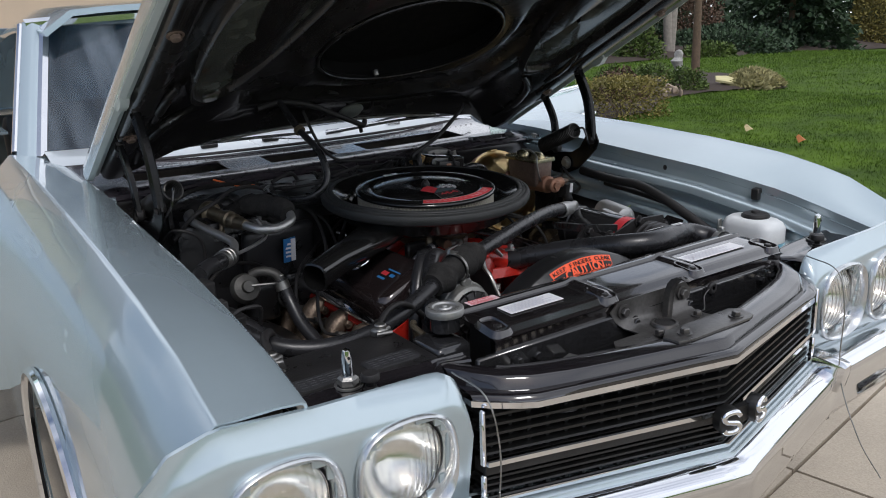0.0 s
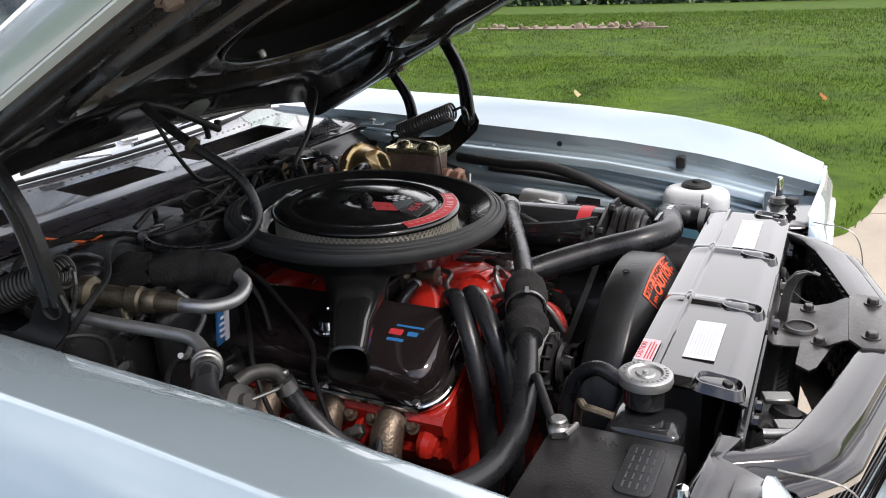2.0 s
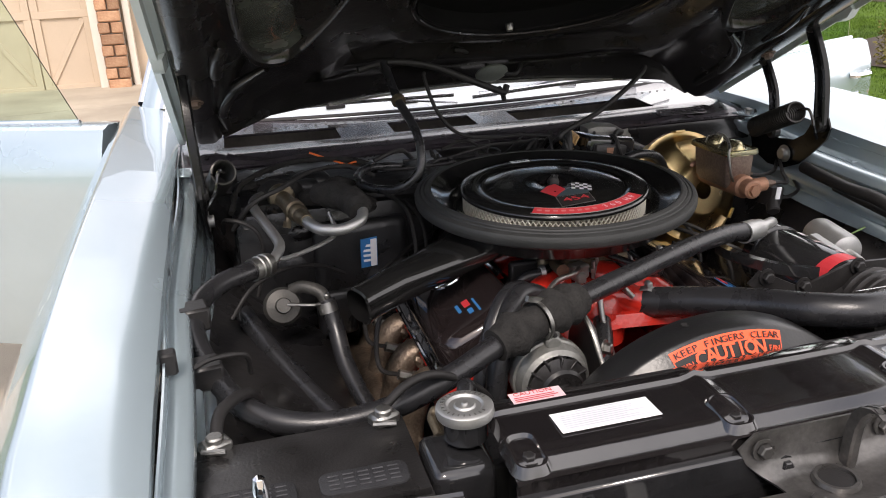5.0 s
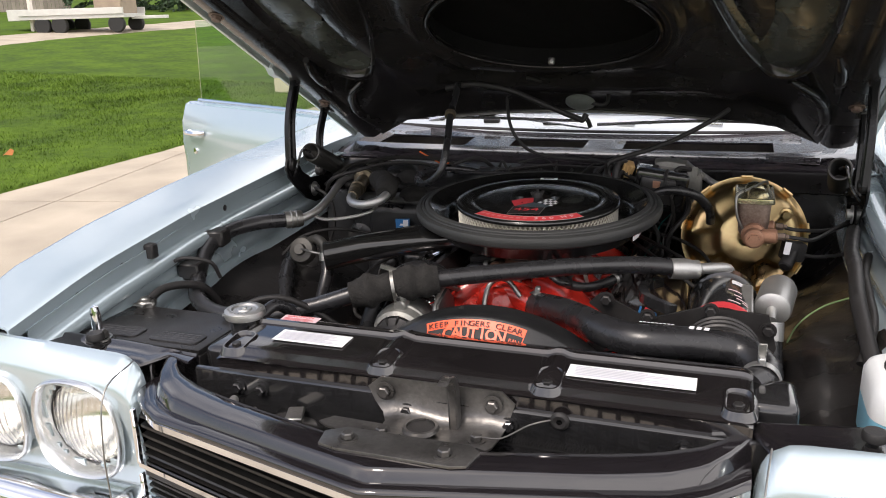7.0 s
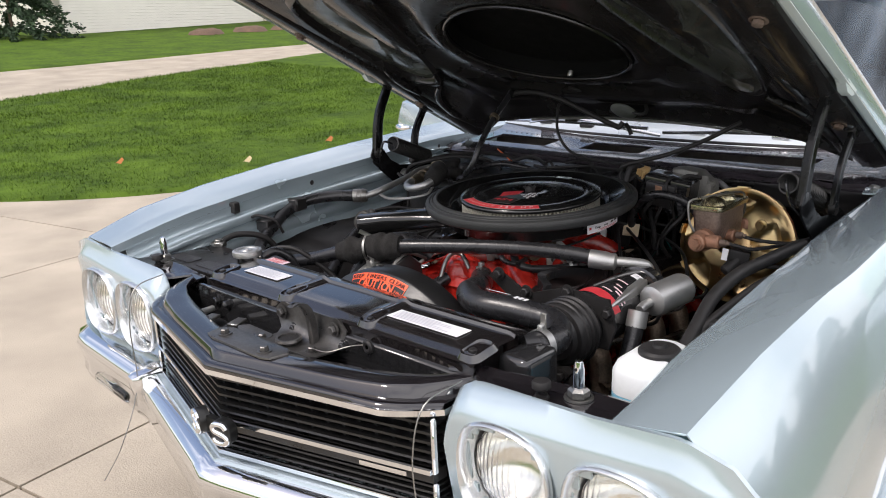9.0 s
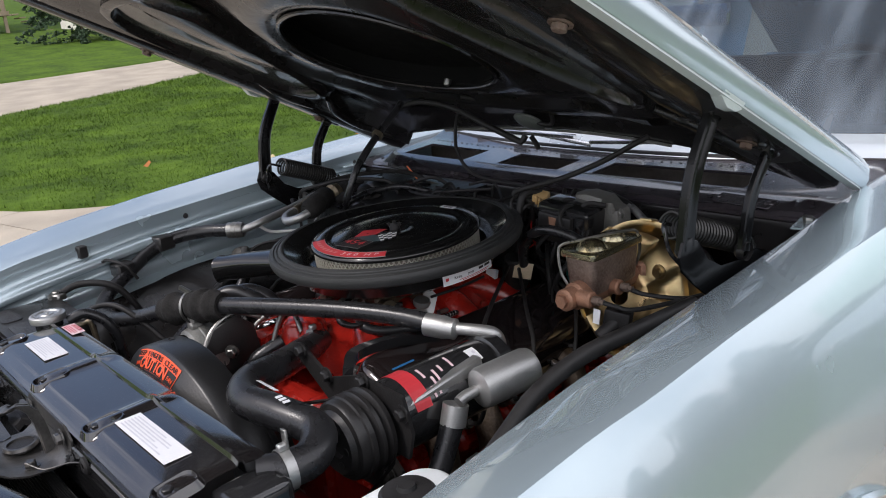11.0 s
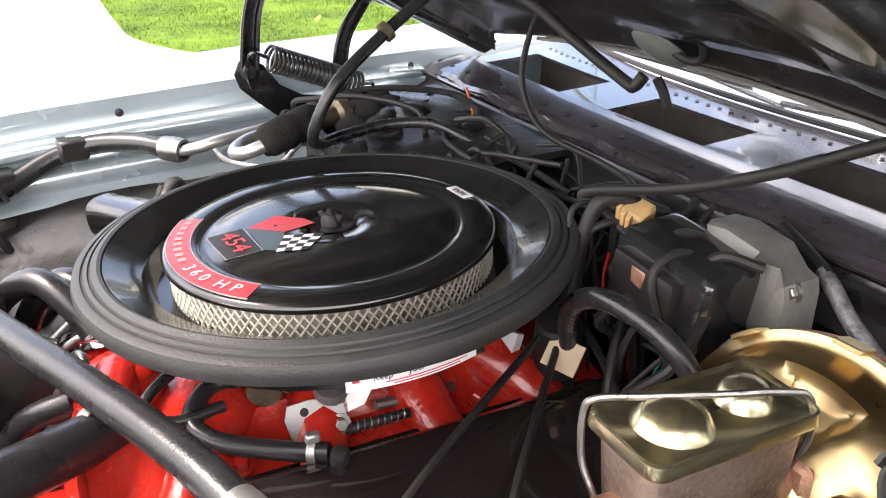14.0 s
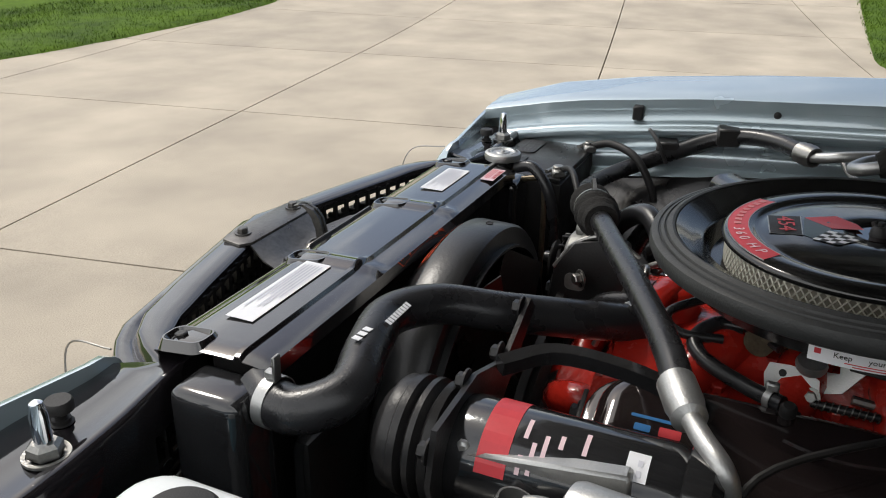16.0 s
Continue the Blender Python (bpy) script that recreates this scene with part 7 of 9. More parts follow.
for pts, r in (([(-0.60, 0.15, 0.90), (-0.56, 0.12, 0.955), (-0.50, 0.14, 0.975), (-0.44, 0.2, 0.985), (-0.36, 0.26, 0.975), (-0.30, 0.25, 0.95)], 0.005), ([(-0.62, 0.2, 0.88), (-0.61, 0.12, 0.93), (-0.56, 0.1, 0.91), (-0.55, 0.1, 0.85), (-0.57, 0.09, 0.78)], 0.004), ([(-0.31, 0.2, 0.93), (-0.27, 0.12, 0.92), (-0.26, 0.07, 0.86), (-0.27, 0.04, 0.78), (-0.26, 0.02, 0.68)], 0.0045), ([(-0.29, 0.22, 0.94), (-0.245, 0.1, 0.90), (-0.25, 0.02, 0.84), (-0.28, -0.06, 0.78), (-0.27, -0.14, 0.7)], 0.0035), ([(-0.62, -0.05, 0.80), (-0.58, -0.02, 0.84), (-0.52, 0.03, 0.85), (-0.45, 0.08, 0.83), (-0.40, 0.1, 0.80)], 0.004)):
    hose("wire", "black wiring draped over the evaporator case", pts, r, RUBBER, "wire", 8)
# vacuum valve on the inner wing, with its hoses
DULLM = MAT("dull_pot_metal", (0.065, 0.063, 0.058), 0.5, 0.5, 0, 0.3, 50, 0.3, 300)
vv = thing("diverter_valve", "round dull metal vacuum valve on a hose", "valve", (-0.53, -0.1, 0.82))
bm = bmn()
lathe(bm, [(0, 0.024), (0.012, 0.024), (0.014, 0.016), (0.028, 0.012), (0.033, 0.002), (0.033, -0.004), (0.028, -0.014), (0, -0.02)], (-0.533, -0.10, 0.832), (0.05, -0.9, 0.42), 28, False)
part("diaphragm", bm, DULLM, vv)
bm = bmn()
tube(bm, [(-0.515, -0.09, 0.855), (-0.495, -0.10, 0.862), (-0.47, -0.115, 0.855), (-0.46, -0.125, 0.835)], 0.011, 12, 6)
part("valve_elbow", bm, DULLM, vv)
bm = bmn()
tube(bm, [(-0.525, -0.12, 0.842), (-0.49, -0.135, 0.842), (-0.47, -0.13, 0.838)], 0.003, 8, 4)
part("valve_stem", bm, STEEL, vv)
hose("emission_hose", "black hose dropping from the vacuum valve", [(-0.462, -0.122, 0.842), (-0.452, -0.14, 0.80), (-0.445, -0.19, 0.75), (-0.42, -0.27, 0.70), (-0.38, -0.34, 0.66)], 0.0145)
band_clamp((-0.460, -0.126, 0.83), (0.2, -0.3, -1), 0.0145, 0.018, STEEL, vv)
hose("wing_hose", "black hose along the inner wing", [(-0.60, -0.03, 0.80), (-0.57, -0.12, 0.78), (-0.52, -0.22, 0.74), (-0.45, -0.34, 0.70)], 0.017)
# pair of heater hoses in front of the near valve cover
hose("heater_hose", "black heater hose looping over the front of the engine", [(-0.13, -0.225, 0.825), (-0.152, -0.242, 0.857), (-0.19, -0.275, 0.868), (-0.232, -0.313, 0.822), (-0.258, -0.342, 0.745), (-0.27, -0.355, 0.65), (-0.272, -0.36, 0.55)], 0.0165)
hose("heater_hose", "black heater hose looping over the front of the engine", [(-0.115, -0.25, 0.83), (-0.142, -0.272, 0.862), (-0.185, -0.305, 0.876), (-0.226, -0.35, 0.838), (-0.247, -0.379, 0.772), (-0.258, -0.39, 0.69), (-0.26, -0.392, 0.58)], 0.0165)
hose("bypass_hose", "short black bypass hose on the water pump", [(-0.03, -0.28, 0.80), (-0.05, -0.33, 0.775), (-0.075, -0.36, 0.73)], 0.0155)
# crankcase breather hose
pcv = hose("breather_hose", "black breather hose from the manifold to the cover valve", [(0.07, -0.13, 0.842), (0.075, -0.16, 0.842), (0.105, -0.182, 0.832), (0.135, -0.165, 0.822), (0.165, -0.115, 0.816), (0.190, -0.074, 0.818)], 0.0095)
band_clamp((0.182, -0.087, 0.817), (0.52, 0.85, 0.05), 0.0098, 0.008, ALU, pcv)
bm = bmn()
lathe(bm, [(0.024, -0.02), (0.025, -0.008), (0.016, -0.005), (0.0155, 0.006), (0.009, 0.009), (0.009, 0.022), (0.006, 0.026), (0, 0.027)], (0.197, -0.068, 0.804), (0.35, 0, 0.94), 20, False)
part("pcv_valve", bm, RUBBER, pcv, "black rubber grommet and valve")
hose("carb_vacuum_hose", "thin black vacuum hose round the carburettor", [(0.02, -0.13, 0.87), (0.06, -0.19, 0.86), (0.09, -0.22, 0.85), (0.11, -0.20, 0.838), (0.10, -0.15, 0.835)], 0.006)
bm = bmn()
prism(bm, [(0.345, 0.63), (0.34, 0.665), (0.31, 0.69), (0.17, 0.765), (0.14, 0.745), (0.13, 0.66), (0.16, 0.60), (0.30, 0.60)], 0.006, Matrix.Translation((0, -0.292, 0)) @ Matrix(((1, 0, 0, 0), (0, 0, -1, 0), (0, 1, 0, 0), (0, 0, 0, 1))), 0.002)
fb = tagged(part("front_bracket", bm, SATIN), "black steel accessory bracket on the cylinder head", "bracket")
for q in ((0.31, 0.65), (0.18, 0.735), (0.19, 0.63)):
    part("bracket_bolt", bolt(bmn(), (q[0], -0.299, q[1]), (0, -1, 0), 0.010, 0.010), SATIN, fb)
# alternator with its fan, and the slotted bracket plate beside it
alt = thing("alternator", "cast aluminium alternator with a black fan on a dark bracket", "alternator", (-0.18, -0.38, 0.72))
AC = V((-0.166, -0.388, 0.78))
bm = bmn()
lathe(bm, [(0.02, -0.07), (0.048, -0.065), (0.055, -0.05), (0.056, -0.012), (0.060, -0.010), (0.060, 0.004), (0.057, 0.006), (0.056, 0.014), (0.053, 0.024), (0.046, 0.029), (0.044, 0.016), (0.02, 0.014)], AC, (0, -1, 0), 40, False)
cyl(bm, AC + V((0, 0.01, 0.06)), AC + V((0, -0.018, 0.06)), 0.012, 14, 0.003)
box(bm, AC + V((0, -0.004, 0.074)), (0.022, 0.024, 0.022), bev=0.005)
abody = part("body", bm, ALTM, alt, sharp=35)
bm = bmn()
lathe(bm, [(0, 0.004), (0.004, 0.004), (0.004, 0.001)], AC + V((0, -0.017, 0.075)), (0, -1, 0), 6, False)
part("screw", bm, SATIN, abody)
for k in range(12):
    a = 2 * math.pi * k / 12
    bm = bmn()
    box(bm, AC + V((0.034 * math.cos(a), -0.03, 0.034 * math.sin(a))), (0.026, 0.022, 0.0035), (0, -math.degrees(a) + 14, 12), 0.001)
    part("fan_blade", bm, SATIN, alt)
bm = bmn()
lathe(bm, [(0, 0.068), (0.012, 0.068), (0.014, 0.056), (0.03, 0.055), (0.034, 0.05), (0.022, 0.045), (0.034, 0.04), (0.044, 0.034), (0.01, 0.03)], AC, (0, -1, 0), 28, False)
part("pulley", bm, SATIN, alt)
bm = bmn()
FACE = Matrix(((0, 0, 1, 0), (1, 0, 0, 0), (0, 1, 0, 0), (0, 0, 0, 1)))
prism(bm, [(-0.425, 0.75), (-0.41, 0.715), (-0.33, 0.70), (-0.295, 0.75), (-0.305, 0.83), (-0.34, 0.86), (-0.39, 0.845), (-0.42, 0.80)], 0.006, Matrix.Translation((-0.098, 0, 0)) @ FACE, 0.002)
brk = part("bracket", bm, SATIN, alt, "dark pressed bracket with an oblong slot")
bm = bmn()
prism(bm, rrect(0.032, 0.028, 0.009, 5, (-0.385, 0.782)), 0.0012, Matrix.Translation((-0.0915, 0, 0)) @ FACE)
part("slot", bm, ALTM, brk, "pale oblong boss in the bracket")
bm = bmn()
tube(bm, [(-0.095, -0.42, 0.80), (-0.1, -0.39, 0.843), (-0.1, -0.34, 0.862), (-0.09, -0.29, 0.84)], 0.004, 8, 6)
part("bracket_edge", bm, STEEL, brk, "worn bright bracket edge")
part("bracket_bolt", bolt(bmn(), (-0.07, -0.37, 0.80), (0.7, -0.7, 0), 0.009, 0.012), STEEL, brk)

# ---- compressor, muffler, driver's side ----
comp = thing("ac_compressor", "long black cylindrical compressor with a red-banded label", "compressor", (0.386, -0.3, 0.7))
CX, CZ = 0.397, 0.808
bm = bmn()
lathe(bm, [(0.03, -0.01), (0.056, -0.008), (0.0585, 0.0), (0.0585, 0.20), (0.056, 0.21), (0.061, 0.212), (0.061, 0.235), (0.05, 0.245), (0, 0.246)], (CX, -0.36, CZ), (0, 1, 0), 40, False)
body = part("compressor_body", bm, GLOSS, comp)
bm = bmn()
lathe(bm, [(0.0, -0.005), (0.02, -0.005), (0.022, -0.012), (0.045, -0.014), (0.05, -0.006), (0.058, -0.004), (0.061, 0.0), (0.061, 0.01), (0.064, 0.012), (0.064, 0.02), (0.054, 0.024), (0.064, 0.03), (0.064, 0.036), (0.054, 0.041), (0.064, 0.047), (0.062, 0.055), (0.05, 0.058)], (CX, -0.437, CZ), (0, 1, 0), 44, False)
pul = part("clutch_pulley", bm, SATIN, comp, "ribbed black clutch pulley")
for k in range(6):
    a = 2 * math.pi * k / 6
    bm = bmn()
    lathe(bm, [(0, 0.001), (0.006, 0.001), (0.006, 0)], (CX + 0.033 * math.cos(a), -0.4515, CZ + 0.033 * math.sin(a)), (0, -1, 0), 12, False)
    part("clutch_hole", bm, RUBBER, pul)
for y0, y1, mt, a0, a1 in ((-0.335, -0.305, REDINK, 20, 150), (-0.2, -0.18, WHITE, 50, 78)):
    bm = bmn()
    loft(bm, [[V((CX + 0.0592 * math.cos(radians(a)), y, CZ + 0.0592 * math.sin(radians(a)))) for y in (y0, y1)] for a in np.linspace(a0, a1, 14)])
    part("label_band", bm, mt, body, "label on the compressor shell", False)
for k, (y, a0, a1) in enumerate(((-0.296, 28, 46), (-0.286, 30, 60), (-0.276, 40, 70), (-0.296, 62, 84), (-0.262, 60, 74), (-0.24, 60, 84), (-0.19, 54, 60), (-0.19, 64, 70))):
    bm = bmn()
    loft(bm, [[V((CX + (0.0595 if k < 6 else 0.0598) * math.cos(radians(a)), y + d, CZ + (0.0595 if k < 6 else 0.0598) * math.sin(radians(a)))) for d in (0, 0.0045)] for a in np.linspace(a0, a1, 8)])
    part("print_bar", bm, PINK if k < 6 else INK, body, "", False)
bm = bmn()
prism(bm, [(-0.085, -0.04), (0.07, -0.045), (0.085, 0.0), (0.07, 0.055), (-0.03, 0.06), (-0.12, 0.03), (-0.2, 0.07), (-0.22, 0.05), (-0.13, -0.01)], 0.006, Matrix.Translation((CX, -0.366, CZ + 0.01)) @ pose(0, 0, 0, 90, 0, 0))
part("mount_plate", bm, SATIN, comp)
for x, z in ((0.07, 0.03), (-0.02, 0.055), (-0.12, 0.035), (-0.19, 0.06)):
    part("mount_bolt", bolt(bmn(), (CX + x, -0.373, CZ + 0.01 + z), (0, -1, 0), 0.009, 0.01), SATIN, comp)
bm = bmn()
tube(bm, [(CX - 0.08, -0.36, CZ + 0.055), (CX - 0.13, -0.31, CZ + 0.055), (CX - 0.14, -0.22, CZ + 0.045), (CX - 0.12, -0.14, CZ + 0.03)], 0.012, 4, 5)
part("rear_brace", bm, GLOSS, comp, "black folded steel brace")
bm = bmn()
box(bm, (0.436, -0.27, 0.84), (0.02, 0.16, 0.026), (8, 0, 0), 0.003)
box(bm, (0.43, -0.352, 0.825), (0.03, 0.012, 0.05), (0, 0, 10), 0.003)
part("muffler_strap", bm, ALU, comp, "bare metal strap along the compressor")
mu = thing("ac_muffler", "grey aluminium muffler can on the discharge hose", "muffler", (0.478, -0.18, 0.8))
bm = bmn()
lathe(bm, [(0, 0.0), (0.02, 0.001), (0.030, 0.006), (0.0325, 0.014), (0.0325, 0.098), (0.030, 0.106), (0.02, 0.11), (0, 0.112)], (0.478, -0.24, 0.834), (0.15, 1, 0.05), 32, False)
part("can", bm, ALU, mu)
bm = bmn()
tube(bm, [(0.478, -0.24, 0.834), (0.476, -0.262, 0.832), (0.476, -0.275, 0.828)], 0.009, 12, 4)
lathe(bm, [(0.018, -0.018), (0.020, -0.018), (0.020, 0.014), (0.012, 0.018)], (0.478, -0.288, 0.812), (0.02, -0.35, -1), 20, False)
part("elbow", bm, ALU, mu)
hose("discharge_hose", "black discharge hose bending down from the muffler", [(0.478, -0.288, 0.812), (0.481, -0.315, 0.765), (0.487, -0.36, 0.70), (0.50, -0.42, 0.62), (0.505, -0.47, 0.52)], 0.0175)

brake = thing("brake_booster", "gold zinc-plated brake booster with a rusty master cylinder", "brake booster", (0.455, 0.25, 0.8))
BC, BA = V((0.432, 0.25, 0.832)), V((-0.059, 0.968, -0.245)).normalized()
BF = frame_to(BA)
B0 = BC - BA * 0.06
bm = bmn()
prof = [(0.02, -0.020), (0.050, -0.019), (0.058, -0.016), (0.064, -0.009), (0.070, -0.004), (0.078, 0.0), (0.086, 0.003), (0.094, 0.006), (0.102, 0.010), (0.110, 0.016), (0.117, 0.026), (0.122, 0.038), (0.126, 0.05), (0.13, 0.054), (0.139, 0.055), (0.139, 0.064), (0.134, 0.068), (0.128, 0.08), (0.12, 0.12), (0.09, 0.15), (0, 0.152)]
m = Matrix.Translation(B0) @ BF
seg = 96
rows = []
for r, h in prof:
    row = []
    for k in range(seg):
        a = 2 * math.pi * k / seg
        dip = 0.0
        if 0.05 < r < 0.125 and h < 0.05:
            ww = (math.degrees(a + 0.25) % 72) - 36
            half_w = 10 + 14 * (r - 0.05) / 0.06
            lob = min(1.0, max(0.0, (half_w - abs(ww)) / 7)) * min(1.0, max(0.0, (r - 0.056) / 0.012)) * min(1.0, max(0.0, (0.116 - r) / 0.010))
            dip = 0.020 * lob * lob * (3 - 2 * lob)
        row.append(m @ V((r * math.cos(a), r * math.sin(a), h + dip)))
    rows.append(row + row[:1])
loft_bm = bmn()
loft(loft_bm, rows)
bmesh.ops.remove_doubles(loft_bm, verts=loft_bm.verts, dist=1e-5)
drum = part("drum", loft_bm, ZINC, brake, "iridescent gold pressed drum", sharp=40)
for a0 in range(10, 370, 40):
    bm = bmn()
    a = radians(a0)
    box(bm, (0.1395, 0, 0.058), (0.005, 0.026, 0.022), (0, 0, 0), 0.001)
    bm.transform(Matrix.Translation(B0) @ BF @ Matrix.Rotation(a, 4, "Z"))
    part("crimp_tab", bm, ZINC, drum)
bm = bmn()
lathe(bm, [(0.130, 0.064), (0.1385, 0.0655), (0.1395, 0.069), (0.1385, 0.074), (0.131, 0.077)], B0, BA, 72, False)
part("seam_band", bm, MAT("copper_seam", (0.55, 0.2, 0.11), 0.4, 0.8, 0, 0.2, 30, 0.1, 200), drum, "copper-tinted seam")
# master cylinder: reservoir, lid, bail, nose
bm = bmn()
loft(bm, [[V((x, y, z)) for x, y in rrect(0.066 - e, 0.135 - e, 0.012, 4, (0.445, 0.118))] for z, e in ((0.885, 0.02), (0.895, 0.008), (0.92, 0.004), (0.958, 0.0), (0.962, 0.0))], True, True)
RESV = MAT("rust_stained_casting", (0.19, 0.11, 0.085), 0.44, 0.5, 0.0, 0.5, 18, 0.6, 220, other=(0.36, 0.28, 0.23), rvar=0.3)
part("reservoir", bm, RESV, brake, "rust-stained cast reservoir")
bm = bmn()
cyl(bm, (0.447, 0.20, 0.891), (0.447, 0.03, 0.893), 0.0245, 20, 0.006)
cyl(bm, (0.447, 0.035, 0.893), (0.447, 0.004, 0.894), 0.0195, 18, 0.004)
cyl(bm, (0.447, 0.006, 0.894), (0.447, -0.003, 0.894), 0.012, 6)
cyl(bm, (0.46, 0.03, 0.895), (0.492, 0.03, 0.897), 0.015, 14, 0.003)
cyl(bm, (0.46, 0.11, 0.893), (0.49, 0.11, 0.895), 0.014, 14, 0.003)
box(bm, (0.447, 0.195, 0.893), (0.07, 0.012, 0.045), bev=0.006)
part("cylinder_nose", bm, NOSE, brake, "orange-brown cast cylinder nose")
for y in (0.03, 0.11):
    bm = bmn()
    lathe(bm, [(0.008, 0), (0.008, 0.014), (0.005, 0.016), (0.005, 0.022)], (0.492, y, 0.897), (1, 0, 0), 6, True)
    part("pipe_nut", bm, IRON, brake)
bm = bmn()
loft(bm, [[*q, q[0]] for q in [[V((x, y, z)) for x, y in rrect(0.078 - e, 0.148 - e, 0.012, 5, (0.445, 0.118))] for z, e in ((0.958, 0.004), (0.958, 0.0), (0.960, -0.001), (0.9685, 0.001), (0.9695, 0.004), (0.9685, 0.007), (0.9665, 0.011), (0.9665, 0.045), (0.9665, 0.0745))]])
bmesh.ops.remove_doubles(bm, verts=bm.verts, dist=1e-5)
LIDZ = MAT("worn_gold_plating", (0.60, 0.50, 0.26), 0.24, 0.95, 0, 0.15, 30, 0.06, 160, other=(0.56, 0.52, 0.38))
lidb = part("reservoir_lid", bm, LIDZ, brake, "gold plated reservoir lid")
for y, r in ((0.09, 0.025), (0.153, 0.019)):
    bm = bmn()
    lathe(bm, [(r * 1.15, 0.0), (r, 0.006), (r * 0.75, 0.013), (r * 0.3, 0.016), (0, 0.0165)], (0.445, y, 0.9665), (0, 0, 1), 24, False)
    part("lid_dome", bm, LIDZ, lidb)
bm = bmn()
tube(bm, [(0.425, 0.046, 0.905), (0.413, 0.042, 0.93), (0.408, 0.044, 0.965), (0.413, 0.05, 0.978), (0.43, 0.08, 0.981), (0.452, 0.125, 0.983), (0.465, 0.165, 0.981), (0.472, 0.186, 0.974), (0.474, 0.19, 0.94), (0.465, 0.188, 0.91)], 0.0027, 8, 6)
part("bail_wire", bm, STEEL, brake, "sprung wire bail")
for pts in ([(0.51, 0.03, 0.897), (0.535, 0.035, 0.893), (0.56, 0.05, 0.888), (0.60, 0.12, 0.89), (0.65, 0.2, 0.90)], [(0.51, 0.11, 0.895), (0.54, 0.115, 0.89), (0.60, 0.15, 0.885), (0.66, 0.22, 0.89)], [(0.53, 0.05, 0.86), (0.57, 0.06, 0.85), (0.63, 0.1, 0.85), (0.66, 0.16, 0.86)]):
    part("brake_pipe", tube(bmn(), pts, 0.0042, 8, 6), RUBBER, brake)
bm = bmn()
box(bm, (0.525, 0.052, 0.862), (0.045, 0.03, 0.04), (0, 10, 20), 0.006, 2)
cyl(bm, (0.525, 0.05, 0.86), (0.51, 0.02, 0.835), 0.014, 16, 0.003)
part("pressure_valve", bm, RUBBER, brake, "black pressure switch block")
bm = bmn()
box(bm, (0.512, 0.012, 0.878), (0.012, 0.002, 0.026), (0, 8, 10))
part("paper_tag", bm, WHITE, brake, "small white paper tag")
bm = bmn()
lathe(bm, [(0.0, 0.012), (0.008, 0.012), (0.009, 0.004), (0.014, 0.003), (0.014, 0)], (0.515, 0.19, 0.905), (0, -1, 0), 12, False)
part("mount_nut", bm, ZINC, brake)

bh = hose("booster_hose", "black vacuum hose arching into the brake booster", [(0.176, 0.196, 0.855), (0.185, 0.186, 0.89), (0.215, 0.176, 0.93), (0.262, 0.176, 0.951), (0.32, 0.19, 0.94), (0.352, 0.205, 0.905), (0.358, 0.215, 0.87)], 0.0105)
bm = bmn()
box(bm, (0.182, 0.185, 0.848), (0.04, 0.002, 0.034), (-35, 5, 25))
part("paper_tag", bm, MAT("manila_tag", (0.62, 0.5, 0.34), 0.7, 0, 0, 0.1, 40, 0.1, 200), bh, "manila paper tag")
bm = bmn()
box(bm, (0.107, 0.165, 0.83), (0.024, 0.014, 0.026), (-25, 0, 20), 0.001)
tagged(part("lead_tag", bm, WHITE), "small white numbered tag on an ignition lead", "tag")
bm = bmn()
cyl(bm, (0.135, 0.21, 0.80), (0.15, 0.20, 0.87), 0.026, 20, 0.004)
tagged(part("ignition_coil", bm, RUBBER), "black ignition coil beside the manifold", "coil")
bm = bmn()
bolt(bm, (0.115, 0.165, 0.775), (0, 0, 1), 0.009, 0.022)
part("stud", bm, STEEL, engine)

washer = thing("washer_tank", "milky plastic washer tank half full of blue fluid", "washer tank", (0.625, -0.53, 0.7))
bm = bmn()
loft(bm, [[V((x, y, z)) for x, y in rrect(0.092 + e, 0.15 + e, min(0.035, 0.044 + 0.5 * e), 5, (0.640, -0.512))] for z, e in ((0.808, 0.001), (0.842, 0.0), (0.855, -0.010), (0.862, -0.03))], True, True)
part("tank_top", bm, PLASTIC, washer)
bm = bmn()
loft(bm, [[V((x, y, z)) for x, y in rrect(0.092 + e, 0.15 + e, min(0.035, 0.044 + 0.5 * e), 5, (0.640, -0.512))] for z, e in ((0.66, -0.01), (0.67, 0.0), (0.807, 0.001))], True, True)
part("tank_fluid", bm, BLUEFLUID, washer, "blue fluid showing through the tank")
bm = bmn()
lathe(bm, [(0.034, 0.0), (0.034, 0.006), (0.03, 0.01), (0.012, 0.012), (0.01, 0.017), (0, 0.018)], (0.648, -0.51, 0.861), (0, 0, 1), 28, True)
part("tank_cap", bm, RUBBER, washer, "black push-on cap")

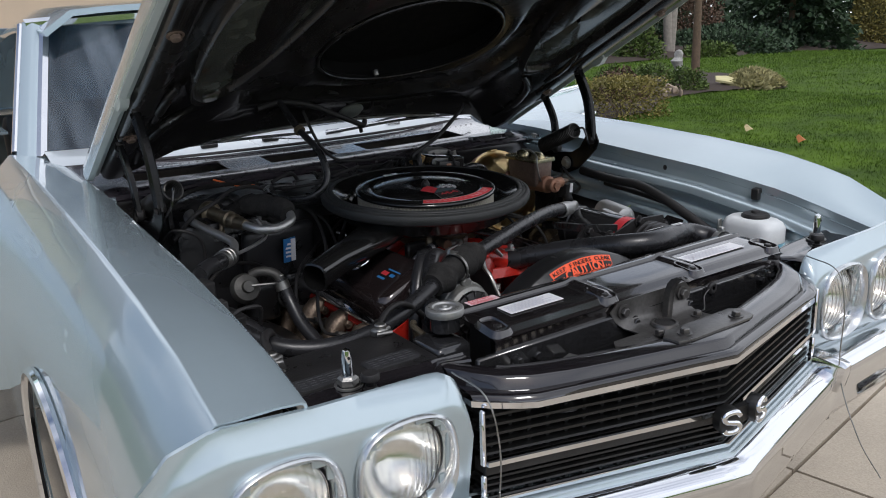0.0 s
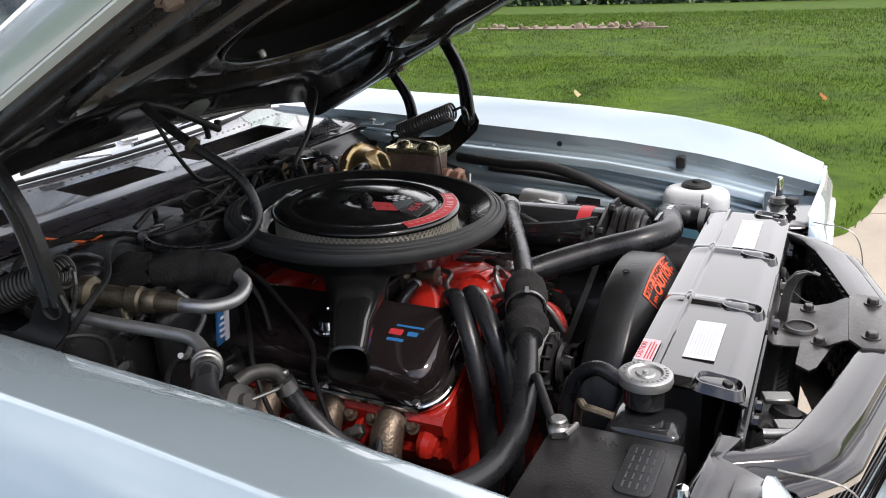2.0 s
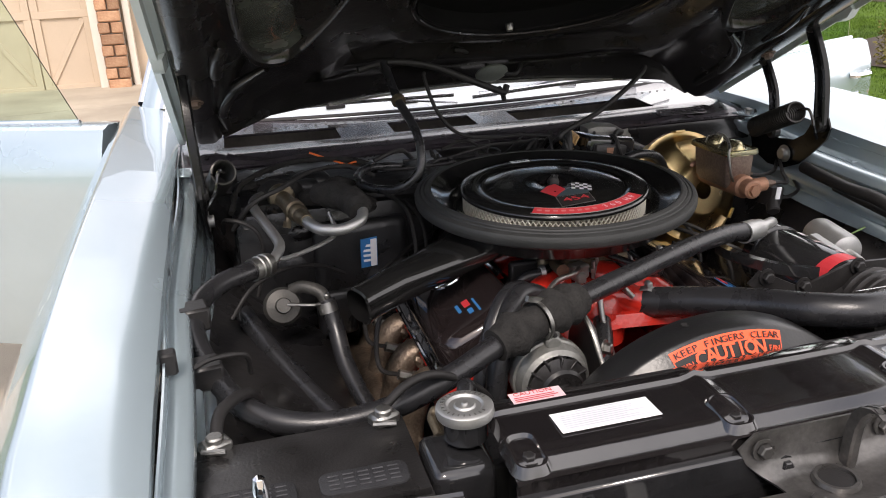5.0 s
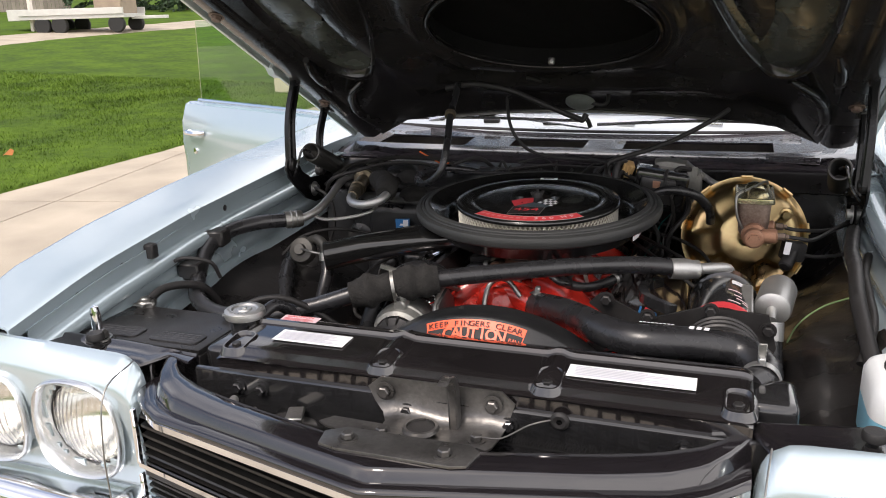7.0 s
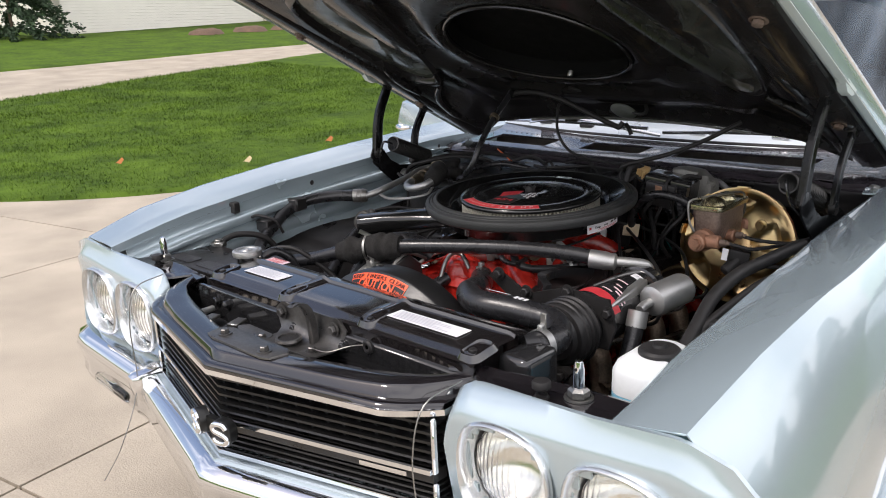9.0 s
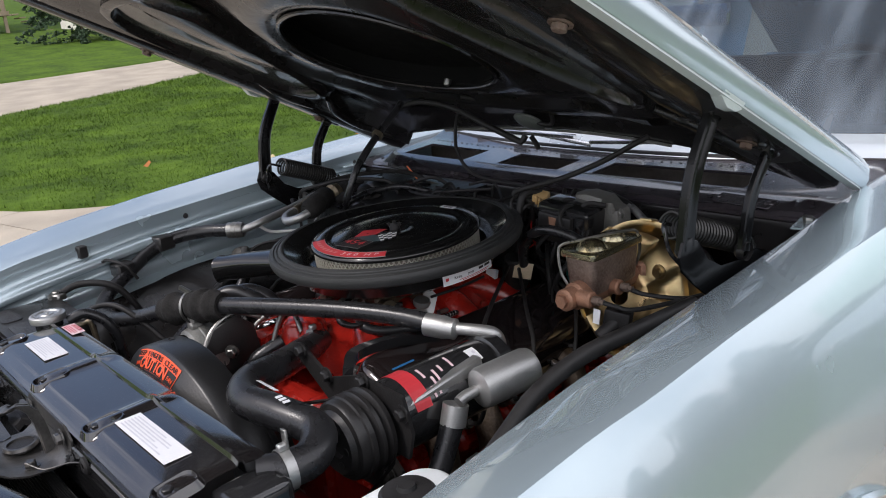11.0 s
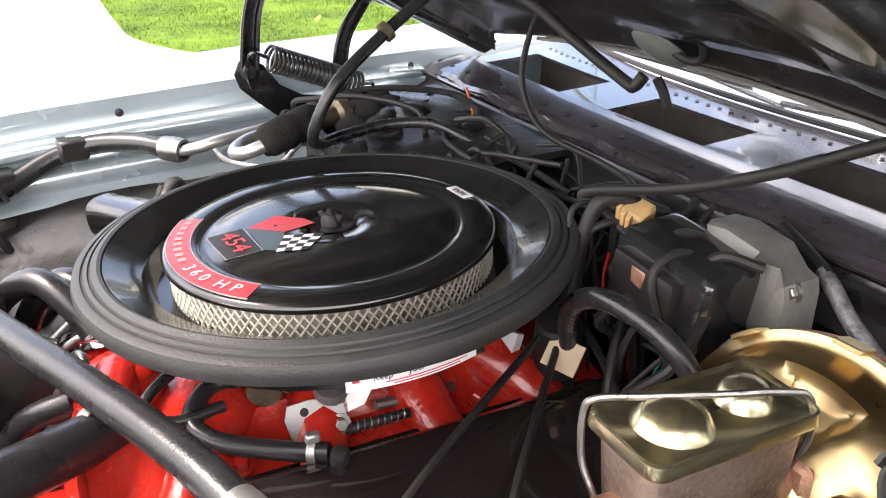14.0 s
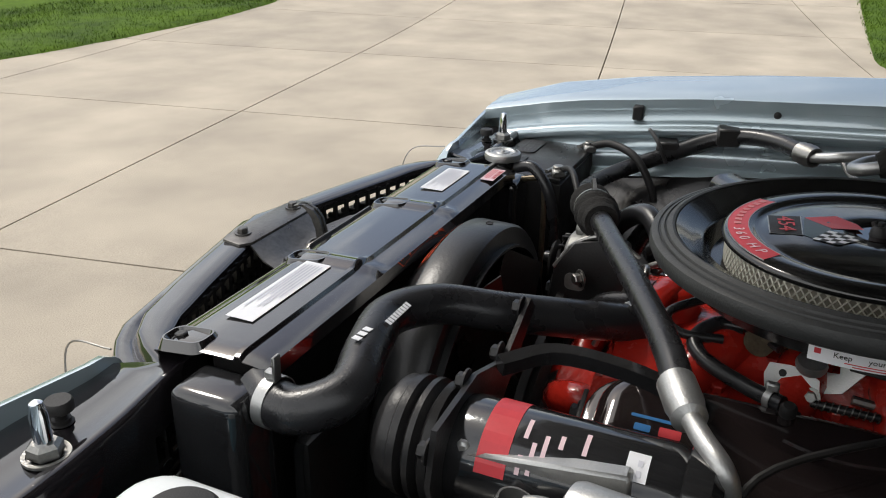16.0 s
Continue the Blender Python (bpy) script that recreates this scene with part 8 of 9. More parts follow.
battery = thing("battery", "black battery with clamped terminals and faded labels", "battery", (-0.54, -0.6, 0.62))
bm = bmn()
box(bm, (-0.545, -0.588, 0.725), (0.265, 0.165, 0.20), bev=0.006, seg=2)
part("case", bm, RUBBER, battery)
bm = bmn()
box(bm, (-0.545, -0.588, 0.828), (0.258, 0.158, 0.012), bev=0.004, seg=2)
part("top", bm, SATIN, battery)
FAINT = MAT("faint_grey_print", (0.07, 0.07, 0.074), 0.5, 0, 0, 0.4, 80, 0, 200)
LABB = MAT("faded_black_label", (0.026, 0.026, 0.028), 0.45, 0, 0, 0.3, 60, 0.3, 400)
for x in (-0.61, -0.485):
    bm = bmn()
    prism(bm, rrect(0.10, 0.042, 0.012), 0.003, Matrix.Translation((x, -0.63, 0.834)), 0.001)
    cap_l = part("vent_cover", bm, LABB, battery, "oblong vent cover with worn print")
    for k in range(4):
        for j in range(5):
            bm = bmn()
            box(bm, (x - 0.034 + 0.017 * j, -0.618 - 0.008 * k, 0.8374), (0.012, 0.002, 0.0005))
            part("print_bar", bm, FAINT, cap_l)
for q, d in (((-0.441, -0.520, 0.84), (0.04, 0.03, 0)), ((-0.645, -0.512, 0.838), (0.0, 0.05, 0))):
    bm = bmn()
    cyl(bm, V(q) - V((0, 0, 0.01)), V(q) + V((0, 0, 0.014)), 0.011, 16, 0.002)
    box(bm, V(q) + V((0.0, 0.0, 0.0)), (0.036, 0.026, 0.016), (0, 0, 25), 0.004)
    tube(bm, [V(q) + V((0.012, -0.02, 0.002)), V(q) + V((-0.016, -0.014, 0.002))], 0.004, 8, 2)
    part("terminal", bm, STEEL, battery, "grey lead terminal clamp")
hose("battery_cable", "black battery cable curving to the engine", [(-0.445, -0.515, 0.846), (-0.40, -0.485, 0.862), (-0.35, -0.46, 0.852), (-0.28, -0.42, 0.79), (-0.24, -0.38, 0.70)], 0.006, RUBBER, "cable")
hose("battery_cable", "black battery cable running along the wing", [(-0.645, -0.51, 0.842), (-0.635, -0.46, 0.855), (-0.60, -0.40, 0.84), (-0.585, -0.36, 0.78), (-0.58, -0.34, 0.70)], 0.008, RUBBER, "cable")

# ---- firewall gear, cables and small things ----
hh = hose("hood_duct_hose", "black hose hanging from the hood in a loop by the firewall", [(-0.262, 0.26, 1.18), (-0.26, 0.235, 1.16), (-0.255, 0.172, 1.116), (-0.238, 0.095, 1.06), (-0.245, 0.062, 1.0), (-0.285, 0.075, 0.965), (-0.33, 0.13, 0.958), (-0.345, 0.2, 0.962), (-0.31, 0.262, 0.965), (-0.24, 0.29, 0.955), (-0.19, 0.33, 0.93)], [0.0085, 0.0085, 0.0085, 0.0085, 0.0085, 0.0085, 0.0085, 0.0085])
bm = bmn()
lathe(bm, [(0.009, -0.006), (0.014, -0.005), (0.014, 0.005), (0.009, 0.006)], (-0.255, 0.172, 1.116), (0.1, -0.8, -0.55), 14, False)
part("hose_ring", bm, BRASS, hh, "tan rubber ring on the hose")
hose("hood_lead", "black cable running from the hood to the firewall", [(0.38, 0.36, 1.112), (0.361, 0.342, 1.10), (0.30, 0.315, 1.065), (0.22, 0.28, 1.03), (0.129, 0.247, 1.003), (0.118, 0.245, 0.99), (0.14, 0.27, 0.985), (0.17, 0.30, 0.97)], 0.0058, RUBBER, "cable")
hose("hood_lead", "thin black cable drooping from the hood over the firewall", [(-0.155, 0.36, 1.14), (-0.159, 0.344, 1.13), (-0.14, 0.318, 1.06), (-0.09, 0.32, 1.005), (0.0, 0.345, 0.985), (0.07, 0.335, 0.985), (0.13, 0.315, 0.98)], 0.0042, RUBBER, "cable")
hose("actuator_hose", "black vacuum hose along the hood to the round actuator", [(-0.31, 0.30, 1.165), (-0.24, 0.31, 1.175), (-0.15, 0.33, 1.158), (-0.06, 0.345, 1.12), (0.02, 0.362, 1.085), (0.032, 0.366, 1.082), (0.04, 0.372, 1.095)], 0.0075, RUBBER)
hose("hood_cable_loop", "black cable looped under the hood", [(0.0, 0.40, 1.14), (0.06, 0.41, 1.115), (0.085, 0.415, 1.12), (0.085, 0.40, 1.15), (0.05, 0.37, 1.165), (-0.05, 0.33, 1.18), (-0.1, 0.31, 1.19)], 0.005, RUBBER, "cable")

DZINC = MAT("dull_zinc_plate", (0.2, 0.195, 0.18), 0.5, 0.35, 0, 0.25, 30, 0.2, 200)
wm = thing("wiper_motor", "black wiper motor with a bare zinc cover plate", "motor", (0.27, 0.34, 0.9))
bm = bmn()
box(bm, (0.235, 0.285, 0.932), (0.125, 0.085, 0.095), (0, 8, 6), 0.014, 3)
part("motor_box", bm, GLOSS, wm, sharp=30)
bm = bmn()
box(bm, (0.232, 0.238, 0.935), (0.08, 0.016, 0.06), (0, 8, 6), 0.005, 2)
part("gear_cap", bm, SATIN, wm)
bm = bmn()
prism(bm, [(-0.085, 0.048), (-0.05, 0.054), (0.005, 0.046), (0.03, 0.022), (0.046, 0.016), (0.05, 0.0), (0.05, -0.065), (0.02, -0.075), (-0.08, -0.05)], 0.044, Matrix.Translation((0.288, 0.362, 0.952)) @ pose(0, 0, 0, 90, 0, 0) @ Matrix.Diagonal((0.84, 0.76, 1, 1)), 0.012)
box(bm, (0.345, 0.34, 0.885), (0.075, 0.05, 0.02), (0, 20, 0), 0.006, 2)
part("cover_plate", bm, DZINC, wm, "bare zinc mounting bracket", sharp=30)
for q in ((0.325, 0.335, 0.955), (0.325, 0.335, 0.905)):
    part("motor_screw", bolt(bmn(), q, (0, -1, 0), 0.007, 0.008), STEEL, wm)
bm = bmn()
lathe(bm, [(0.0, 0.05), (0.02, 0.05), (0.032, 0.04), (0.036, 0.02), (0.036, -0.05)], (0.335, 0.30, 0.875), (0.1, -0.5, 0.4), 20, True)
part("motor_can", bm, ALU, wm, "dull grey motor can")
bm = bmn()
box(bm, (0.225, 0.233, 0.952), (0.03, 0.008, 0.02), (0, 12, 0), 0.002)
part("terminal_block", bm, NOSE, wm, "brown terminal block")
tc = thing("connector", "tan plastic wiring connector clipped to the firewall", "connector", (0.155, 0.29, 0.96))
bm = bmn()
box(bm, (0.156, 0.285, 0.975), (0.028, 0.03, 0.036), (20, 15, 20), 0.003)
part("shell", bm, TANP, tc)
for k in range(3):
    bm = bmn()
    box(bm, (0.148 + 0.008 * k, 0.268, 0.978 - 0.003 * k), (0.005, 0.008, 0.03), (20, 15, 20), 0.001)
    part("shell_rib", bm, TANP, tc)
wr = random.Random(3)
RW, OW, GW = (MAT(n, c, 0.45, 0, 0, 0.1, 40, 0, 200) for n, c in (("red_wire", (0.55, 0.02, 0.015)), ("orange_wire", (0.75, 0.14, 0.02)), ("teal_wire", (0.02, 0.22, 0.2))))
for k in range(16):
    x = wr.uniform(-0.3, 0.32)
    y0 = wr.uniform(0.28, 0.40)
    pts = [(x + wr.uniform(-0.16, 0.16), y0 + wr.uniform(-0.05, 0.03), wr.uniform(0.90, 0.985)) for _ in range(5)]
    pts.sort()
    hose("wire", "black wiring strung along the firewall", pts, wr.uniform(0.0022, 0.0055), RUBBER, "wire", 8)
for k in range(9):
    x = wr.uniform(0.09, 0.30)
    pts = [(x, 0.30, 0.96), (x + wr.uniform(-0.05, 0.05), wr.uniform(0.2, 0.28), 0.90), (x + wr.uniform(-0.08, 0.06), wr.uniform(0.18, 0.3), 0.82), (x + wr.uniform(-0.05, 0.05), wr.uniform(0.2, 0.35), 0.70)]
    mt = (RUBBER, RUBBER, RUBBER, RW, RUBBER, RW, RUBBER, GW, RUBBER)[k]
    hose("wire", "loose wiring dropping behind the engine", pts, 0.0017 if mt is not RUBBER else wr.uniform(0.002, 0.006), mt, "wire", 8)
hose("thick_wire", "taped black loom arching by the connector", [(0.16, 0.32, 0.975), (0.142, 0.258, 0.998), (0.135, 0.235, 0.96), (0.14, 0.22, 0.88), (0.15, 0.215, 0.78)], 0.0085, RUBBER, "wiring loom")
hose("wire", "orange wire ends by the evaporator case", [(-0.42, 0.38, 0.985), (-0.37, 0.365, 0.965), (-0.345, 0.352, 0.955), (-0.355, 0.34, 0.948)], 0.0022, OW, "wire", 8)
hose("wire", "orange wire ends by the evaporator case", [(-0.345, 0.352, 0.955), (-0.325, 0.345, 0.962), (-0.31, 0.35, 0.955), (-0.33, 0.33, 0.945)], 0.0022, OW, "wire", 8)
bm = bmn()
cyl(bm, (-0.32, 0.352, 0.956), (-0.265, 0.355, 0.95), 0.007, 10, 0.002)
tagged(part("fuse_holder", bm, BRASS), "brownish inline fuse holder on the firewall", "fuse holder")
for k in range(14):
    x, y = wr.uniform(0.06, 0.24), wr.uniform(0.24, 0.34)
    x2 = x + wr.uniform(-0.1, 0.1)
    pts = [(x, y + 0.06, wr.uniform(0.88, 0.96)), (x + 0.02, y, wr.uniform(0.93, 0.985)), (x + 0.5 * (x2 - x), y - 0.04, wr.uniform(0.92, 0.985)), (x2, y - 0.03, wr.uniform(0.86, 0.93)), (x2 + wr.uniform(-0.03, 0.03), y, wr.uniform(0.74, 0.82))]
    hose("wire", "black wiring looped behind the air cleaner", pts, wr.uniform(0.0025, 0.0065), RUBBER, "wire", 8)
hose("firewall_loom", "taped loom with frayed silver wrap along the firewall", [(0.235, 0.412, 0.972), (0.299, 0.396, 0.958), (0.33, 0.386, 0.944), (0.358, 0.378, 0.928), (0.40, 0.372, 0.908), (0.44, 0.37, 0.902), (0.48, 0.366, 0.897), (0.51, 0.362, 0.878), (0.53, 0.36, 0.84)], 0.007, RUBBER, "wiring loom", 10)
FRAY = MAT("frayed_silver_wrap", (0.3, 0.3, 0.3), 0.5, 0.4, 0, 0.6, 80, 0.8, 200)
hose("loom_wrap", "frayed silver wrap on the firewall loom", [(0.305, 0.394, 0.9555), (0.33, 0.386, 0.944), (0.358, 0.378, 0.928), (0.40, 0.372, 0.908)], [0.0075, 0.0085, 0.008, 0.0085, 0.0075], FRAY, "wrap", 10)
# looms and wires on the driver's inner wing
hose("wing_loom", "black taped loom along the driver's inner wing", [(0.64, 0.10, 0.90), (0.62, -0.05, 0.895), (0.615, -0.15, 0.895), (0.61, -0.24, 0.875), (0.615, -0.31, 0.845), (0.625, -0.40, 0.80), (0.64, -0.48, 0.74)], 0.013, RUBBER, "wiring loom")
hose("wing_loom", "black taped loom along the driver's inner wing", [(0.66, 0.02, 0.87), (0.64, -0.1, 0.868), (0.635, -0.2, 0.86), (0.63, -0.30, 0.845), (0.61, -0.36, 0.80)], 0.008, RUBBER, "wiring loom")
hose("wire", "thin green wire across the inner wing", [(0.62, -0.12, 0.83), (0.57, -0.11, 0.80), (0.525, -0.14, 0.762), (0.50, -0.22, 0.71), (0.49, -0.32, 0.64)], 0.0018, MAT("green_wire", (0.16, 0.25, 0.10), 0.5, 0, 0, 0.1, 40, 0, 200), "wire", 8)
# clips on the wing rails
for s, y in ((-1, -0.424), (1, -0.46)):
    bm = bmn()
    box(bm, (s * (edge_x(y, s) - 0.008), y, zi(y, s) - 0.026), (0.022, 0.022, 0.03), (0, 0, 6), 0.003)
    tagged(part("rail_clip", bm, RUBBER), "black clip on the inner wing rail", "clip", "rail clips")
for s in (-1, 1):
    bm = bmn()
    box(bm, (s * 0.688, 0.385, 0.968), (0.042, 0.07, 0.004), (0, 0, s * 12), 0.0015)
    tagged(part("wing_bracket", bm, PAINT), "silver-green painted bracket at the rear of the wing rail", "bracket", "wing brackets")
bm = bmn()
lathe(bm, [(0, 0.002), (0.010, 0.0), (0.012, -0.004), (0.008, -0.006), (0.007, -0.02)], (0.69, 0.385, 0.982), (0.2, 0, 1), 6, True)
tagged(part("wing_bolt", bm, STEEL), "large bare bolt at the wing's rear corner", "bolt")
hose("side_cable", "black cable with a brass end on the passenger rail", [(-0.665, -0.39, 0.885), (-0.64, -0.385, 0.892), (-0.60, -0.36, 0.878), (-0.595, -0.34, 0.84)], 0.004, RUBBER, "cable", 8)
# stamped plate on the cowl
PM = pose(0.535, 0.447, 0.979, 14, 0, -6)
bm = bmn()
box(bm, (0, 0, 0), (0.125, 0.036, 0.003), bev=0.001)
bm.transform(PM)
sp = tagged(part("data_plate", bm, COWLBLK), "black painted stamped data plate on the cowl", "plate")
for k in range(3):
    for j in range(8):
        bm = bmn()
        box(bm, (-0.048 + 0.0137 * j, 0.010 - 0.010 * k, 0.0018), (0.0095, 0.005, 0.0014), bev=0.0004)
        bm.transform(PM)
        part("stamped_bar", bm, COWLBLK, sp)
for sx in (-1, 1):
    bm = bmn()
    lathe(bm, [(0.004, 0), (0.003, 0.002), (0, 0.0026)], (sx * 0.057, 0, 0.0015), (0, 0, 1), 10, False)
    bm.transform(PM)
    part("plate_rivet", bm, COWLBLK, sp)

# ---- the yard and the neighbours ----
BARK = MAT("brown_bark", (0.13, 0.09, 0.06), 0.9, 0, 0, 0.4, 14, 1.0, 60)
PALEB = MAT("pale_bark", (0.28, 0.25, 0.22), 0.85, 0, 0, 0.3, 10, 0.8, 60)
SPRUCE = MAT("dark_conifer_needles", (0.022, 0.05, 0.022), 0.75, 0, 0, 0.4, 3, 0, 40, other=(0.06, 0.105, 0.05), island=0.45)
YEW = MAT("green_shrub_leaves", (0.05, 0.10, 0.02), 0.7, 0, 0, 0.35, 4, 0, 40, other=(0.12, 0.17, 0.03), island=0.45)
GOLD = MAT("yellow_green_leaves", (0.17, 0.16, 0.035), 0.7, 0, 0, 0.35, 4, 0, 40, other=(0.27, 0.22, 0.06), island=0.45)
BROWNL = MAT("brown_twigs", (0.12, 0.075, 0.05), 0.85, 0, 0, 0.35, 4, 0, 40, island=0.4)
STRAW = MAT("straw_grass", (0.36, 0.33, 0.16), 0.8, 0, 0, 0.25, 6, 0, 40, island=0.3)
STONE = MAT("tan_fieldstone", (0.32, 0.25, 0.19), 0.85, 0, 0, 0.3, 8, 0.6, 60, island=-0.3)
yr = random.Random(12)


def leaves(n, place, size, droop=0.0):
    """Many small bent leaves; place() gives a point and an outward way."""
    vt, fc = [], []
    for _ in range(n):
        p, o = place()
        u = V((yr.gauss(0, 1), yr.gauss(0, 1), yr.gauss(0, 1))).normalized()
        d = (o + 0.7 * u + V((0, 0, -droop))).normalized()
        w = d.cross(u).normalized() * size * yr.uniform(0.25, 0.5)
        d = d * size * yr.uniform(0.7, 1.4)
        b = len(vt)
        vt.extend((p - w, p + w, p + d * 0.6 + w * 0.7, p + d, p + d * 0.6 - w * 0.7))
        fc.append((b, b + 1, b + 2, b + 3, b + 4))
    me = bpy.data.meshes.new("crown")
    me.from_pydata([tuple(v) for v in vt], [], fc)
    return me


def leafy(name, me, material, parent, lab=""):
    me.materials.append(material)
    ob = new(name, me)
    ob.parent = parent
    ob.matrix_parent_inverse = Matrix.Translation(-V(parent["at"]))
    if lab:
        ob["label"] = lab
    return ob


def conifer(x, y, h, r, n, lab, low=0.02):
    z = rise(x, y)
    t = thing("conifer", lab, "tree", (x, y, z), "evergreens")
    part("trunk", tube(bmn(), [(x, y, z - 0.1), (x + 0.04, y, z + h * 0.5), (x, y, z + h * 0.97)], [0.035 * h / 2, 0.02 * h / 2, 0.01], 8, 4), BARK, t)
    arms = []
    for _ in range(int(46 * h / 4) + 30):
        f = yr.uniform(low, 0.97) ** 0.9
        a = yr.uniform(0, 6.283)
        arms.append((f, a, r * (1 - f) ** 0.75 * yr.uniform(0.7, 1.12) + 0.08))

    def place():
        f, a, l = yr.choice(arms)
        k = yr.random() ** 0.6
        q = V((math.cos(a), math.sin(a), 0))
        p = V((x, y, z + h * f)) + q * (l * k) + V((yr.gauss(0, 0.06), yr.gauss(0, 0.06), -0.25 * l * k * k + yr.gauss(0, 0.05))) * (0.5 + h / 6)
        return p, q

    leafy("crown", leaves(n, place, 0.11 * (0.5 + h / 6), 0.25), SPRUCE, t)
    return t


def shrub(x, y, w, d, h, material, lab, n=2600, size=0.05, boxy=False, name="shrub"):
    z = rise(x, y)
    t = thing(name, lab, "bush", (x, y, z), "shrubs")
    bm = bmn()
    for k in range(7):
        a = k * 0.9
        tube(bm, [(x, y, z), (x + 0.2 * w * math.cos(a), y + 0.2 * d * math.sin(a), z + 0.4 * h), (x + 0.4 * w * math.cos(a), y + 0.4 * d * math.sin(a), z + 0.8 * h)], [0.012, 0.008, 0.004], 5, 2)
    part("stem", bm, BARK, t)

    def place():
        if boxy:
            while True:
                p = V((yr.uniform(-1, 1), yr.uniform(-1, 1), yr.uniform(0, 1)))
                if max(abs(p.x), abs(p.y), p.z) > 0.8:
                    break
            o = V((p.x, p.y, p.z - 0.4)).normalized()
            q = V((p.x * w / 2, p.y * d / 2, p.z * h)) * (1 + 0.06 * noise.noise(p * 3))
        else:
            o = V((yr.gauss(0, 1), yr.gauss(0, 1), abs(yr.gauss(0, 1)))).normalized()
            k = yr.uniform(0.72, 1.05) * (1 + 0.22 * noise.noise(o * 2.3 + V((x, y, 0))))
            q = V((o.x * w / 2 * k, o.y * d / 2 * k, o.z * h * k))
        return V((x, y, z)) + q, o

    leafy("crown", leaves(n, place, size), material, t)
    return t


def bare_tree(x, y, h, r, material, lab, fork=False):
    z = rise(x, y)
    t = thing("bare_tree", lab, "tree", (x, y, z))
    trunks = [(0, 0)] if not fork else [(-0.25, 0.1), (0.22, -0.1)]
    bm = bmn()
    for dx, dy in trunks:
        tube(bm, [(x, y, z - 0.1), (x + dx * 0.6, y + dy * 0.6, z + 0.35 * h), (x + dx * 1.6, y + dy * 1.6, z + h)], [r, r * 0.8, r * 0.45], 10, 4, 0.1)
    part("trunk", bm, material, t)
    for k in range(14):
        a, f = yr.uniform(0, 6.283), yr.uniform(0.55, 0.98)
        p = V((x, y, z + h * f))
        l = h * 0.3 * yr.uniform(0.6, 1.2)
        q = V((math.cos(a), math.sin(a), 0.9))
        part("limb", tube(bmn(), [p, p + q * l * 0.5 + V((0, 0, 0.05)), p + q * l], [r * 0.35, r * 0.22, 0.006], 6, 3), material, t)
    return t


# beds on the driver's side
def bed(pts, lab):
    bm = bmn()
    vs = [bm.verts.new((x, y, rise(x, y) + 0.05 + 0.01 * k % 0.02)) for k, (x, y) in enumerate(pts)]
    c = bm.verts.new((sum(p[0] for p in pts) / len(pts), sum(p[1] for p in pts) / len(pts), rise(*pts[0]) + 0.11))
    for k in range(len(vs)):
        bm.faces.new((vs[k], vs[(k + 1) % len(vs)], c))
    bmesh.ops.subdivide_edges(bm, edges=bm.edges, cuts=3, use_grid_fill=True)
    for v in bm.verts:
        v.co.z += 0.03 * noise.noise(v.co * 3)
    return tagged(part("mulch_bed", bm, SOIL), lab, "flower bed", kind="structure")


bed([(6.3, 5.6), (7.2, 5.7), (7.9, 6.3), (8.7, 6.75), (9.6, 6.95), (10.5, 6.85), (11.3, 6.4), (11.9, 6.9), (12.4, 8.2), (14.2, 9.6), (14.6, 10.8), (13, 11.2), (10, 9.6), (8, 8.2), (6.2, 6.8)], "dark mulch bed with stones and low shrubs")
bed([(15, 15.0), (18, 15.8), (21, 16.8), (24, 16.6), (29, 19.3), (33, 18.8), (38, 19.3), (46, 20.2), (56, 22), (58, 34), (40, 36), (24, 32), (14, 22)], "dark mulch under the far trees")


def stones(n, spot, lo, hi):
    for _ in range(n):
        x, y = spot()
        s = yr.uniform(lo, hi)
        bm = bmn()
        bmesh.ops.create_icosphere(bm, subdivisions=1, radius=s, matrix=pose(x, y, rise(x, y) + 0.08 + s * 0.2, yr.uniform(0, 90), yr.uniform(0, 90), yr.uniform(0, 90)) @ Matrix.Diagonal((1, yr.uniform(0.6, 1), yr.uniform(0.4, 0.7), 1)))
        for v in bm.verts:
            v.co += v.normal * 0.25 * s * noise.noise(v.co * 9)
        tagged(part("stone", bm, STONE), "rounded tan fieldstone in the bed", "stone", "garden stones")


stones(60, lambda: (lambda k: (8.9 + 1.7 * k + yr.uniform(-0.5, 0.5), 7.1 + 1.6 * k + yr.uniform(-0.45, 0.45)))(yr.random()), 0.05, 0.13)
stones(44, lambda: ((lambda k: (18.5 + yr.gauss(0, 0.14), 3.2 + 4.2 * k))(yr.random())), 0.05, 0.12)
bm = bmn()
loft(bm, [[V((18.15 + 0.3 * abs(2 * k - 1), 2.9 + 4.8 * k, rise(18.3, 5) + 0.03)), V((18.85 - 0.3 * abs(2 * k - 1), 2.9 + 4.8 * k, rise(18.3, 5) + 0.04))] for k in np.linspace(0, 1, 9)])
thicken(bm, 0.04)
tagged(part("gravel_strip", bm, STONE), "strip of gravel and stones in the lawn", "gravel", kind="structure")
shrub(6.75, 5.75, 0.8, 0.9, 0.52, GOLD, "clipped yellow-green box hedge beside the drive", 4200, 0.03, True, "box_hedge")
shrub(8.0, 7.0, 0.8, 0.9, 0.5, BROWNL, "russet and green shrub in the bed", 3000, 0.04)
shrub(8.5, 7.7, 0.6, 0.6, 0.5, YEW, "small green shrub in the bed", 1800, 0.04)
shrub(9.95, 7.45, 0.8, 0.8, 0.42, YEW, "fresh green mound of leaves in the bed", 3000, 0.035)
shrub(11.6, 9.6, 0.9, 0.9, 0.35, YEW, "fresh green mound of leaves in the bed", 1800, 0.045)
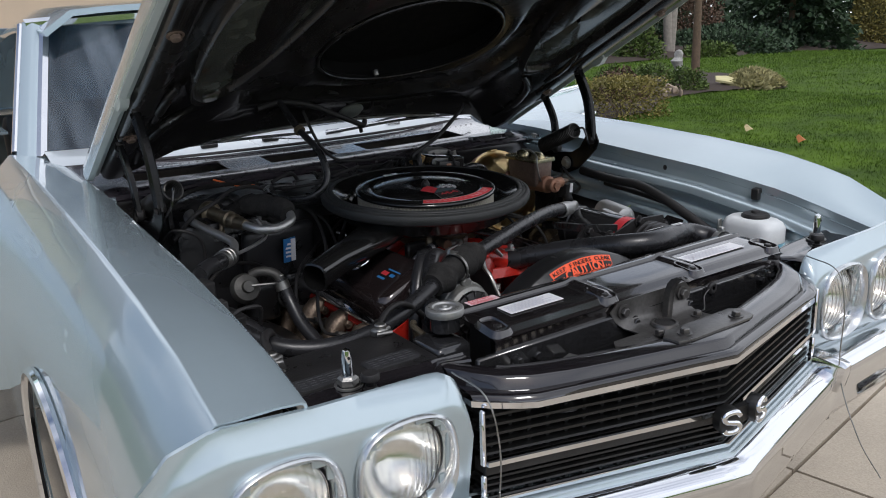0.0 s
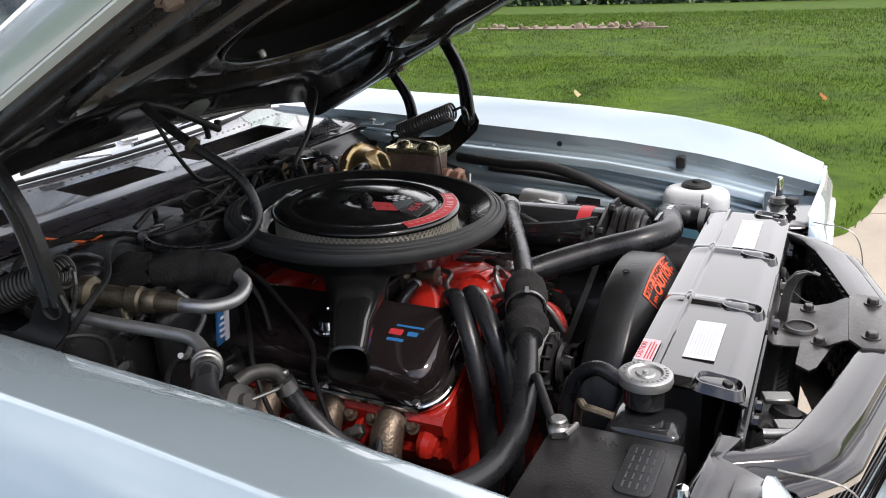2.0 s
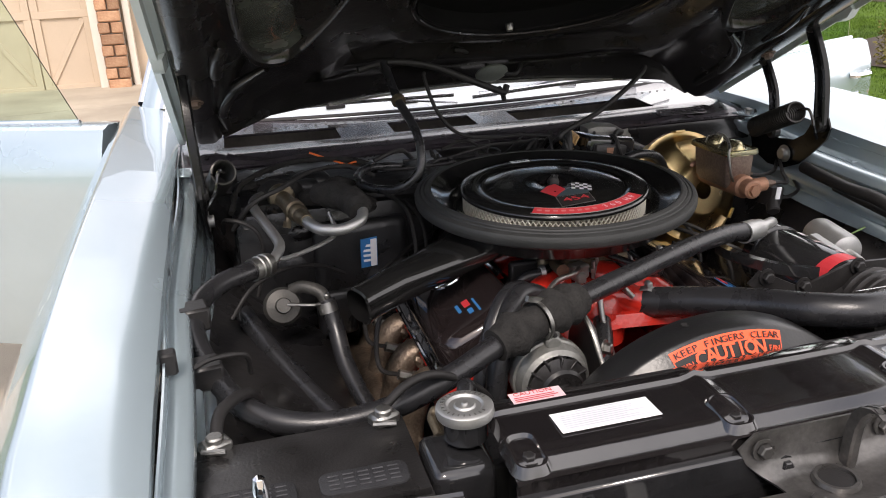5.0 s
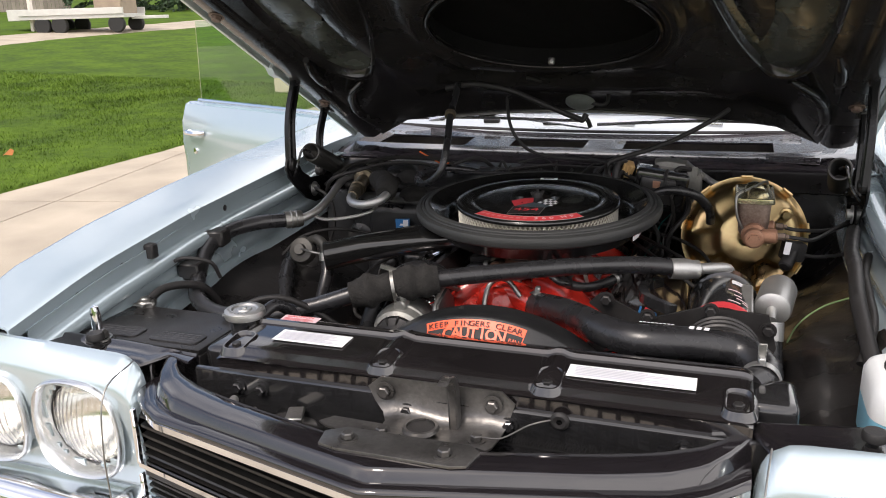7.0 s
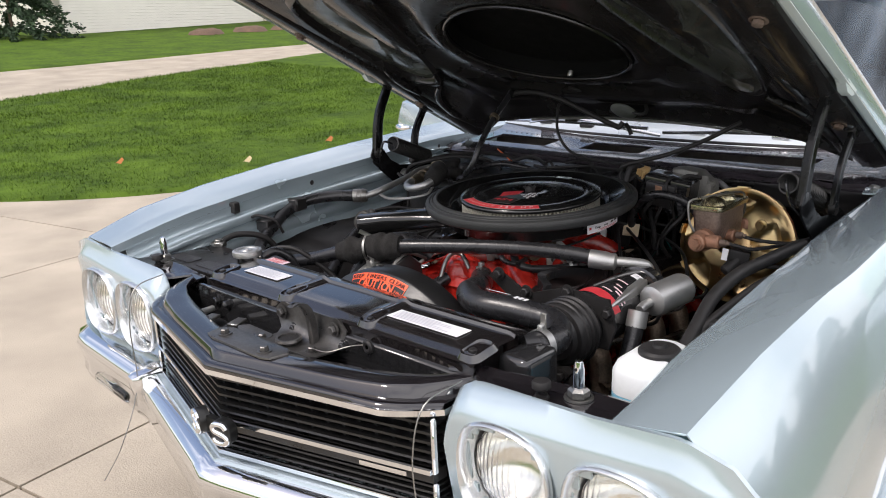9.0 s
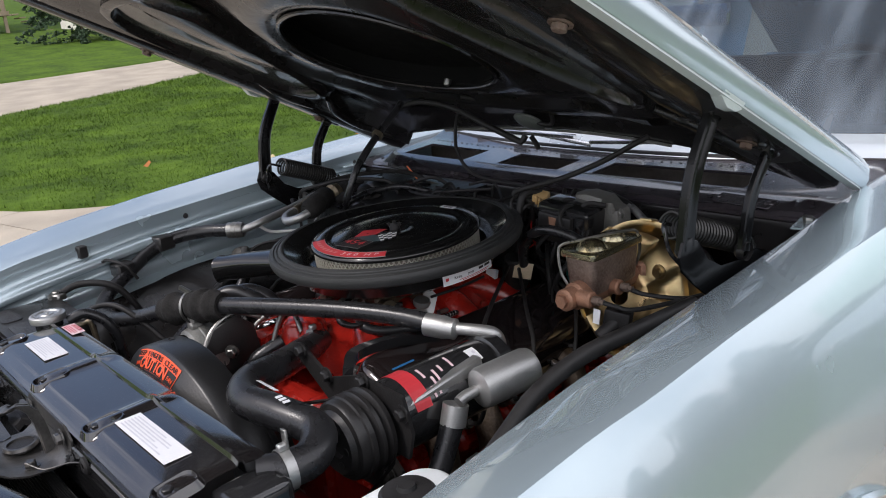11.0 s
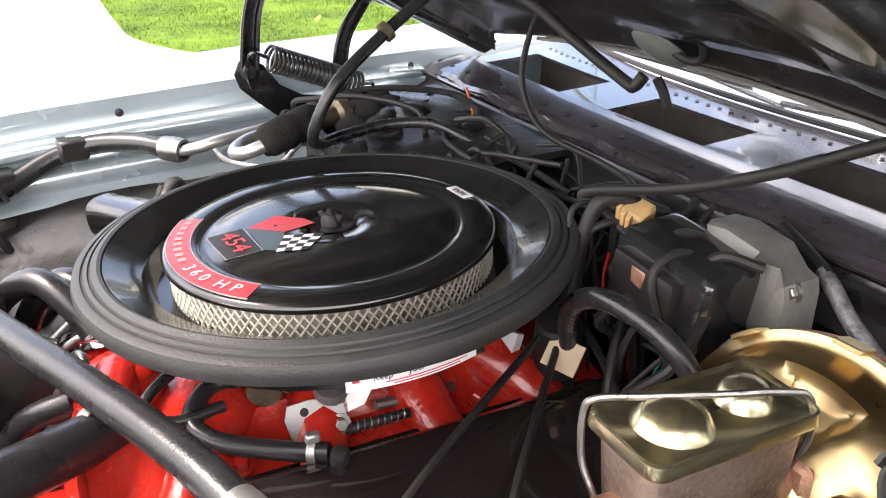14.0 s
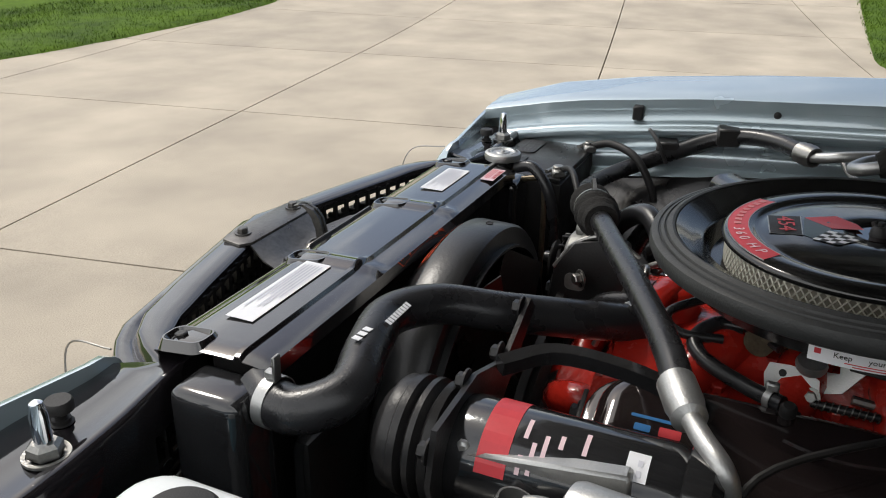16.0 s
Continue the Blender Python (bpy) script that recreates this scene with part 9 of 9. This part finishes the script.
# straw-coloured grass tuft
tz = thing("grass_tuft", "pale straw-coloured clump of ornamental grass", "grass clump", (11.2, 7.0, 0))
leafy("crown", leaves(3200, lambda: (lambda a, k: (V((11.2 + 0.5 * k * math.cos(a), 7.0 + 0.45 * k * math.sin(a), -0.02 + 0.24 * (1 - k * k))), V((math.cos(a), math.sin(a), 0.9)).normalized()))(yr.uniform(0, 6.283), math.sqrt(yr.random())), 0.11, 0.1), STRAW, tz)
bm = bmn()
prism(bm, [(-0.2, -0.08), (0.2, -0.1), (0.22, 0.04), (0.0, 0.12), (-0.2, 0.06)], 0.04, pose(10.7, 7.15, 0.12, 25, 10, -40), 0.01)
tagged(part("garden_slab", bm, MAT("pale_yellow_stone", (0.62, 0.56, 0.30), 0.7, 0, 0, 0.1, 12, 0.2, 80)), "pale yellow slab lying in the bed", "stone slab")
bare_tree(13.4, 10.0, 5.0, 0.10, BARK, "slim brown trunk of a young tree")
bm = bmn()
oz = rise(12.6, 9.8)
lathe(bm, [(0, 0.0), (0.09, 0.0), (0.10, 0.08), (0.06, 0.16), (0.09, 0.24), (0.12, 0.33), (0.08, 0.40), (0.09, 0.48), (0.05, 0.54), (0, 0.56)], (12.6, 9.8, oz + 0.05), (0, 0, 1), 16, False)
for v in bm.verts:
    v.co += V((noise.noise(v.co * 9), noise.noise(v.co * 9 + V((5, 0, 0))), 0)) * 0.05
tagged(part("garden_ornament", bm, MAT("weathered_stone", (0.4, 0.39, 0.37), 0.85, 0, 0, 0.3, 16, 0.8, 60)), "weathered grey stone garden ornament in the bed", "ornament")
bare_tree(21.4, 17.6, 7.0, 0.18, PALEB, "pale forked trunk of a bare tree", True)
conifer(33.2, 20.8, 9.0, 3.2, 20000, "broad dark green spruce at the end of the lawn")
conifer(29.0, 25.5, 9.0, 2.8, 9000, "tall dark spruce behind the lawn")
conifer(23.5, 22.0, 8.5, 2.6, 9000, "dark spruce in the shade of the bed")
conifer(46.5, 22.5, 10.0, 4.0, 14000, "broad dark green spruce behind the lawn")
conifer(40.0, 26.0, 10.0, 3.0, 8000, "tall dark spruce behind the lawn")
conifer(18.0, 20.5, 8.5, 2.6, 7000, "dark spruce in the shade of the bed")
shrub(26.5, 19.3, 6.0, 4.0, 1.1, SPRUCE, "low spreading juniper under the trees", 9000, 0.12)
shrub(22.6, 16.9, 2.0, 1.6, 0.5, YEW, "green perennials under the trees", 2600, 0.09)
shrub(28.5, 23.0, 4.0, 3.4, 3.2, BROWNL, "rounded russet bare-twig bush", 7000, 0.11)
shrub(41.8, 21.8, 2.6, 2.4, 3.4, GOLD, "tall yellow-green shrub by the neighbour's drive", 5000, 0.13)
shrub(19.0, 16.8, 1.6, 1.4, 1.3, YEW, "grey-green shrub under the trees", 2600, 0.09)
# a far belt of trees
vt = []
far = thing("tree_belt", "distant belt of bare and evergreen trees", "trees", (0, 80, 0), kind="stuff")


def belt_place():
    a = yr.uniform(-1.25, 1.9)
    r = yr.uniform(75, 95)
    x, y = r * math.sin(a), r * math.cos(a)
    return V((x, y, rise(x, y) + 9.0 * yr.random() ** 1.4 * (0.7 + 0.5 * noise.noise(V((a * 9, 0, 0)))))), V((0, 0, 1))


leafy("crown", leaves(26000, belt_place, 0.8), SPRUCE, far)
for n, c in ((4, (0.35, 0.12, 0.03)), (3, (0.45, 0.36, 0.2))):
    m = MAT("dead_leaf_" + ("red" if n == 4 else "tan"), c, 0.8, 0, 0, 0.2, 30, 0.3, 80)
    for x, y in ((6.1, 2.8), (6.9, -0.7), (-6.4, 4.4), (-7.2, 2.2))[:n] if n == 4 else ((6.4, 3.6), (6.75, 1.56), (-6.0, 3.0)):
        bm = bmn()
        loft(bm, [[V((x - 0.06, y, rise(x, y) + 0.07)), V((x - 0.03, y + 0.05, rise(x, y) + 0.12))], [V((x, y - 0.02, rise(x, y) + 0.09)), V((x + 0.01, y + 0.05, rise(x, y) + 0.14))], [V((x + 0.07, y, rise(x, y) + 0.08)), V((x + 0.05, y + 0.05, rise(x, y) + 0.12))]])
        tagged(part("dead_leaf", bm, m), "curled dry leaf lying on the grass", "leaf", "dry leaves")

# garage behind the car, with brick piers
SIDING = MAT("beige_siding", (0.55, 0.44, 0.33), 0.65, 0, 0, 0.06, 3, 0.1, 80)
TRIMW = MAT("cream_trim", (0.72, 0.66, 0.58), 0.6, 0, 0, 0.05, 4, 0.05, 80)
BRICK = MAT("orange_tan_brick", (0.42, 0.19, 0.095), 0.85, 0, 0, 0.35, 7, 0.8, 50, other=(0.52, 0.32, 0.2), island=-0.28)
MORTAR = MAT("pale_mortar", (0.42, 0.36, 0.3), 0.9, 0, 0, 0.15, 12, 0.5, 90)
ROOFM = MAT("grey_shingles", (0.1, 0.09, 0.085), 0.9, 0, 0, 0.3, 6, 0.6, 40)
GY = 9.6
garage = thing("house", "beige house with carriage-style garage doors and brick piers", "house", (-3, GY, 0))
bm = bmn()
box(bm, (-2.05, GY + 4.3, 1.6), (9.1, 8.0, 3.2))
part("wall", bm, SIDING, garage)
bm = bmn()
loft(bm, [[V((x, y, z)) for y, z in ((GY - 0.35, 3.1), (GY - 0.35, 3.25), (GY + 4.3, 6.0), (GY + 9.0, 3.25))] for x in (-6.9, 2.8)])
thicken(bm, 0.15)
part("roof", bm, ROOFM, garage)


def garage_door(x1):
    """A panelled door with braces, x1 its edge nearest the pier."""
    d = part("garage_door", box(bmn(), (x1 - 1.35, GY + 0.26, 1.15), (2.7, 0.05, 2.3)), SIDING, garage, "beige carriage-style garage door")
    for k in range(4):
        c = x1 - 1.35 + (k - 1.5) * 0.68
        for w, h, px, pz in ((0.66, 0.09, 0, 0.045), (0.66, 0.09, 0, 0.94), (0.66, 0.09, 0, 1.62), (0.09, 2.28, -0.29, 1.15), (0.09, 2.28, 0.29, 1.15)):
            part("rail", box(bmn(), (c + px, GY + 0.22 + (0.004 if h > 1 else 0), pz), (w, 0.035, h), bev=0.004), SIDING, d)
        s = 1 if k % 2 else -1
        ang = math.degrees(math.atan2(0.80, 0.5)) * -s
        part("brace", box(bmn(), (c, GY + 0.228, 0.49), (0.94, 0.025, 0.06), (0, ang, 0), 0.003), SIDING, d)


for x1 in (-2.1,):
    garage_door(x1)
    for x in (x1 + 0.05, x1 - 2.75):
        part("door_trim", box(bmn(), (x, GY + 0.15, 1.2), (0.1, 0.14, 2.4), bev=0.006), TRIMW, garage, "cream door trim")
    part("door_head", box(bmn(), (x1 - 1.35, GY + 0.15, 2.44), (2.9, 0.14, 0.12), bev=0.006), TRIMW, garage, "cream door trim")
bme = bmesh.new()
box(bme, (0, 0, 0), (0.20, 0.10, 0.125), bev=0.012)
brick_mesh = bpy.data.meshes.new("brick")
bme.to_mesh(brick_mesh)
bme.free()
brick_mesh.materials.append(BRICK)
for px in (-1.86, -5.05):
    pier = part("brick_pier", box(bmn(), (px, GY + 0.16, 1.25), (0.26, 0.2, 2.5)), MORTAR, garage, "orange-tan stone brick pier")
    for k in range(18):
        for j in (0, 1) if k % 2 else (0,):
            b = new("brick", brick_mesh)
            b.parent = pier
            b.location = (px + (0.0 if k % 2 == 0 else (-0.075 + 0.15 * j)), GY + 0.03, 0.07 + 0.137 * k)
            b.scale = (1.3 if k % 2 == 0 else 0.66, 1, 1)
    part("pier_trim", box(bmn(), (px + 0.2, GY + 0.18, 1.3), (0.08, 0.12, 2.6), bev=0.006), TRIMW, garage, "cream corner trim")
part("apron", box(bmn(), (-3, GY - 0.25, -0.02), (7, 0.9, 0.08), bev=0.01), CONC, garage, "concrete apron at the garage")

# white house, fence and shrubs across the road
VINYL = MAT("white_vinyl_siding", (0.78, 0.75, 0.68), 0.6, 0, 0, 0.04, 2, 0.05, 50)
GREYW = MAT("weathered_fence_wood", (0.34, 0.29, 0.25), 0.9, 0, 0, 0.25, 3, 0.6, 30, island=-0.2)
wh = thing("white_house", "white house with lapped vinyl siding across the road", "house", (-33, 17, 1.6))
hz = 1.55
bm = bmn()
secs = []
for k in range(46):
    z = hz - 0.4 + 0.12 * k
    secs += [[V((-32.9 - 0.1 * (y - 12.4), y, z)) + V((0.02, 0, 0)) for y in (12.4, 17.5, 22.7)], [V((-32.9 - 0.1 * (y - 12.4), y, z + 0.118)) for y in (12.4, 17.5, 22.7)]]
loft(bm, secs)
part("siding", bm, VINYL, wh, "white lapped siding", False)
part("corner_board", box(bmn(), (-33.9, 22.72, hz + 2.3), (0.2, 0.2, 5.6)), TRIMW, wh)
bm = bmn()
box(bm, (-38, 17.5, hz + 2.4), (8, 10.0, 5.6))
part("wall", bm, VINYL, wh)
bm = bmn()
loft(bm, [[V((x, y, z)) for x, z in ((-32.4, hz + 5.1), (-38, hz + 7.6), (-43, hz + 5.1))] for y in (12, 23.2)])
thicken(bm, 0.2)
part("roof", bm, ROOFM, wh)
fence = thing("fence", "weathered grey board fence across the road", "fence", (-31.5, 25.5, 1.7))
for k in range(48):
    f = k / 47
    x, y = -33.2 + 3.9 * f, 22.9 + 7.0 * f
    h = 2.05 + 0.03 * math.sin(k * 1.7)
    part("fence_board", box(bmn(), (x, y, rise(x, y) + h / 2), (0.02, 0.158, h), (0, 0, -29)), GREYW, fence)
for f in (0.0, 0.33, 0.66, 1.0):
    x, y = -33.25 + 3.9 * f, 22.9 + 7.0 * f
    part("fence_post", box(bmn(), (x - 0.06, y, rise(x, y) + 0.95), (0.1, 0.1, 2.1)), GREYW, fence)
conifer(-28.5, 31.5, 5.5, 2.8, 9000, "broad dark evergreen by the fence")
conifer(-25.0, 33.0, 5.0, 2.6, 8000, "broad dark evergreen by the fence")
conifer(-32.2, 10.2, 4.2, 2.6, 12000, "broad dark evergreen bush on the neighbour's lawn")
for x, y in ((-28.3, 16.0), (-28.2, 18.0), (-28.0, 19.7), (-27.6, 21.2)):
    bm = bmn()
    lathe(bm, [(0.75, 0.0), (0.6, 0.16), (0.3, 0.24), (0, 0.26)], (x, y, rise(x, y)), (0, 0, 1), 16, False)
    for v in bm.verts:
        v.co.z += 0.06 * noise.noise(v.co * 4)
    tagged(part("mulch_mound", bm, BROWNL), "low heap of brown mulch on the lawn", "mulch", "mulch heaps")
# timber deck of a further house
DECKW = MAT("tan_deck_timber", (0.34, 0.27, 0.2), 0.85, 0, 0, 0.2, 4, 0.4, 40)
deck = thing("deck", "tan timber deck with stairs on a far house", "deck", (-43, 9, 2.2))
dz = 2.1
part("platform", box(bmn(), (-44.5, 7.5, dz + 1.0), (3.5, 6.0, 0.2)), DECKW, deck)
for y in np.linspace(4.7, 10.3, 7):
    part("deck_post", box(bmn(), (-42.9, y, dz + 0.9), (0.14, 0.14, 2.0)), DECKW, deck)
for y in np.linspace(4.6, 10.4, 40):
    part("baluster", box(bmn(), (-42.9, y, dz + 1.55), (0.04, 0.05, 0.9)), DECKW, deck)
part("hand_rail", box(bmn(), (-42.9, 7.5, dz + 2.02), (0.1, 6.0, 0.08)), DECKW, deck)
for k in range(6):
    part("stair_tread", box(bmn(), (-42.6, 10.6 + 0.28 * k, dz + 0.9 - 0.17 * k), (1.0, 0.28, 0.05)), DECKW, deck)
fh = thing("far_house", "pale house behind the timber deck", "house", (-50, 6, 2.2))
part("wall", box(bmn(), (-49, 5.5, dz + 2.5), (7, 9, 5.2)), VINYL, fh)
bm = bmn()
loft(bm, [[V((x, y, z)) for x, z in ((-45, dz + 5), (-49, dz + 7.5), (-53, dz + 5))] for y in (0.5, 10.5)])
thicken(bm, 0.2)
part("roof", bm, ROOFM, fh)
# flat trailer standing on the road
tr = thing("trailer", "white flat-bed trailer parked at the roadside", "trailer", (-20, 20.6, 0.9))
tzh = 0.9
tm = pose(-20.0, 20.6, tzh, 0, 0, 18)
GREYM = MAT("galvanised_white_steel", (0.62, 0.61, 0.58), 0.5, 0.2, 0, 0.1, 5, 0.1, 60)


def tbox(c, s, bev=0.01):
    bm = box(bmn(), c, s, bev=bev)
    bm.transform(tm)
    return bm


part("bed", tbox((0, 0, 0.52), (3.4, 1.8, 0.12)), GREYM, tr)
part("tongue", tbox((2.2, 0, 0.45), (1.2, 0.12, 0.1)), GREYM, tr)
part("tail_ramp", tbox((-1.9, 0, 0.62), (0.4, 1.7, 0.35)), GREYM, tr)
part("side_rail", tbox((0, -0.92, 0.68), (3.4, 0.06, 0.2)), GREYM, tr)
part("side_rail", tbox((0, 0.92, 0.68), (3.4, 0.06, 0.2)), GREYM, tr)
part("load_crate", tbox((1.1, 0, 0.95), (0.9, 1.3, 0.75), 0.03), DECKW, tr)
for sx in (-1.0, -0.45, 1.4):
    for sy in (-0.8, 0.8):
        bm = lathe(bmn(), [(0.1, -0.09), (0.24, -0.09), (0.27, -0.05), (0.27, 0.05), (0.24, 0.09), (0.1, 0.09)], (sx, sy, 0.27), (0, 1, 0), 20, True)
        bm.transform(tm)
        part("wheel", bm, TYRE, tr)
post = part("post", box(bmn(), (-21.2, 19.6, rise(-21.2, 19.6) + 0.6), (0.12, 0.12, 1.3), bev=0.01), TRIMW)
tagged(post, "pale wooden marker post beside the road", "post")
